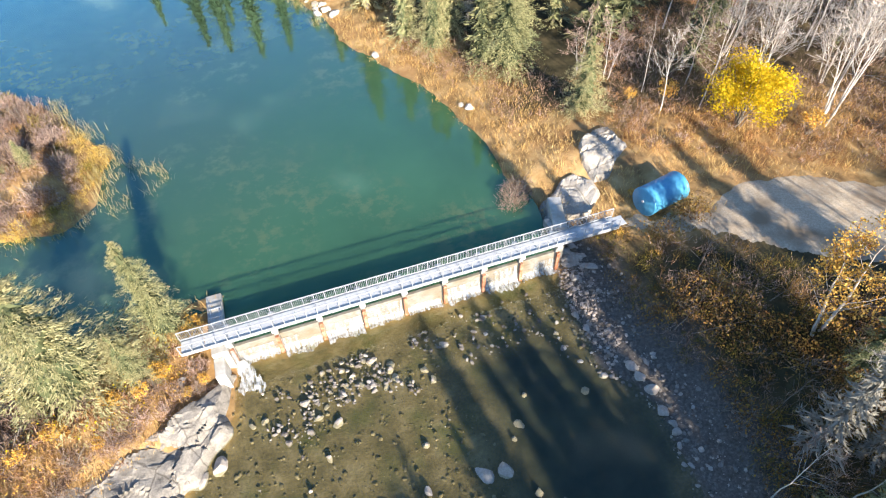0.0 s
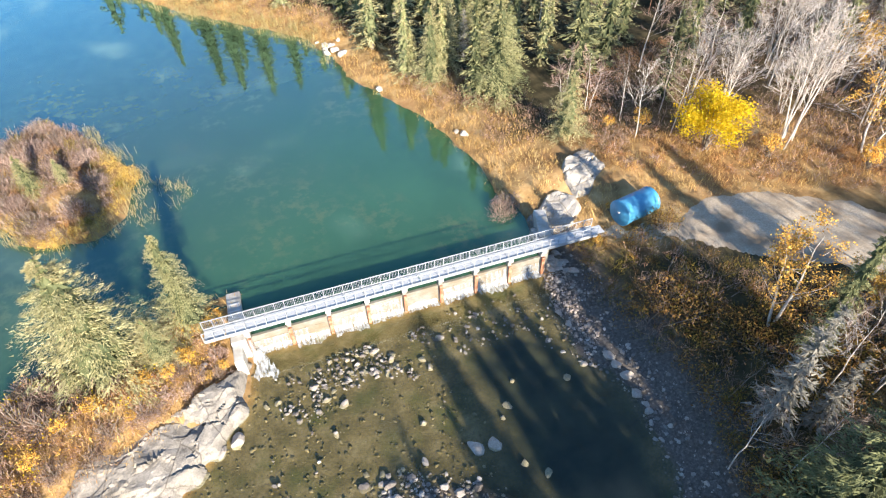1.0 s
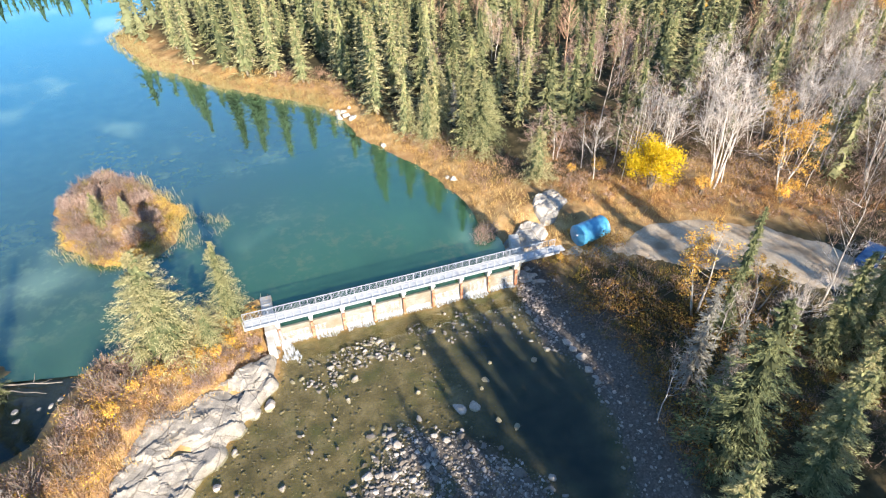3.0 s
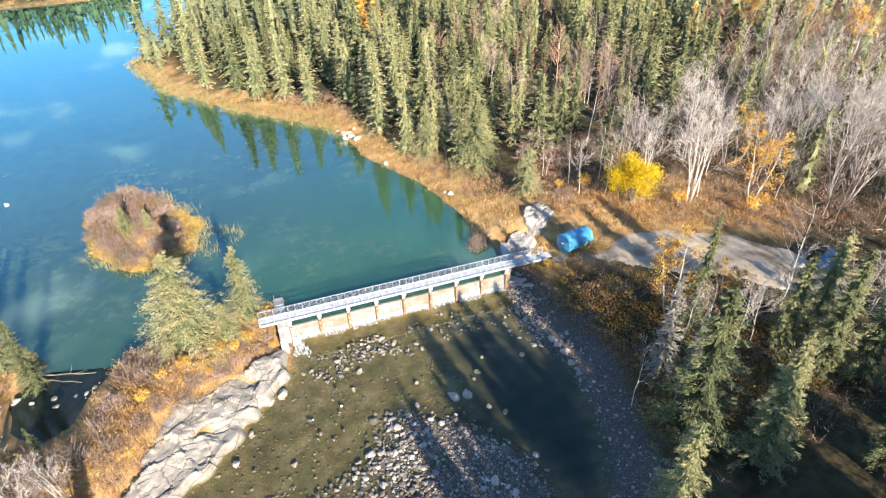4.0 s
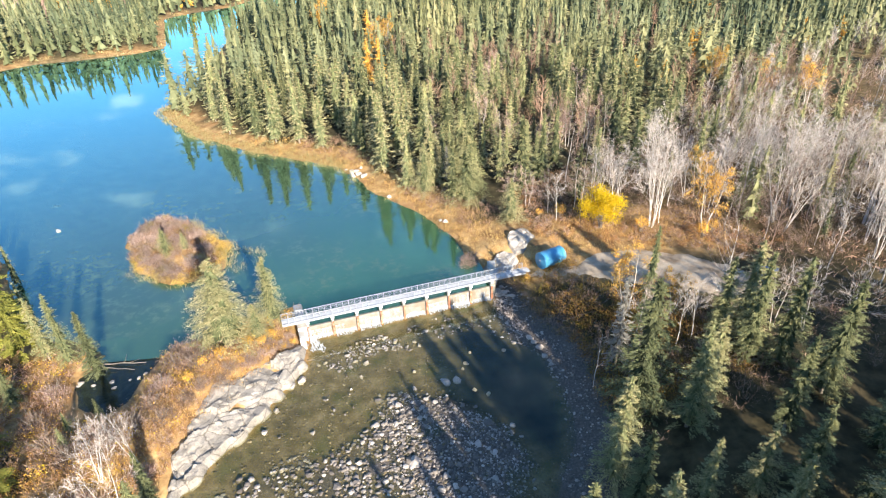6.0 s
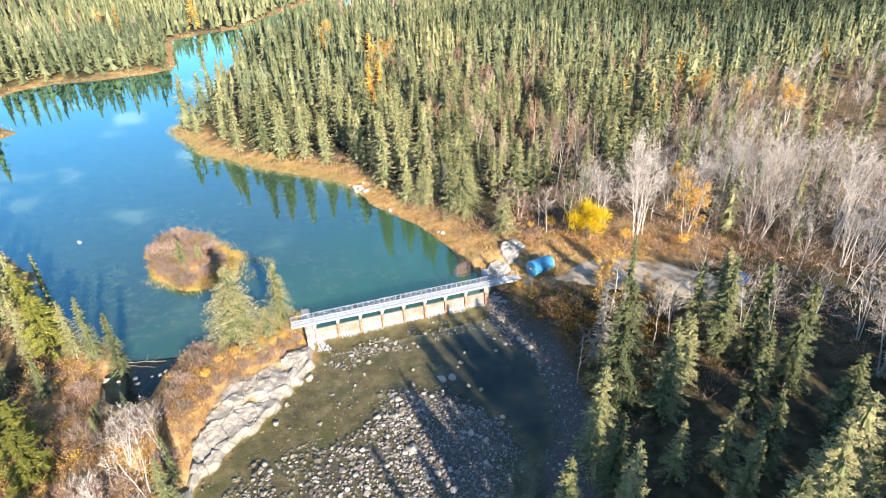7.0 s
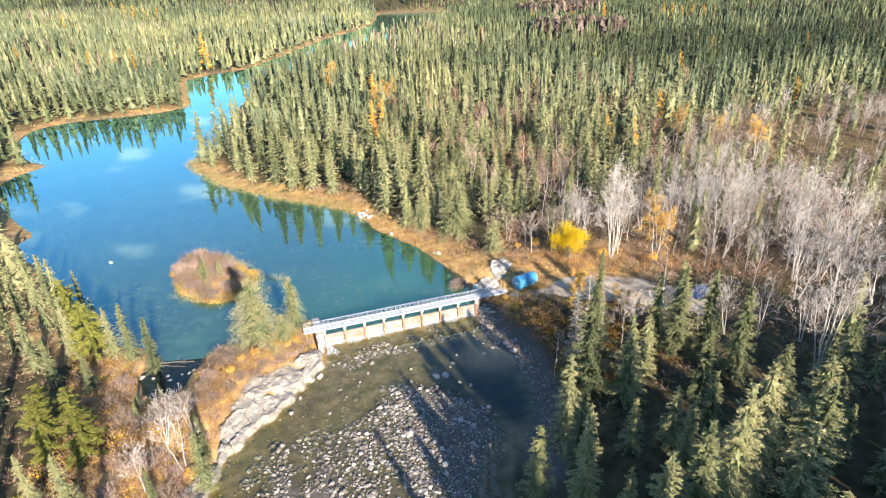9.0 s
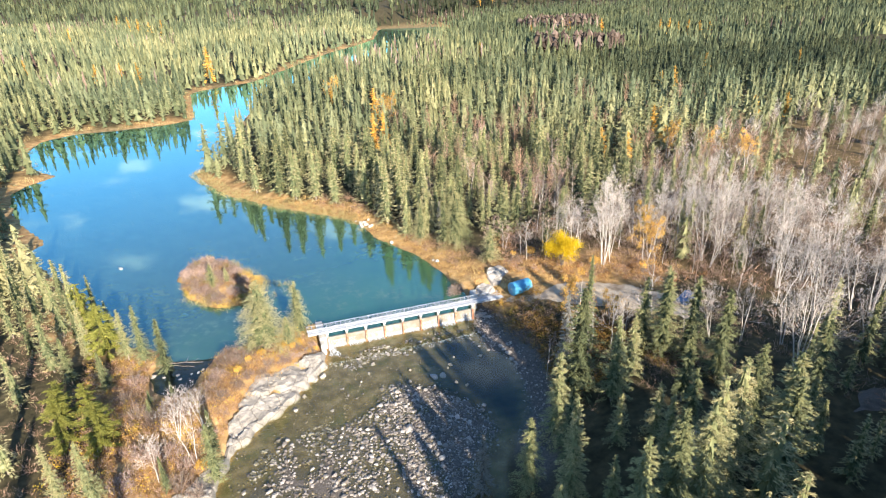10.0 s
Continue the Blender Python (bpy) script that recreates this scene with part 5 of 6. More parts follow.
near_r = np.hypot(near_xy[:, 0] - 12, near_xy[:, 1] + 30).max() + 1.0
mx, my = scatter(rf, 48000, -190, 400, 20, 260, lambda x, y: wedge(x, y) & spruce_ok(x, y, 3.2) & (bare_zone(x, y) < 2 * vnoise(x, y, 8, 33)) & ~((vnoise(x, y, 11, 41) > 0.42) & (y < 170) & (x > 28)) | (wedge(x, y) & spruce_ok(x, y, 8) & (vnoise(x, y, 7, 36) > 0.62)))
k = poisson(mx, my, 3.9)
k = k[(np.hypot(mx[k] - 12, my[k] + 30) > near_r) | (mx[k] < -26)]
close = my[k] + 0.3 * np.abs(mx[k] - 20) < 118
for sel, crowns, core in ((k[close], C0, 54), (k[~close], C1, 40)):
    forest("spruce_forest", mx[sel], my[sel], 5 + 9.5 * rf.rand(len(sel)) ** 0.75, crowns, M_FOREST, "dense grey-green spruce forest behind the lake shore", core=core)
forest("spruce_forest", back[:, 0], back[:, 1], rf.uniform(14, 21, len(back)), C1, M_FOREST, "spruce wood out of view, added to shade the river bank")
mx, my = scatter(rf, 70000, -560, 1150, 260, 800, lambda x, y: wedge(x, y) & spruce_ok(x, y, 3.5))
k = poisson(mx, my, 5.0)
forest("distant_forest", mx[k], my[k], rf.uniform(8, 16, len(k)), C2, M_FOREST, "distant dark spruce forest, eastern trees toned for cloud shade")
mx, my = scatter(rf, 15000, -1300, 2700, 800, 1900, lambda x, y: wedge(x, y) & spruce_ok(x, y, 6))
forest("distant_forest", mx, my, rf.uniform(13, 22, len(mx)), C3, M_FOREST, "far spruce woods on low hills")


# ---- single trees and shrubs ----
def copies(ob, spots, ref):
    """spots: x, y, height, turn."""
    for x, y, h, turn in spots:
        put(ob, x, y, zat(x, y) + h, ref, random.uniform(0.85, 1.15), turn)


rb = np.random.RandomState(77)
yellow = leafy_crown("poplar_tree", 5, 2.6, 2.1, 3.3, 11000, 0.08, M_YELLOW, "bright yellow-leaved poplar at the edge of the clearing", 3)
put(yellow, 43.0, 5.2, zat(43.0, 5.2) + 6.1, 5.4, 1.08, 30)
yshrub = leafy_crown("leafy_shrub", 6, 0.9, 0.75, 1.5, 620, 0.08, M_ORANGE, "low shrub with orange-yellow autumn leaves", 1)
copies(yshrub, [(39.3, 10.2, 2.6, 0), (48.0, 2.4, 2.4, 90), (36.5, 11.5, 1.6, 200), (54.6, -2.4, 2.6, 140), (57, -1.6, 2.2, 20), (-6.6, -3.4, 1.7, 60), (-4.2, -1.9, 1.5, 10), (-2.0, -2.5, 1.1, 25), (-3.0, -3.2, 1.0, 160), (-5.2, -3.0, 1.4, 290), (-9.4, -4.6, 1.5, 75), (-12.6, -7.2, 1.3, 130),
                (-11.2, -5.4, 1.2, 100), (-2.2, 0.9, 1.8, 310), (-16.8, -21.6, 2.0, 250), (30.9, 1.6, 0.9, 33), (34.3, 0.7, 1.2, 70), (28.4, -0.9, 1.1, 120), (-7.5, -5.5, 1.0, 5)], 2.4)
otree = bare_tree("poplar_tree", 8, 8.5, 0.12, "poplar with sparse orange autumn leaves", stems=2, mat=M_BIRCH, twig_mat=M_TWIG, first=0.3, n_limb=9, lean=0.1,
                  leaf_mat=M_ORANGE, leaf_n=3200, leaf_s=0.085, kids=3)
copies(otree, [(56.4, -0.6, 8.5, 10), (34.5, -13.6, 8.0, 80), (39.6, -15.0, 5.5, 200), (105, 54, 10, 0), (112, 45, 9, 70), (114, 35, 10, 150), (41, 123, 12, 40), (63, 9, 8, 210), (29, 172, 12, 10)], 8.8)
larch = spruce("larch_tree", 71, 11.0, 2.8, 14, 5, 6, M_ORANGE, "golden larch among the dark spruces", bare=0.1, size=0.06)
copies(larch, [(-21.9, 296, 20, 0), (-133, 750, 18, 0), (-120, 735, 17, 0), (-105, 700, 18, 0), (-91, 672, 17, 0), (-80, 690, 18, 0), (-155, 602, 15, 0), (-130, 356, 13, 0), (37.6, 128, 14, 0),
               (150, 300, 12, 0), (250, 420, 14, 0), (300, 440, 14, 0), (330, 430, 13, 0), (420, 900, 24, 0), (450, 920, 24, 0), (480, 930, 24, 0), (520, 940, 24, 0), (390, 880, 22, 0),
               (378, 405, 13, 0), (383, 398, 14, 0), (388, 392, 12, 0), (394, 385, 14, 0), (400, 378, 13, 0), (405, 371, 12, 0), (187, 152, 11, 0), (166, 84, 9, 0), (180, 83, 9, 0), (302, 185, 12, 0), (88, 62, 9, 0), (94, 58, 8, 0), (118, 78, 10, 0), (126, 84, 9, 0), (30, 96, 12, 0), (34, 100, 11, 0), (26, 150, 12, 0), (170, 140, 11, 0), (240, 190, 12, 0), (-60, 300, 14, 0), (-70, 310, 13, 0), (-82, 305, 13, 0)], 11.0)

BIG_ASPEN = bare_tree("aspen_tree", 120, 13.0, 0.1, "tall leafless white aspen with several leaning stems", stems=5, first=0.36, n_limb=9, lean=0.035, kids=4, limb=0.26, mat=M_BIRCH, twig_mat=M_ASPTWIG)
PINK_BIRCH = bare_tree("birch_tree", 124, 9.5, 0.08, "leafless pinkish birch among the spruces", stems=2, first=0.25, n_limb=10, lean=0.08, kids=5, mat=M_BIRCH, twig_mat=M_PINKTWIG)
for x, y, h in ((50.1, 2.8, 13.6), (72.6, 0.0, 14.5), (77, 3.5, 13), (73.4, 8.0, 12), (66, 7.5, 11.5), (55, -33, 15), (70.7, -15.4, 10), (76, -27, 13), (75, -16, 10.5), (83, -6, 13), (88, 4, 13)):
    put(BIG_ASPEN, x, y, zat(x, y) + h, 13.0, rb.uniform(0.9, 1.1), rb.uniform(0, 360))
for x, y, h in ((52.5, 34.6, 10), (55.5, 36.5, 9.5), (58, 34, 9), (61, 38, 9), (41.4, 35.9, 9.6), (54.9, 73.3, 10), (50, 70, 9), (58, 76, 9.5), (36.5, 15.5, 6.5), (34.5, 17, 6), (64, 36, 9), (48, 32, 8), (30, 44, 8), (44, 52, 9), (72, 60, 9)):
    put(PINK_BIRCH, x, y, zat(x, y) + h, 9.5, rb.uniform(0.9, 1.2), rb.uniform(0, 360))
GREY = "leafless grey-white aspen with fine upright twigs"
ASPEN = [bare_tree("aspen_tree", 90 + i, 11.0, 0.085, GREY, stems=st, first=0.35, n_limb=nl, lean=ln, kids=4, mat=M_BIRCH, twig_mat=tm)
         for i, (st, nl, ln, tm) in enumerate([(1, 13, 0.04, M_ASPTWIG), (2, 9, 0.09, M_ASPTWIG), (1, 12, 0.1, M_TWIG), (3, 7, 0.1, M_ASPTWIG)])]
for x, y, h, kind in ((53.5, 6.0, 11.5, 1), (46, 8, 10, 0), (48, 9, 10.5, 0), (45, 11, 10, 1), (41.4, 8.2, 8.5, 2), (38.5, 12.5, 7, 2), (57, 8, 10.5, 0),
                      (44.9, -16.8, 12, 2), (36.0, -20.2, 7.5, 0), (38.0, -20.0, 7, 0), (41.5, -19.4, 7.5, 0), (34.0, -18.8, 8, 2), (33, -17.5, 6.5, 0), (43.5, -18.6, 8, 0), (39.8, -18.2, 6.5, 0), (47.5, -21.5, 8, 1), (50.5, -23, 8, 3), (54, -25, 9, 1), (58, -28, 9, 3), (62, -31, 9, 1), (52, -20.5, 7, 0), (66, -34, 10, 3), (66, -20, 10, 1), (70, -23, 10, 3), (63, -15, 9, 0), (75, -25, 11, 3), (82, -24, 11, 1), (78, -18, 11, 3), (90, -22, 12, 1), (88, -8, 12, 3), (72, -2, 11, 3), (80, 2, 12, 1),
                      (-17.6, -20.4, 8.0, 1), (-16.6, -15.6, 6.6, 3), (-19.5, -17, 6.5, 3), (-21, -23, 6, 1), (26.2, -20.4, 7.0, 2), (29, -22, 7, 2), (60, 3, 11, 1), (64, 1, 12, 0), (67, -3, 12, 3),
                      (62, -6, 8, 2), (70, 6, 12, 1), (58, 14, 11, 0), (62, 18, 12, 3), (73, -12, 11, 1), (78, -8, 13, 3), (84, -14, 12, 0)):
    put(ASPEN[kind], x, y, zat(x, y) + h, 11.0, rb.uniform(0.9, 1.15))
ax, ay = scatter(rb, 1500, 36, 104, -26, 50, lambda x, y: (bare_zone(x, y) > 1) & (sdf(LOT, x, y) > 3))
k = poisson(ax, ay, 3.8)
k = k[(vnoise(ax[k], ay[k], 9, 93) > -0.2)]
k = k[np.argsort(np.hypot(ax[k] - 44, ay[k]))][:105]
for x, y in zip(ax[k], ay[k]):
    put(ASPEN[rb.randint(0, 4)], x, y, zat(x, y) + rb.uniform(6, 10), 11.0, rb.uniform(1.0, 1.5))


def rough_aspen(seed, n):
    """A unit-high leafless tree of a few long slivers."""
    rnd = np.random.RandomState(seed)
    u = rnd.uniform(0.35, 0.95, n)
    a = rnd.uniform(0, 6.28, n)
    d = np.stack([np.cos(a) * 0.6, np.sin(a) * 0.6, rnd.uniform(0.5, 1.2, n)], -1)
    p = np.stack([0 * u, 0 * u, u], -1) + d * rnd.uniform(0, 0.1, (n, 1))
    L = (0.26 * (1.25 - u))[:, None] * rnd.uniform(0.6, 1.2, (n, 1))
    w = np.cross(d, rnd.normal(0, 1, (n, 3)))
    w /= np.linalg.norm(w, axis=-1, keepdims=True)
    tw = np.stack([p - w * 0.003, p + w * 0.003, p + d * L + w * 0.0012, p + d * L - w * 0.0012], 1)
    trunk = []
    for c, s in ((1, 0), (0, 1)):
        e = np.array([c, s, 0]) * 0.007
        trunk.append([-e, e, e * 0.3 + [0, 0, 0.95], -e * 0.3 + [0, 0, 0.95]])
    return np.concatenate([np.array(trunk), tw])


RA = [rough_aspen(i, 84) for i in range(4)]
ax, ay = scatter(rb, 9000, 60, 240, -60, 100, lambda x, y: (bare_zone(x, y) > 0) & (sdf(LOT, x, y) > 4))
k = poisson(ax, ay, 2.9)
k = k[vnoise(ax[k], ay[k], 8, 94) > -0.12]
forest("aspen_stand", ax[k[::2]], ay[k[::2]], rb.uniform(6, 10.5, len(k[::2])), RA, M_ASPTWIG, "leafless grey aspens standing close together", 0.05)
forest("aspen_stand", ax[k[1::2]], ay[k[1::2]], rb.uniform(6, 9, len(k[1::2])), RA, M_TWIG, "leafless brown birches standing close together", 0.05)
ax, ay = scatter(rb, 3000, 30, 160, 30, 140, lambda x, y: (vnoise(x, y, 11, 41) > 0.4) & spruce_ok(x, y, 8))
k = poisson(ax, ay, 3.2)
forest("reddish_thicket", ax[k], ay[k], rb.uniform(7, 12, len(k)), RA, M_REDTWIG, "leafless reddish birches among the spruces", 0.05)
ax, ay = scatter(rb, 300, 60, 250, -40, 90, lambda x, y: (bare_zone(x, y) > 2) & (sdf(LOT, x, y) > 6))
px, py = scatter(rb, 60000, -300, 900, 240, 900, lambda x, y: (vnoise(x, y, 70, 90) > 0.55) & spruce_ok(x, y, 10))
forest("distant_aspens", px[:500], py[:500], rb.uniform(8, 14, len(px[:500])), C2, M_TWIG, "pale leafless stands among the distant spruces")
ROUND = [skirts(i + 70, r, 3, 6, 0.35, 0.25, 0.5) for i, r in enumerate((0.3, 0.36))]
for cx, cy, rx_, ry_, n in ((315, 485, 42, 50, 170), (230, 305, 38, 20, 60)):
    a, q = rb.uniform(0, 6.28, n), rb.rand(n) ** 0.5
    px, py = cx + rx_ * q * np.cos(a), cy + ry_ * q * np.sin(a)
    ok = spruce_ok(px, py, 8)
    forest("distant_aspens", px[ok], py[ok], rb.uniform(10, 16, int(ok.sum())), ROUND, M_TWIG, "pale leafless aspen stand among the distant spruces", -0.4)
for x, y in list(zip(ax, ay))[90:]:
    if x < 110 and y < 30:
        put(SLIM[rb.randint(0, 4)], x, y, zat(x, y) + rb.uniform(5, 11), 12.0, rb.uniform(0.9, 1.1))
bx, by = scatter(rb, 900, 44, 118, 4, 60, lambda x, y: (bare_zone(x, y) > 1) & (sdf(LOT, x, y) > 6) & (np.hypot(x - 48, y - 6) > 9))
for i in poisson(bx, by, 7.0)[:38]:
    put(SLIM[rb.randint(0, 4)], bx[i], by[i], zat(bx[i], by[i]) + rb.uniform(6, 12.5), 12.0, rb.uniform(0.9, 1.2))
forest("young_spruces", ax[:130], ay[:130], rb.uniform(5, 11, min(130, len(ax))), C0, M_FOREST, "young spruces among the leafless aspens")


# shrubs
def shrub(name, seed, mat, label, per=900, size=2.0):
    rnd = np.random.RandomState(seed)
    lots = []
    k = 0
    for i in range(9):
        a = rnd.rand() * 6.28
        d = Vector((math.cos(a) * rnd.uniform(0.1, 0.8), math.sin(a) * rnd.uniform(0.1, 0.8), 1))
        v, f = tube([(0, 0, -0.1), d * size * 0.35, d * size * 0.75], [0.03, 0.02, 0.008], 4)
        lots.append((v, f + k)); k += len(v)
    root = new(name, mesh("stems", np.concatenate([v for v, f in lots]), np.concatenate([f for v, f in lots]), M_BARK))
    tagged(root, label, "shrub")
    part("crown", quads_mesh("crown", dome_bush(rnd, [0, 0.5, -0.4, 0.1], [0, 0.3, 0.35, -0.55], [0, 0, 0, 0], [size, size * 0.75, size * 0.7, size * 0.7], per // 4), mat), None, root)
    return root


RED = [shrub("bare_shrub", 3 + i, M_PINKTWIG, "leafless pinkish-brown shrub on the bank") for i in range(2)]
BROWN = [shrub("bare_shrub", 13 + i, M_TWIG, "leafless grey-brown shrub on the bank") for i in range(2)]
for i, (x, y, h) in enumerate([(22.2, 4.7, 2.2), (23.0, 5.6, 1.8), (-19.5, 31, 2.4), (-17.5, 33, 2.2), (-20.5, 27.5, 2.5), (-18, 27, 2.2), (-20, 23.5, 2.2), (-15.5, 29.5, 2.0), (-12.5, 25.5, 2.0),
                               (-11.5, 21, 2.2), (-13, 17.5, 2.0), (-16, 16.5, 2.2), (-18.6, 20.5, 2.0), (-12.5, -2.2, 2.2), (-14, -3.8, 2.2), (-12, -4.8, 2.0), (-15.2, -6.8, 2.2), (-16, -9, 2.2),
                               (-17.5, -11.5, 2.6), (-19, -13.5, 2.5), (-20.5, -11.5, 2.4), (-22, -14, 2.6), (-24, -12, 2.5), (-26, -8.5, 2.4), (-25.5, -4, 2.2), (-20.5, -19.5, 2.6), (-19, -24, 2.6),
                               (-22.5, -20, 2.6), (-24, -24, 2.4), (-13.8, -1.2, 1.8), (-10.4, -3.0, 1.6), (-8.5, -2.8, 1.6), (-4.8, -2.6, 1.4), (-2.4, -1.4, 1.3), (-2.6, -2.9, 1.0), (-1.7, -3.1, 0.8), (-4.4, -4.0, 1.0), (-6.2, -5.2, 1.0), (-9.8, -7.6, 1.1), (-16.5, -16.5, 1.8), (-18.5, -21, 2.0), (-17.5, -25, 2.0), (-3.4, -3.0, 1.2), (-5.6, -4.3, 1.2), (-7.0, -5.4, 1.3), (-8.8, -6.2, 1.3), (-11.5, -8.0, 1.4), (-13, -9.5, 1.5), (-15, -11.5, 1.6)]):
    put((RED if rb.rand() < 0.55 else BROWN)[i % 2], x, y, zat(x, y) + h * 1.15, 2.2, rb.uniform(0.9, 1.3))

sx, sy = scatter(rb, 5200, 24, 80, -30, 40, lambda x, y: ((bare_zone(x, y) > -2) | ((sdf(RIVER, x, y) > 3.5) & (y < -2) & (x < 60))) & (sdf(LOT, x, y) > 1.0) & (sdf(LAKE, x, y) > 3))
sx, sy = sx[:1300], sy[:1300]
half_n = len(sx) // 2
stuff_quads("undergrowth", twig_bush(rb, sx[:half_n], sy[:half_n], height(sx[:half_n], sy[:half_n]), rb.uniform(0.8, 2.4, half_n), 26), M_TWIG, "tangled leafless grey-brown undergrowth", "undergrowth")
stuff_quads("undergrowth", twig_bush(rb, sx[half_n:], sy[half_n:], height(sx[half_n:], sy[half_n:]), rb.uniform(0.7, 2.0, len(sx) - half_n), 24), M_REDTWIG, "leafless reddish undergrowth of the clearing's edge", "undergrowth")
sx, sy = scatter(rb, 2500, 6, 36, 12, 60, lambda x, y: (sdf(LAKE, x, y) > 2.2) & (sdf(LAKE, x, y) < 9) & (vnoise(x, y, 4, 44) > -0.3))
stuff_quads("shore_brush", twig_bush(rb, sx[:420], sy[:420], height(sx[:420], sy[:420]), rb.uniform(0.8, 1.9, len(sx[:420])), 34), M_REDTWIG, "leafless reddish brush between grass and spruces", "undergrowth")
sx, sy = scatter(rb, 3000, -48, 0, -40, 30, lambda x, y: (np.maximum(sdf(LAKE, x, y), -sdf(ISLAND, x, y)) > 0.6) & (sdf(RIVER, x, y) > 6) & (x < -2 + 0.4 * y))
stuff_quads("bank_brush", twig_bush(rb, sx[:520], sy[:520], height(sx[:520], sy[:520]), rb.uniform(0.8, 2.1, len(sx[:520])), 38), M_REDTWIG, "leafless pinkish brush on the wooded bank", "undergrowth")
# brown brush of the far clearing
sx, sy = scatter(rb, 9000, 56, 150, -45, 60, lambda x, y: ((bare_zone(x, y) > -3) | (y < -10)) & (sdf(LOT, x, y) > 1.5))
sx, sy = sx[:1600], sy[:1600]
for k, mat in ((slice(0, 800), M_TWIG), (slice(800, 1600), M_REDTWIG)):
    Q = twig_bush(rb, sx[k], sy[k], height(sx[k], sy[k]), rb.uniform(1.0, 3.0, len(sx[k])), 18)
    stuff_quads("undergrowth", np.concatenate([Q[:, :2] + (Q[:, :2] - Q[:, :2].mean(1, keepdims=True)) * 1.5, Q[:, 2:]], 1), mat, "leafless brown brush between the aspens", "undergrowth")
# brush, coloured leaves and tufts on the soil beside the bedrock
sx, sy = scatter(rb, 6000, -32, -0.5, -32, 1.5, lambda x, y: (sdf(ROCKS, x, y) > 0.35) & (sdf(RIVER, x, y) > 1.5) & (sdf(LAKE, x, y) > 0.5) & ((sdf(ROCKS, x, y) > 2.2) | (vnoise(x, y, 1.5, 47) > 0)))
n1 = 620
stuff_quads("bank_brush", twig_bush(rb, sx[:n1], sy[:n1], height(sx[:n1], sy[:n1]), rb.uniform(0.4, 1.5, n1), 44), M_REDTWIG, "leafless reddish brush beside the bare rock", "undergrowth")
for k, mat, label in ((slice(620, 780), M_ORANGE, "orange autumn leaves on low bushes of the bank"), (slice(780, 920), M_YELLOW, "yellow leaves on low bushes of the bank"), (slice(920, 1300), M_BROWNLEAF, "brown leaves on low bushes of the bank")):
    c = np.repeat(np.stack([sx[k], sy[k], height(sx[k], sy[k]) + 0.45], -1), 26, 0)
    c = c + rb.normal(0, 0.33, c.shape)
    stuff_quads("low_leaves", leaf_quads(rb, c, 0.07), mat, label, "undergrowth")
sx, sy = scatter(rb, 5000, -24, -0.5, -26, 1.0, lambda x, y: (sdf(ROCKS, x, y) > -0.9) & (sdf(ROCKS, x, y) < 3.5) & (sdf(RIVER, x, y) > 1.8) & (sdf(LAKE, x, y) > 0.5))
n1 = min(1150, len(sx) // 2)
stuff_quads("bank_brush", twig_bush(rb, sx[:n1], sy[:n1], height(sx[:n1], sy[:n1]), rb.uniform(0.35, 1.0, n1), 26), M_REDTWIG, "low reddish brush along the rim of the rock", "undergrowth")
g1 = slice(n1, n1 + 1400)
stuff_quads("dry_grass", blades(rb, sx[g1], sy[g1], height(sx[g1], sy[g1]), rb.uniform(0.2, 0.5, len(sx[g1])), 0.9, 0.018, 9, 0.3), M_GRASS, "short golden grass along the rim of the rock", "grass")
# the island: a thicket of pinkish bushes, gold reeds on its lit rim
sx, sy = scatter(rb, 900, -24, -7, 13, 38, lambda x, y: (sdf(ISLAND, x, y) < -0.9) & (vnoise(x, y, 2.6, 48) > -0.35) & (np.hypot(x + 13.2, y - 19) > 2.2))
for k, mat, label in ((slice(0, 95), M_PINKTWIG, "leafless pinkish-grey thicket on the island"), (slice(95, 118), M_RUSSET, "russet bushes on the island"), (slice(118, 132), M_OLIVELEAF, "dull gold bushes on the island")):
    stuff_quads("island_thicket", dome_bush(rb, sx[k], sy[k], height(sx[k], sy[k]), rb.uniform(0.9, 2.3, len(sx[k])), 260), mat, label, "undergrowth")
sx, sy = scatter(rb, 1500, -24, -5, 12, 38, lambda x, y: (sdf(ISLAND, x, y) < 0.2) & (sdf(ISLAND, x, y) > -1.6) & (y < 27 + 0.4 * (x + 15)))
stuff_quads("island_grass", dome_bush(rb, sx[:150], sy[:150], height(sx[:150], sy[:150]), rb.uniform(0.5, 1.2, len(sx[:150])), 60), M_GOLD, "golden grass and low bushes round the island's rim", "grass")
# russet and pinkish brush over the bank between the bedrock and the spruces
sx, sy = scatter(rb, 9000, -30, -1.2, -30, 2.0, lambda x, y: (sdf(ROCKS, x, y) > 0.5) & (sdf(RIVER, x, y) > 2) & (sdf(LAKE, x, y) > 0.4) & (vnoise(x, y, 2.2, 49) > -0.35))
for k, mat, label, big in ((slice(0, 420), M_RUSSET, "low russet brush beside the bare rock", 0.9), (slice(420, 640), M_PINKTWIG, "leafless pinkish brush beside the bare rock", 1.5), (slice(640, 720), M_ORANGE, "low bushes in orange leaf beside the bare rock", 0.8)):
    stuff_quads("bank_brush", dome_bush(rb, sx[k], sy[k], height(sx[k], sy[k]), rb.uniform(0.35, big, len(sx[k])), 60), mat, label, "undergrowth")
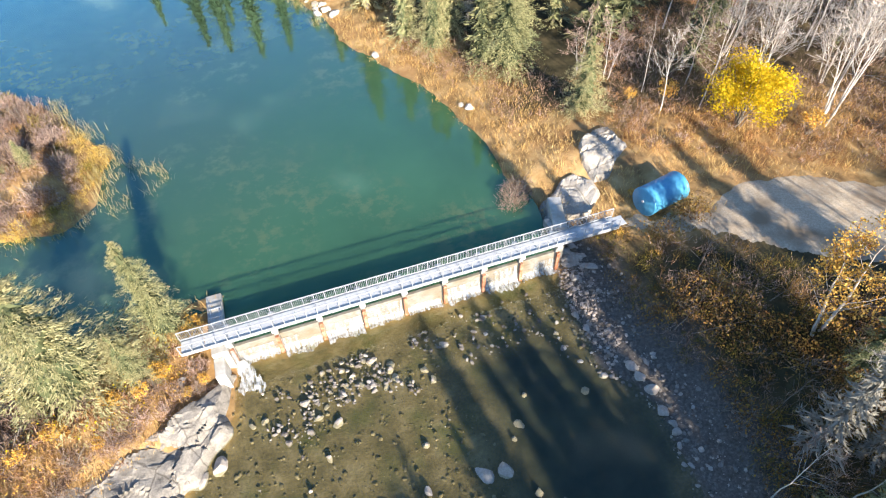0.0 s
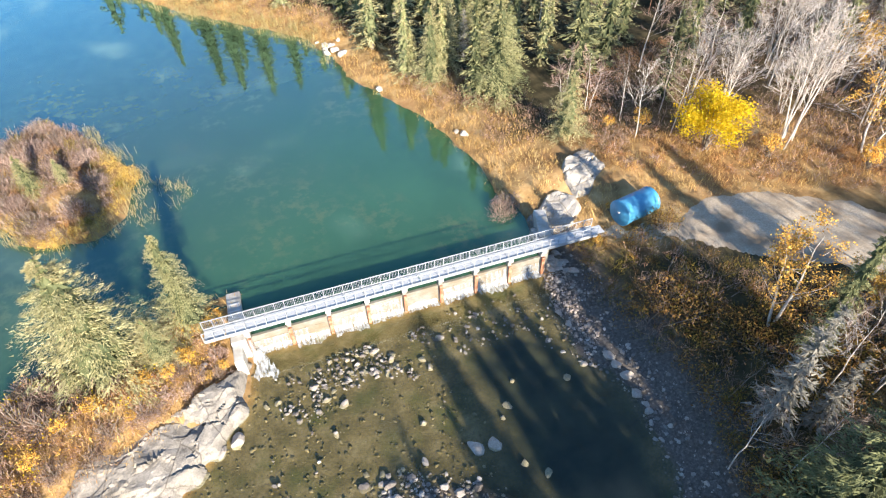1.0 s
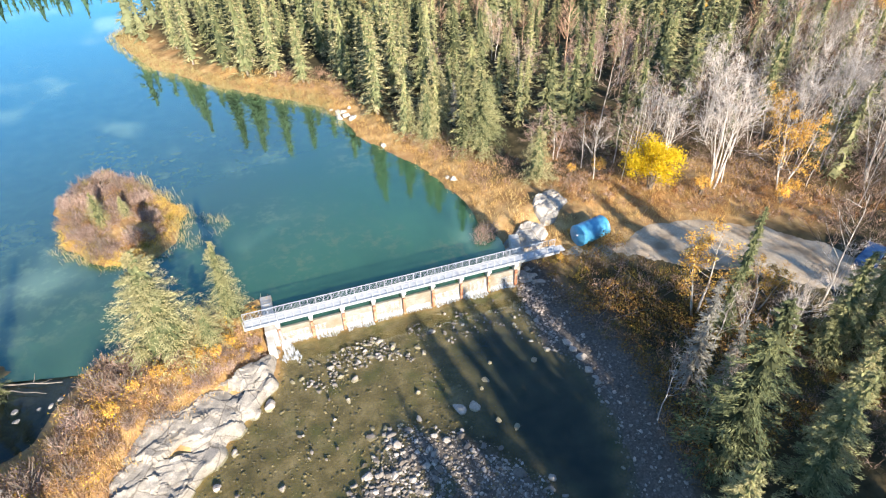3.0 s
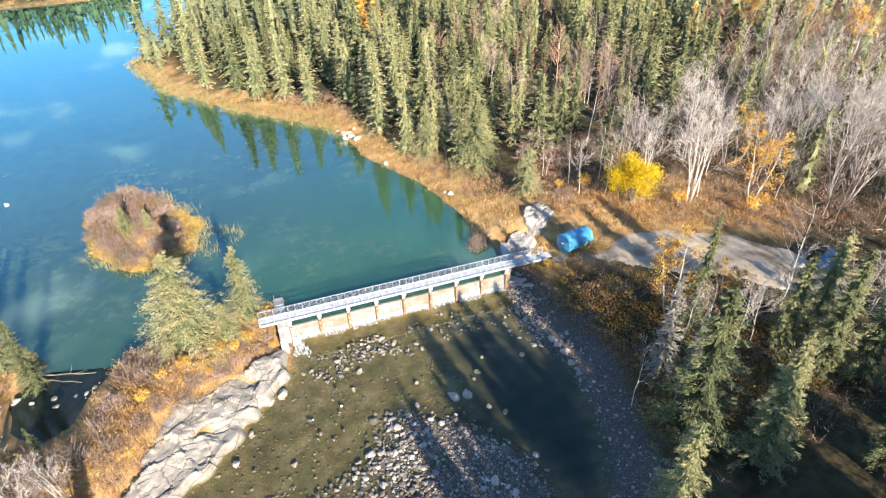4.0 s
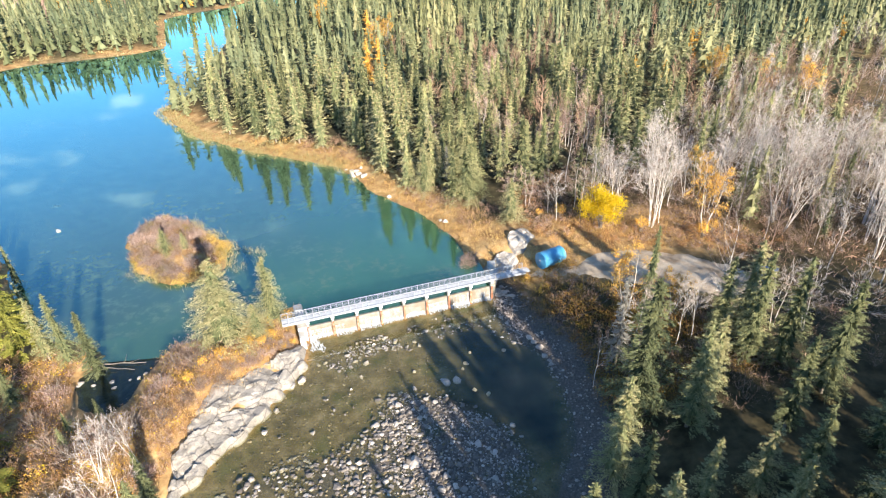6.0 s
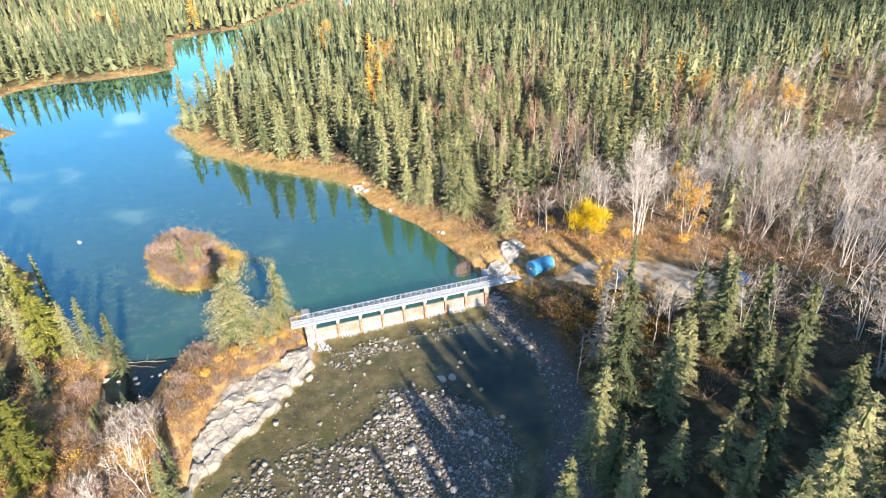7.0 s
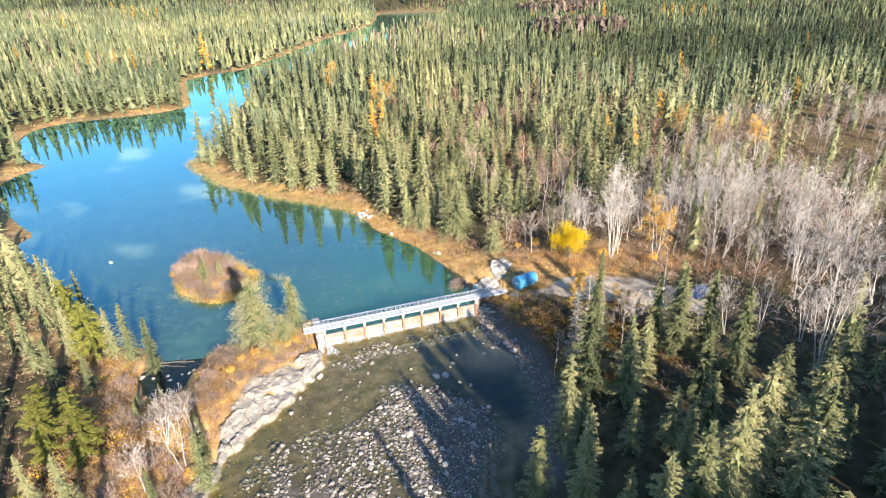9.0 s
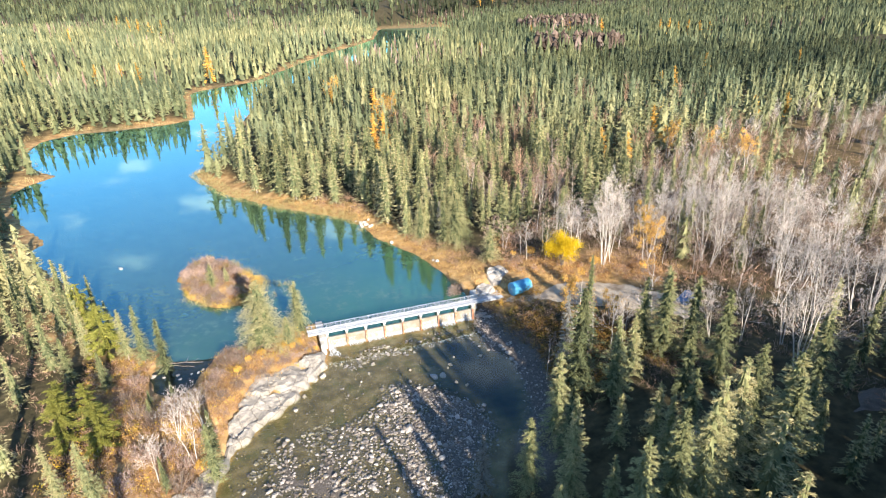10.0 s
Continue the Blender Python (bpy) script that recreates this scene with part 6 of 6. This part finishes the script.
# russet bracken along the edge of the leafless trees
sx, sy = scatter(rb, 9000, 33, 66, -8, 26, lambda x, y: (np.abs(sdf(BARE, x, y) - 0.8) < 3.2 + 1.5 * vnoise(x, y, 5, 53)) & (sdf(LOT, x, y) > 0.8) & (sdf(LAKE, x, y) > 5))
for k, mat in ((slice(0, 500), M_RUSSET), (slice(500, 640), M_PINKTWIG)):
    stuff_quads("bracken", dome_bush(rb, sx[k], sy[k], height(sx[k], sy[k]), rb.uniform(0.4, 1.3, len(sx[k])), 50), mat, "russet bracken and brush at the edge of the clearing", "undergrowth")
# brown thicket under the leafless trees
sx, sy = scatter(rb, 9000, 34, 110, -30, 48, lambda x, y: (bare_zone(x, y) > 0) & (sdf(LOT, x, y) > 2))
for k, mat in ((slice(0, 260), M_PINKTWIG), (slice(260, 900), M_TWIG)):
    stuff_quads("undergrowth", dome_bush(rb, sx[k], sy[k], height(sx[k], sy[k]), rb.uniform(1.0, 3.4, len(sx[k])), 60), mat, "leafless pinkish-brown thicket under the aspens", "undergrowth")
# dull gold and brown bushes on the shaded bank below the tank
sx, sy = scatter(rb, 6000, 25, 44, -26, 1, lambda x, y: (sdf(RIVER, x, y) > 3.2) & (sdf(LOT, x, y) > 0.8) & (np.hypot(x - 32, y) > 2.6) & (y < 0.4 - 0.15 * (x - 26)))
for k, mat, label, n in ((slice(0, 230), M_OLIVELEAF, "dull gold bushes on the shaded bank", 60), (slice(230, 430), M_BROWNLEAF, "brown bushes on the shaded bank", 60), (slice(430, 640), M_TWIG, "leafless grey bushes on the shaded bank", 60)):
    stuff_quads("bank_brush", dome_bush(rb, sx[k], sy[k], height(sx[k], sy[k]), rb.uniform(0.5, 1.9, len(sx[k])), n), mat, label, "undergrowth")
# autumn leaves low on the shaded bank
lx, ly = scatter(rb, 3000, 25, 40, -26, -1, lambda x, y: (sdf(RIVER, x, y) > 3.5) & (sdf(LOT, x, y) > 0.5) & (vnoise(x, y, 3, 46) > 0.05))
lz = height(lx, ly)
c = np.repeat(np.stack([lx, ly, lz + 0.5], -1), 14, 0)
c = c + rb.normal(0, 0.4, c.shape)
stuff_quads("low_leaves", leaf_quads(rb, c[: 14 * 900], 0.09), M_BROWNLEAF, "brown and dull gold leaves on low bushes of the bank", "undergrowth")


# grass
gx, gy = scatter(rb, 34000, -30, 62, -24, 66, lambda x, y: (np.maximum(sdf(LAKE, x, y), -sdf(ISLAND, x, y)) > 0.15) & (sdf(LOT, x, y) > 0.2) & (
    ((sdf(LAKE, x, y) < 6.5) & (y > 1) & (x > -15)) | ((np.abs(y - 4 + (x - 38) * 0.12) < 5.5) & (x > 24) & (y > -2 - 0.1 * x)) |
    ((x < 0) & (y < 2) & (sdf(RIVER, x, y) > 3.0) & (sdf(RIVER, x, y) < 12)) | (sdf(ISLAND, x, y) < 0)) & (vnoise(x, y, 2.2, 50) > -0.45))
gx, gy = gx[:9500], gy[:9500]
stuff_quads("dry_grass", blades(rb, gx, gy, height(gx, gy), rb.uniform(0.25, 0.75, len(gx)), 0.8, 0.018, 9, 0.35), M_GRASS, "tufts of golden dry grass along the shore", "grass")
rx, ry = scatter(rb, 9000, -26, 22, 6, 112, lambda x, y: (np.abs(sdf(LAKE, x, y) - 0.6) < 1.9) & (y > 36) & (x > -25) & (x < 14))
ix, iy = scatter(rb, 4000, -24, -3, 12, 38, lambda x, y: ((np.abs(sdf(ISLAND, x, y)) < 1.1) | ((np.hypot(x + 6.5, y - 17.5) < 3) & (vnoise(x, y, 1.5, 52) > -0.1))) & ((x > -14) | (y < 19)))
rx, ry = np.concatenate([rx[:1500], ix[:130]]), np.concatenate([ry[:1500], iy[:130]])
rz = np.maximum(height(rx, ry), LAKE_Z - 0.3)
stuff_quads("reeds", blades(rb, rx, ry, rz, rb.uniform(0.7, 1.5, len(rx)), 0.35, 0.02, 12, 0.35), M_REED, "straw-yellow reeds at the water's edge", "reeds")
fx, fy = scatter(rb, 9000, -90, 150, 95, 600, lambda x, y: (sdf(LAKE, x, y) > 0) & (sdf(LAKE, x, y) < 5) & (x < 0.3 * y - 40))
stuff_quads("far_reeds", blades(rb, fx[:2400], fy[:2400], height(fx[:2400], fy[:2400]), rb.uniform(0.6, 1.3, len(fx[:2400])), 0.5, 0.07, 6, 1.2), M_REED, "straw-coloured grass strip on the far shore", "grass")


# ---- gravel lot ----
def make_lot(outline, label, mat=None):
    step = 0.5
    P = np.array(outline)
    X, Y = np.meshgrid(np.arange(P[:, 0].min() - 1, P[:, 0].max() + 1, step), np.arange(P[:, 1].min() - 1, P[:, 1].max() + 1, step))
    d = sdf(outline, X, Y) + 0.9 * vnoise(X, Y, 3.5, 60) + 0.5 * vnoise(X, Y, 1.1, 62)
    Z = height(X, Y) + 0.05 + 0.02 * vnoise(X, Y, 1.2, 61) - np.clip(d + 0.6, 0, 2) * 0.25
    idx = np.arange(X.size).reshape(X.shape)
    q = np.stack([idx[:-1, :-1], idx[:-1, 1:], idx[1:, 1:], idx[1:, :-1]], -1)
    ok = d < 0.6
    q = q[ok[:-1, :-1] & ok[:-1, 1:] & ok[1:, 1:] & ok[1:, :-1]]
    used, inv = np.unique(q, return_inverse=True)
    V = np.stack([X, Y, Z], -1).reshape(-1, 3)[used]
    tagged(new("road", mesh("road", V, inv.reshape(-1, 4), mat or M_LOT, True)), label, "road", kind="structure")


make_lot(LOT, "pale trodden gravel turning place")
make_lot([(54.5, -41.3), (58, -38.8), (70, -38.5), (70, -41.5), (58, -42)], "gravel track between the trees, toned dark for shade", M_TRACK)
make_lot([(27.8, -0.9), (28.0, 0.5), (29.6, 0.9), (31.2, -1.2), (34.6, -2.6), (34.4, -4.2), (30.6, -2.4), (29.4, -0.8)], "trodden footpath from the bridge to the gravel")

# ---- boulders ----
for i, (x, y, s) in enumerate([(8.3, -4.1, .49), (7.8, -3.9, .36), (6.8, -4.8, .4), (6.2, -4.1, .36), (9.3, -5.2, .36), (3.6, -5.6, .44), (5.3, -7.6, .4), (11.4, -5.9, .36), (11.7, -6.8, .4)]
                              + [(8.7, -6.2, .31), (7.9, -5.9, .36), (5.9, -5.7, .31), (4.8, -6.3, .27), (3.8, -6.4, .36), (4.3, -9.6, .36), (5, -3.9, .36), (12.5, -13.6, .8), (13.8, -13.8, .71)]
                              + [(15.7, -11.4, .36), (9.9, -10.7, .36), (13.2, -4.6, .36), (16.6, -3.4, .31), (22.6, -5.6, .4), (24.2, -13.8, .58), (24.3, -12.4, .62), (24.1, -11.3, .53)]
                              + [(24, -10.6, .62), (22.1, -10.4, .36), (20.6, -10.8, .4), (-1.9, -7.9, .75), (-2.9, -8.4, .55), (-3.8, -8.3, .6), (15, -12.2, .31), (.2, -6, .36), (1, -5.9, .36)]
                              + [(24.2, -15.2, .36), (23.9, -16, .31), (20.7, -6.4, .27), (16.9, -9.7, .27), (22.8, -6.8, .36), (9.4, -4.8, .36), (9.5, -5.8, .31), (7.2, -5.6, .36), (6.3, -5.3, .31)]
                              + [(24.4, -14.7, .31), (4.2, -6.9, .31), (7, -3.9, .31), (6.9, -15.1, .55), (6.4, -22.4, .65), (8.4, -17.5, .45), (15.1, -15.5, .4), (16.2, -16.6, .4), (-1.8, -15.6, .45)]
                              + [(9.2, -13.4, .4), (-4.9, -11.4, .5), (-6.2, -13.9, .55)]):
    boulder(x, y, s * 0.8, seed=200 + i)
for i in range(26):
    a, d = rb.uniform(0, 6.28), rb.uniform(0.2, 1.8)
    boulder(24.4 + d * math.cos(a), -1.2 + 1.4 * d * math.sin(a) * 0.8, rb.uniform(0.25, 0.5), seed=300 + i, group="riprap at the bridge end", label="grey angular riprap block beside the weir")
for i in range(12):
    boulder(14.3 + rb.normal(0, 0.9), 40.6 + rb.normal(0, 1.3), rb.uniform(0.3, 0.6), seed=340 + i, group="pale rocks on the lake shore", label="pale rock on the lake shore", mat=M_PALESTONE)
for i, (x, y, s) in enumerate(((23.4, 17, .5), (23, 17.8, .35), (17.8, 29.3, .4), (24, 1.9, .5), (23.4, 2.4, .45), (23.2, 3.2, .4), (24.6, 2.6, .5), (-3.3, -2.2, 0.4))):
    boulder(x, y, s, seed=360 + i, group="pale rocks on the lake shore", label="pale rock on the lake shore", mat=M_PALESTONE)
boulder(-33.3, 37.2, 0.55, z=LAKE_Z - 0.25, seed=371, group="rocks in the lake", label="pale rock just breaking the lake surface", mat=M_PALESTONE)
for i in range(9):
    boulder(rb.uniform(-24, -17), rb.uniform(-4, -1.2), rb.uniform(0.15, 0.32), z=LAKE_Z - 0.24, seed=380 + i, group="rocks in the lake", label="grey rock in the narrow lake outlet", mat=M_STONE)

for i in range(34):
    boulder(rb.uniform(-27, -9), rb.uniform(3, 16), rb.uniform(0.3, 0.8), flat=0.4, z=LAKE_Z - rb.uniform(0.4, 0.6), seed=420 + i, group="submerged rocks", label="pale rock lying under the lake surface", mat=M_PALESTONE)

# ---- foam below the weir ----
def make_foam():
    """Broken white water under each bay and a strong jet beside the abutment."""
    rnd = np.random.RandomState(9)
    V, F, n = [], [], 0
    runs = [(BAY * b + 0.17, BAY * (b + 1) - 0.17, -1.13, rnd.uniform(0.55, 1.2), 0.3) for b in range(NBAY)] + [(-0.8, 2.6, -1.5, 2.5, 0.35)]
    for x0, x1, y0, reach, rise in runs:
        gx, gy = np.arange(x0, x1, 0.05), np.arange(0, reach * 1.25, 0.05)
        X, D = np.meshgrid(gx, gy)
        t = D / reach
        jet = reach > 2
        mid = 0.15 + 0.75 * t if jet else 0.5 * (x0 + x1)
        half = 0.3 + 1.15 * t if jet else 0.5 * (x1 - x0)
        side = np.clip(1.25 - np.abs(X - mid) / half, 0, 1) if jet else 1.0
        body = 1.05 - t + 0.2 * vnoise(X, D * 0.5, 0.2, 70) + 0.4 * vnoise(X, D * 0.7, 0.7, 71)
        ok = (body * side > 0.24) & (sdf(RIVER, X, y0 - D) < 1.2)
        Z = 0.03 + rise * (0.9 + 0.6 * vnoise(X, D * 0, 0.35, 74)) * np.clip(1 - t * (1.6 if jet else 2.6), 0, 1) ** 1.5 + 0.05 * vnoise(X, D * 0.5, 0.16, 72) + 0.03 * vnoise(X, D, 0.07, 73)
        Z += 0.25 * np.clip(1 - t, 0, 1) * jet
        idx = n + np.arange(X.size).reshape(X.shape)
        q = np.stack([idx[:-1, :-1], idx[1:, :-1], idx[1:, 1:], idx[:-1, 1:]], -1)
        F.append(q[ok[:-1, :-1] & ok[1:, :-1] & ok[1:, 1:] & ok[:-1, 1:]])
        V.append(np.stack([X, y0 - D, Z], -1).reshape(-1, 3)); n += X.size
    V, F = np.concatenate(V), np.concatenate(F)
    used, inv = np.unique(F, return_inverse=True)
    tagged(new("white_water", mesh("white_water", V[used], inv.reshape(-1, 4), M_FOAM, True)), "white foaming water at the foot of the weir", "water", kind="stuff")
    # thin falling sheets over the stop logs and the stream beside the abutment
    V, F, n = [], [], 0
    for x0, x1, y0, z0, out, drop in [(BAY * b + 0.2 + BAY * a, BAY * b + BAY * c - 0.2, -1.145, 1.15 + 0.4 * (b in (3, 6)), 0.3, d) for b, a, c, d in
                                      ((0, 0.0, 1.0, 1.0), (1, 0.0, 0.55, 1.0), (2, 0.2, 1.0, 0.9), (3, 0.0, 1.0, 1.0), (5, 0.0, 1.0, 1.0), (6, 0.0, 1.0, 1.0), (7, 0.3, 1.0, 1.0))] + [(-0.12, 0.3, -1.5, 1.9, 0.9, 1.0)]:
        gx, gu = np.arange(x0, x1, 0.06), np.linspace(0, 1, 14)
        X, U = np.meshgrid(gx, gu)
        Z = z0 - (z0 - 0.05) * U * drop
        Y = y0 - 0.02 - out * U ** 0.6 * (0.75 + 0.3 * vnoise(X, U, 0.3, 75))
        idx = n + np.arange(X.size).reshape(X.shape)
        F.append(np.stack([idx[:-1, :-1], idx[1:, :-1], idx[1:, 1:], idx[:-1, 1:]], -1).reshape(-1, 4))
        V.append(np.stack([X + 0.02 * vnoise(X, U, 0.2, 76), Y, Z], -1).reshape(-1, 3)); n += X.size
    tagged(new("falling_water", mesh("falling_water", np.concatenate(V), np.concatenate(F), M_VEIL, True)), "thin white water falling over the stop logs", "water", kind="stuff")


make_foam()


# ---- log across the outlet, fallen branches ----
def fallen(name, a, b, r, label, seed, mat=None, twigs=6):
    rnd = np.random.RandomState(seed)
    a, b = Vector(a), Vector(b)
    pts = [a.lerp(b, t) + Vector(rnd.normal(0, 0.06, 3)) for t in np.linspace(0, 1, 7)]
    v, f = tube(pts, np.linspace(r, r * 0.35, 7), 7)
    root = tagged(new(name, mesh("log", v, f, mat or M_BIRCH, True)), label, "log")
    V, F, k = [], [], 0
    for i in range(twigs):
        p = a.lerp(b, rnd.uniform(0.3, 0.95))
        d = (b - a).normalized() * 0.6 + Vector(rnd.normal(0, 0.6, 3))
        d.z = abs(d.z)
        v, f = tube([p, p + d * 0.5, p + d * 1.1 + Vector(rnd.normal(0, 0.15, 3))], [r * 0.3, r * 0.2, 0.008], 4)
        V.append(v); F.append(f + k); k += len(v)
    if V:
        part("branches", mesh("branches", np.concatenate(V), np.concatenate(F), mat or M_BIRCH), None, root)


fallen("fallen_log", (-24.3, 0.9, 1.92), (-17.4, -1.1, 1.9), 0.1, "grey log lying across the narrow lake outlet", 1, M_BARK, twigs=3)
fallen("fallen_log", (-23.4, 0.2, 1.88), (-18.4, -1.9, 1.86), 0.08, "grey log lying across the narrow lake outlet", 2, M_BARK, twigs=2)
for i, (x, y, a, L) in enumerate(((27.6, -9.5, 20, 3), (28.4, -10.2, -15, 3.4), (30.5, -9.2, 50, 2.6), (26.5, -14.5, -40, 3), (29, -16.5, 10, 3.5), (32, -13.5, -60, 3), (31, -6.5, 35, 2.6),
                                  (33.5, -10.5, 5, 3), (27.5, -18.8, -70, 3.5), (30.5, -20.5, 30, 4))):
    z = zat(x, y)
    x2, y2 = x + L * math.cos(radians(a)), y + L * math.sin(radians(a))
    fallen("dead_branch", (x, y, z + 0.1), (x2, y2, zat(x2, y2) + 0.4), 0.04, "grey dead branch lying on the shaded bank", 20 + i, M_BARK, twigs=12)


# ---- parked car ----
def make_car():
    car = thing("car", "small blue car parked at the edge of the gravel", "car")
    z = zat(54.4, -13.6) + 0.05
    prof = [(-2.05, 0.35), (-2.1, 0.75), (-1.95, 0.92), (-1.35, 0.98), (-0.7, 1.42), (0.75, 1.45), (1.45, 1.0), (2.0, 0.9), (2.1, 0.7), (2.08, 0.35)]
    bm = bmesh.new()
    rows = []
    for y, k in ((-0.82, 0.93), (-0.86, 1.0), (0.86, 1.0), (0.82, 0.93)):
        rows.append([bm.verts.new((x * (1 if k == 1 else 0.99), y * (0.8 if zz > 1.2 else 1), zz)) for x, zz in prof])
    for a, b in zip(rows, rows[1:]):
        for i in range(len(prof) - 1):
            bm.faces.new((a[i], a[i + 1], b[i + 1], b[i]))
    bm.faces.new(rows[0][::-1]); bm.faces.new(rows[-1])
    bmesh.ops.recalc_face_normals(bm, faces=bm.faces)
    body = part("body", bm, M_CARBLUE, car)
    part("windscreen", box(-1.28, -0.78, -0.62, 0.62, -0.012, 0.012, 0.004), M_GLASS, body, "dark glass", pose(0, 0, 1.225, 0, 0, 0) @ Matrix.Rotation(radians(-34), 4, "Y"))
    for s in (-1, 1):
        part("side_window", box(-0.75, 0.9, 0.74 * s - 0.012, 0.74 * s + 0.012, 1.03, 1.33, 0.004), M_GLASS, body, "dark glass")
        for x in (-1.3, 1.3):
            bm = bmesh.new()
            bmesh.ops.create_cone(bm, cap_ends=True, segments=20, radius1=0.32, radius2=0.32, depth=0.2, matrix=pose(x, 0.8 * s, 0.32, 90, 0, 0))
            w = part("wheel", bm, M_DARK, car)
            bm = bmesh.new()
            bmesh.ops.create_cone(bm, cap_ends=True, segments=16, radius1=0.19, radius2=0.17, depth=0.03, matrix=pose(x, 0.91 * s, 0.32, 90, 0, 0))
            part("rim", bm, M_STEEL, w)
    car.matrix_basis = pose(54.4, -13.6, z, 0, 0, 25)


make_car()
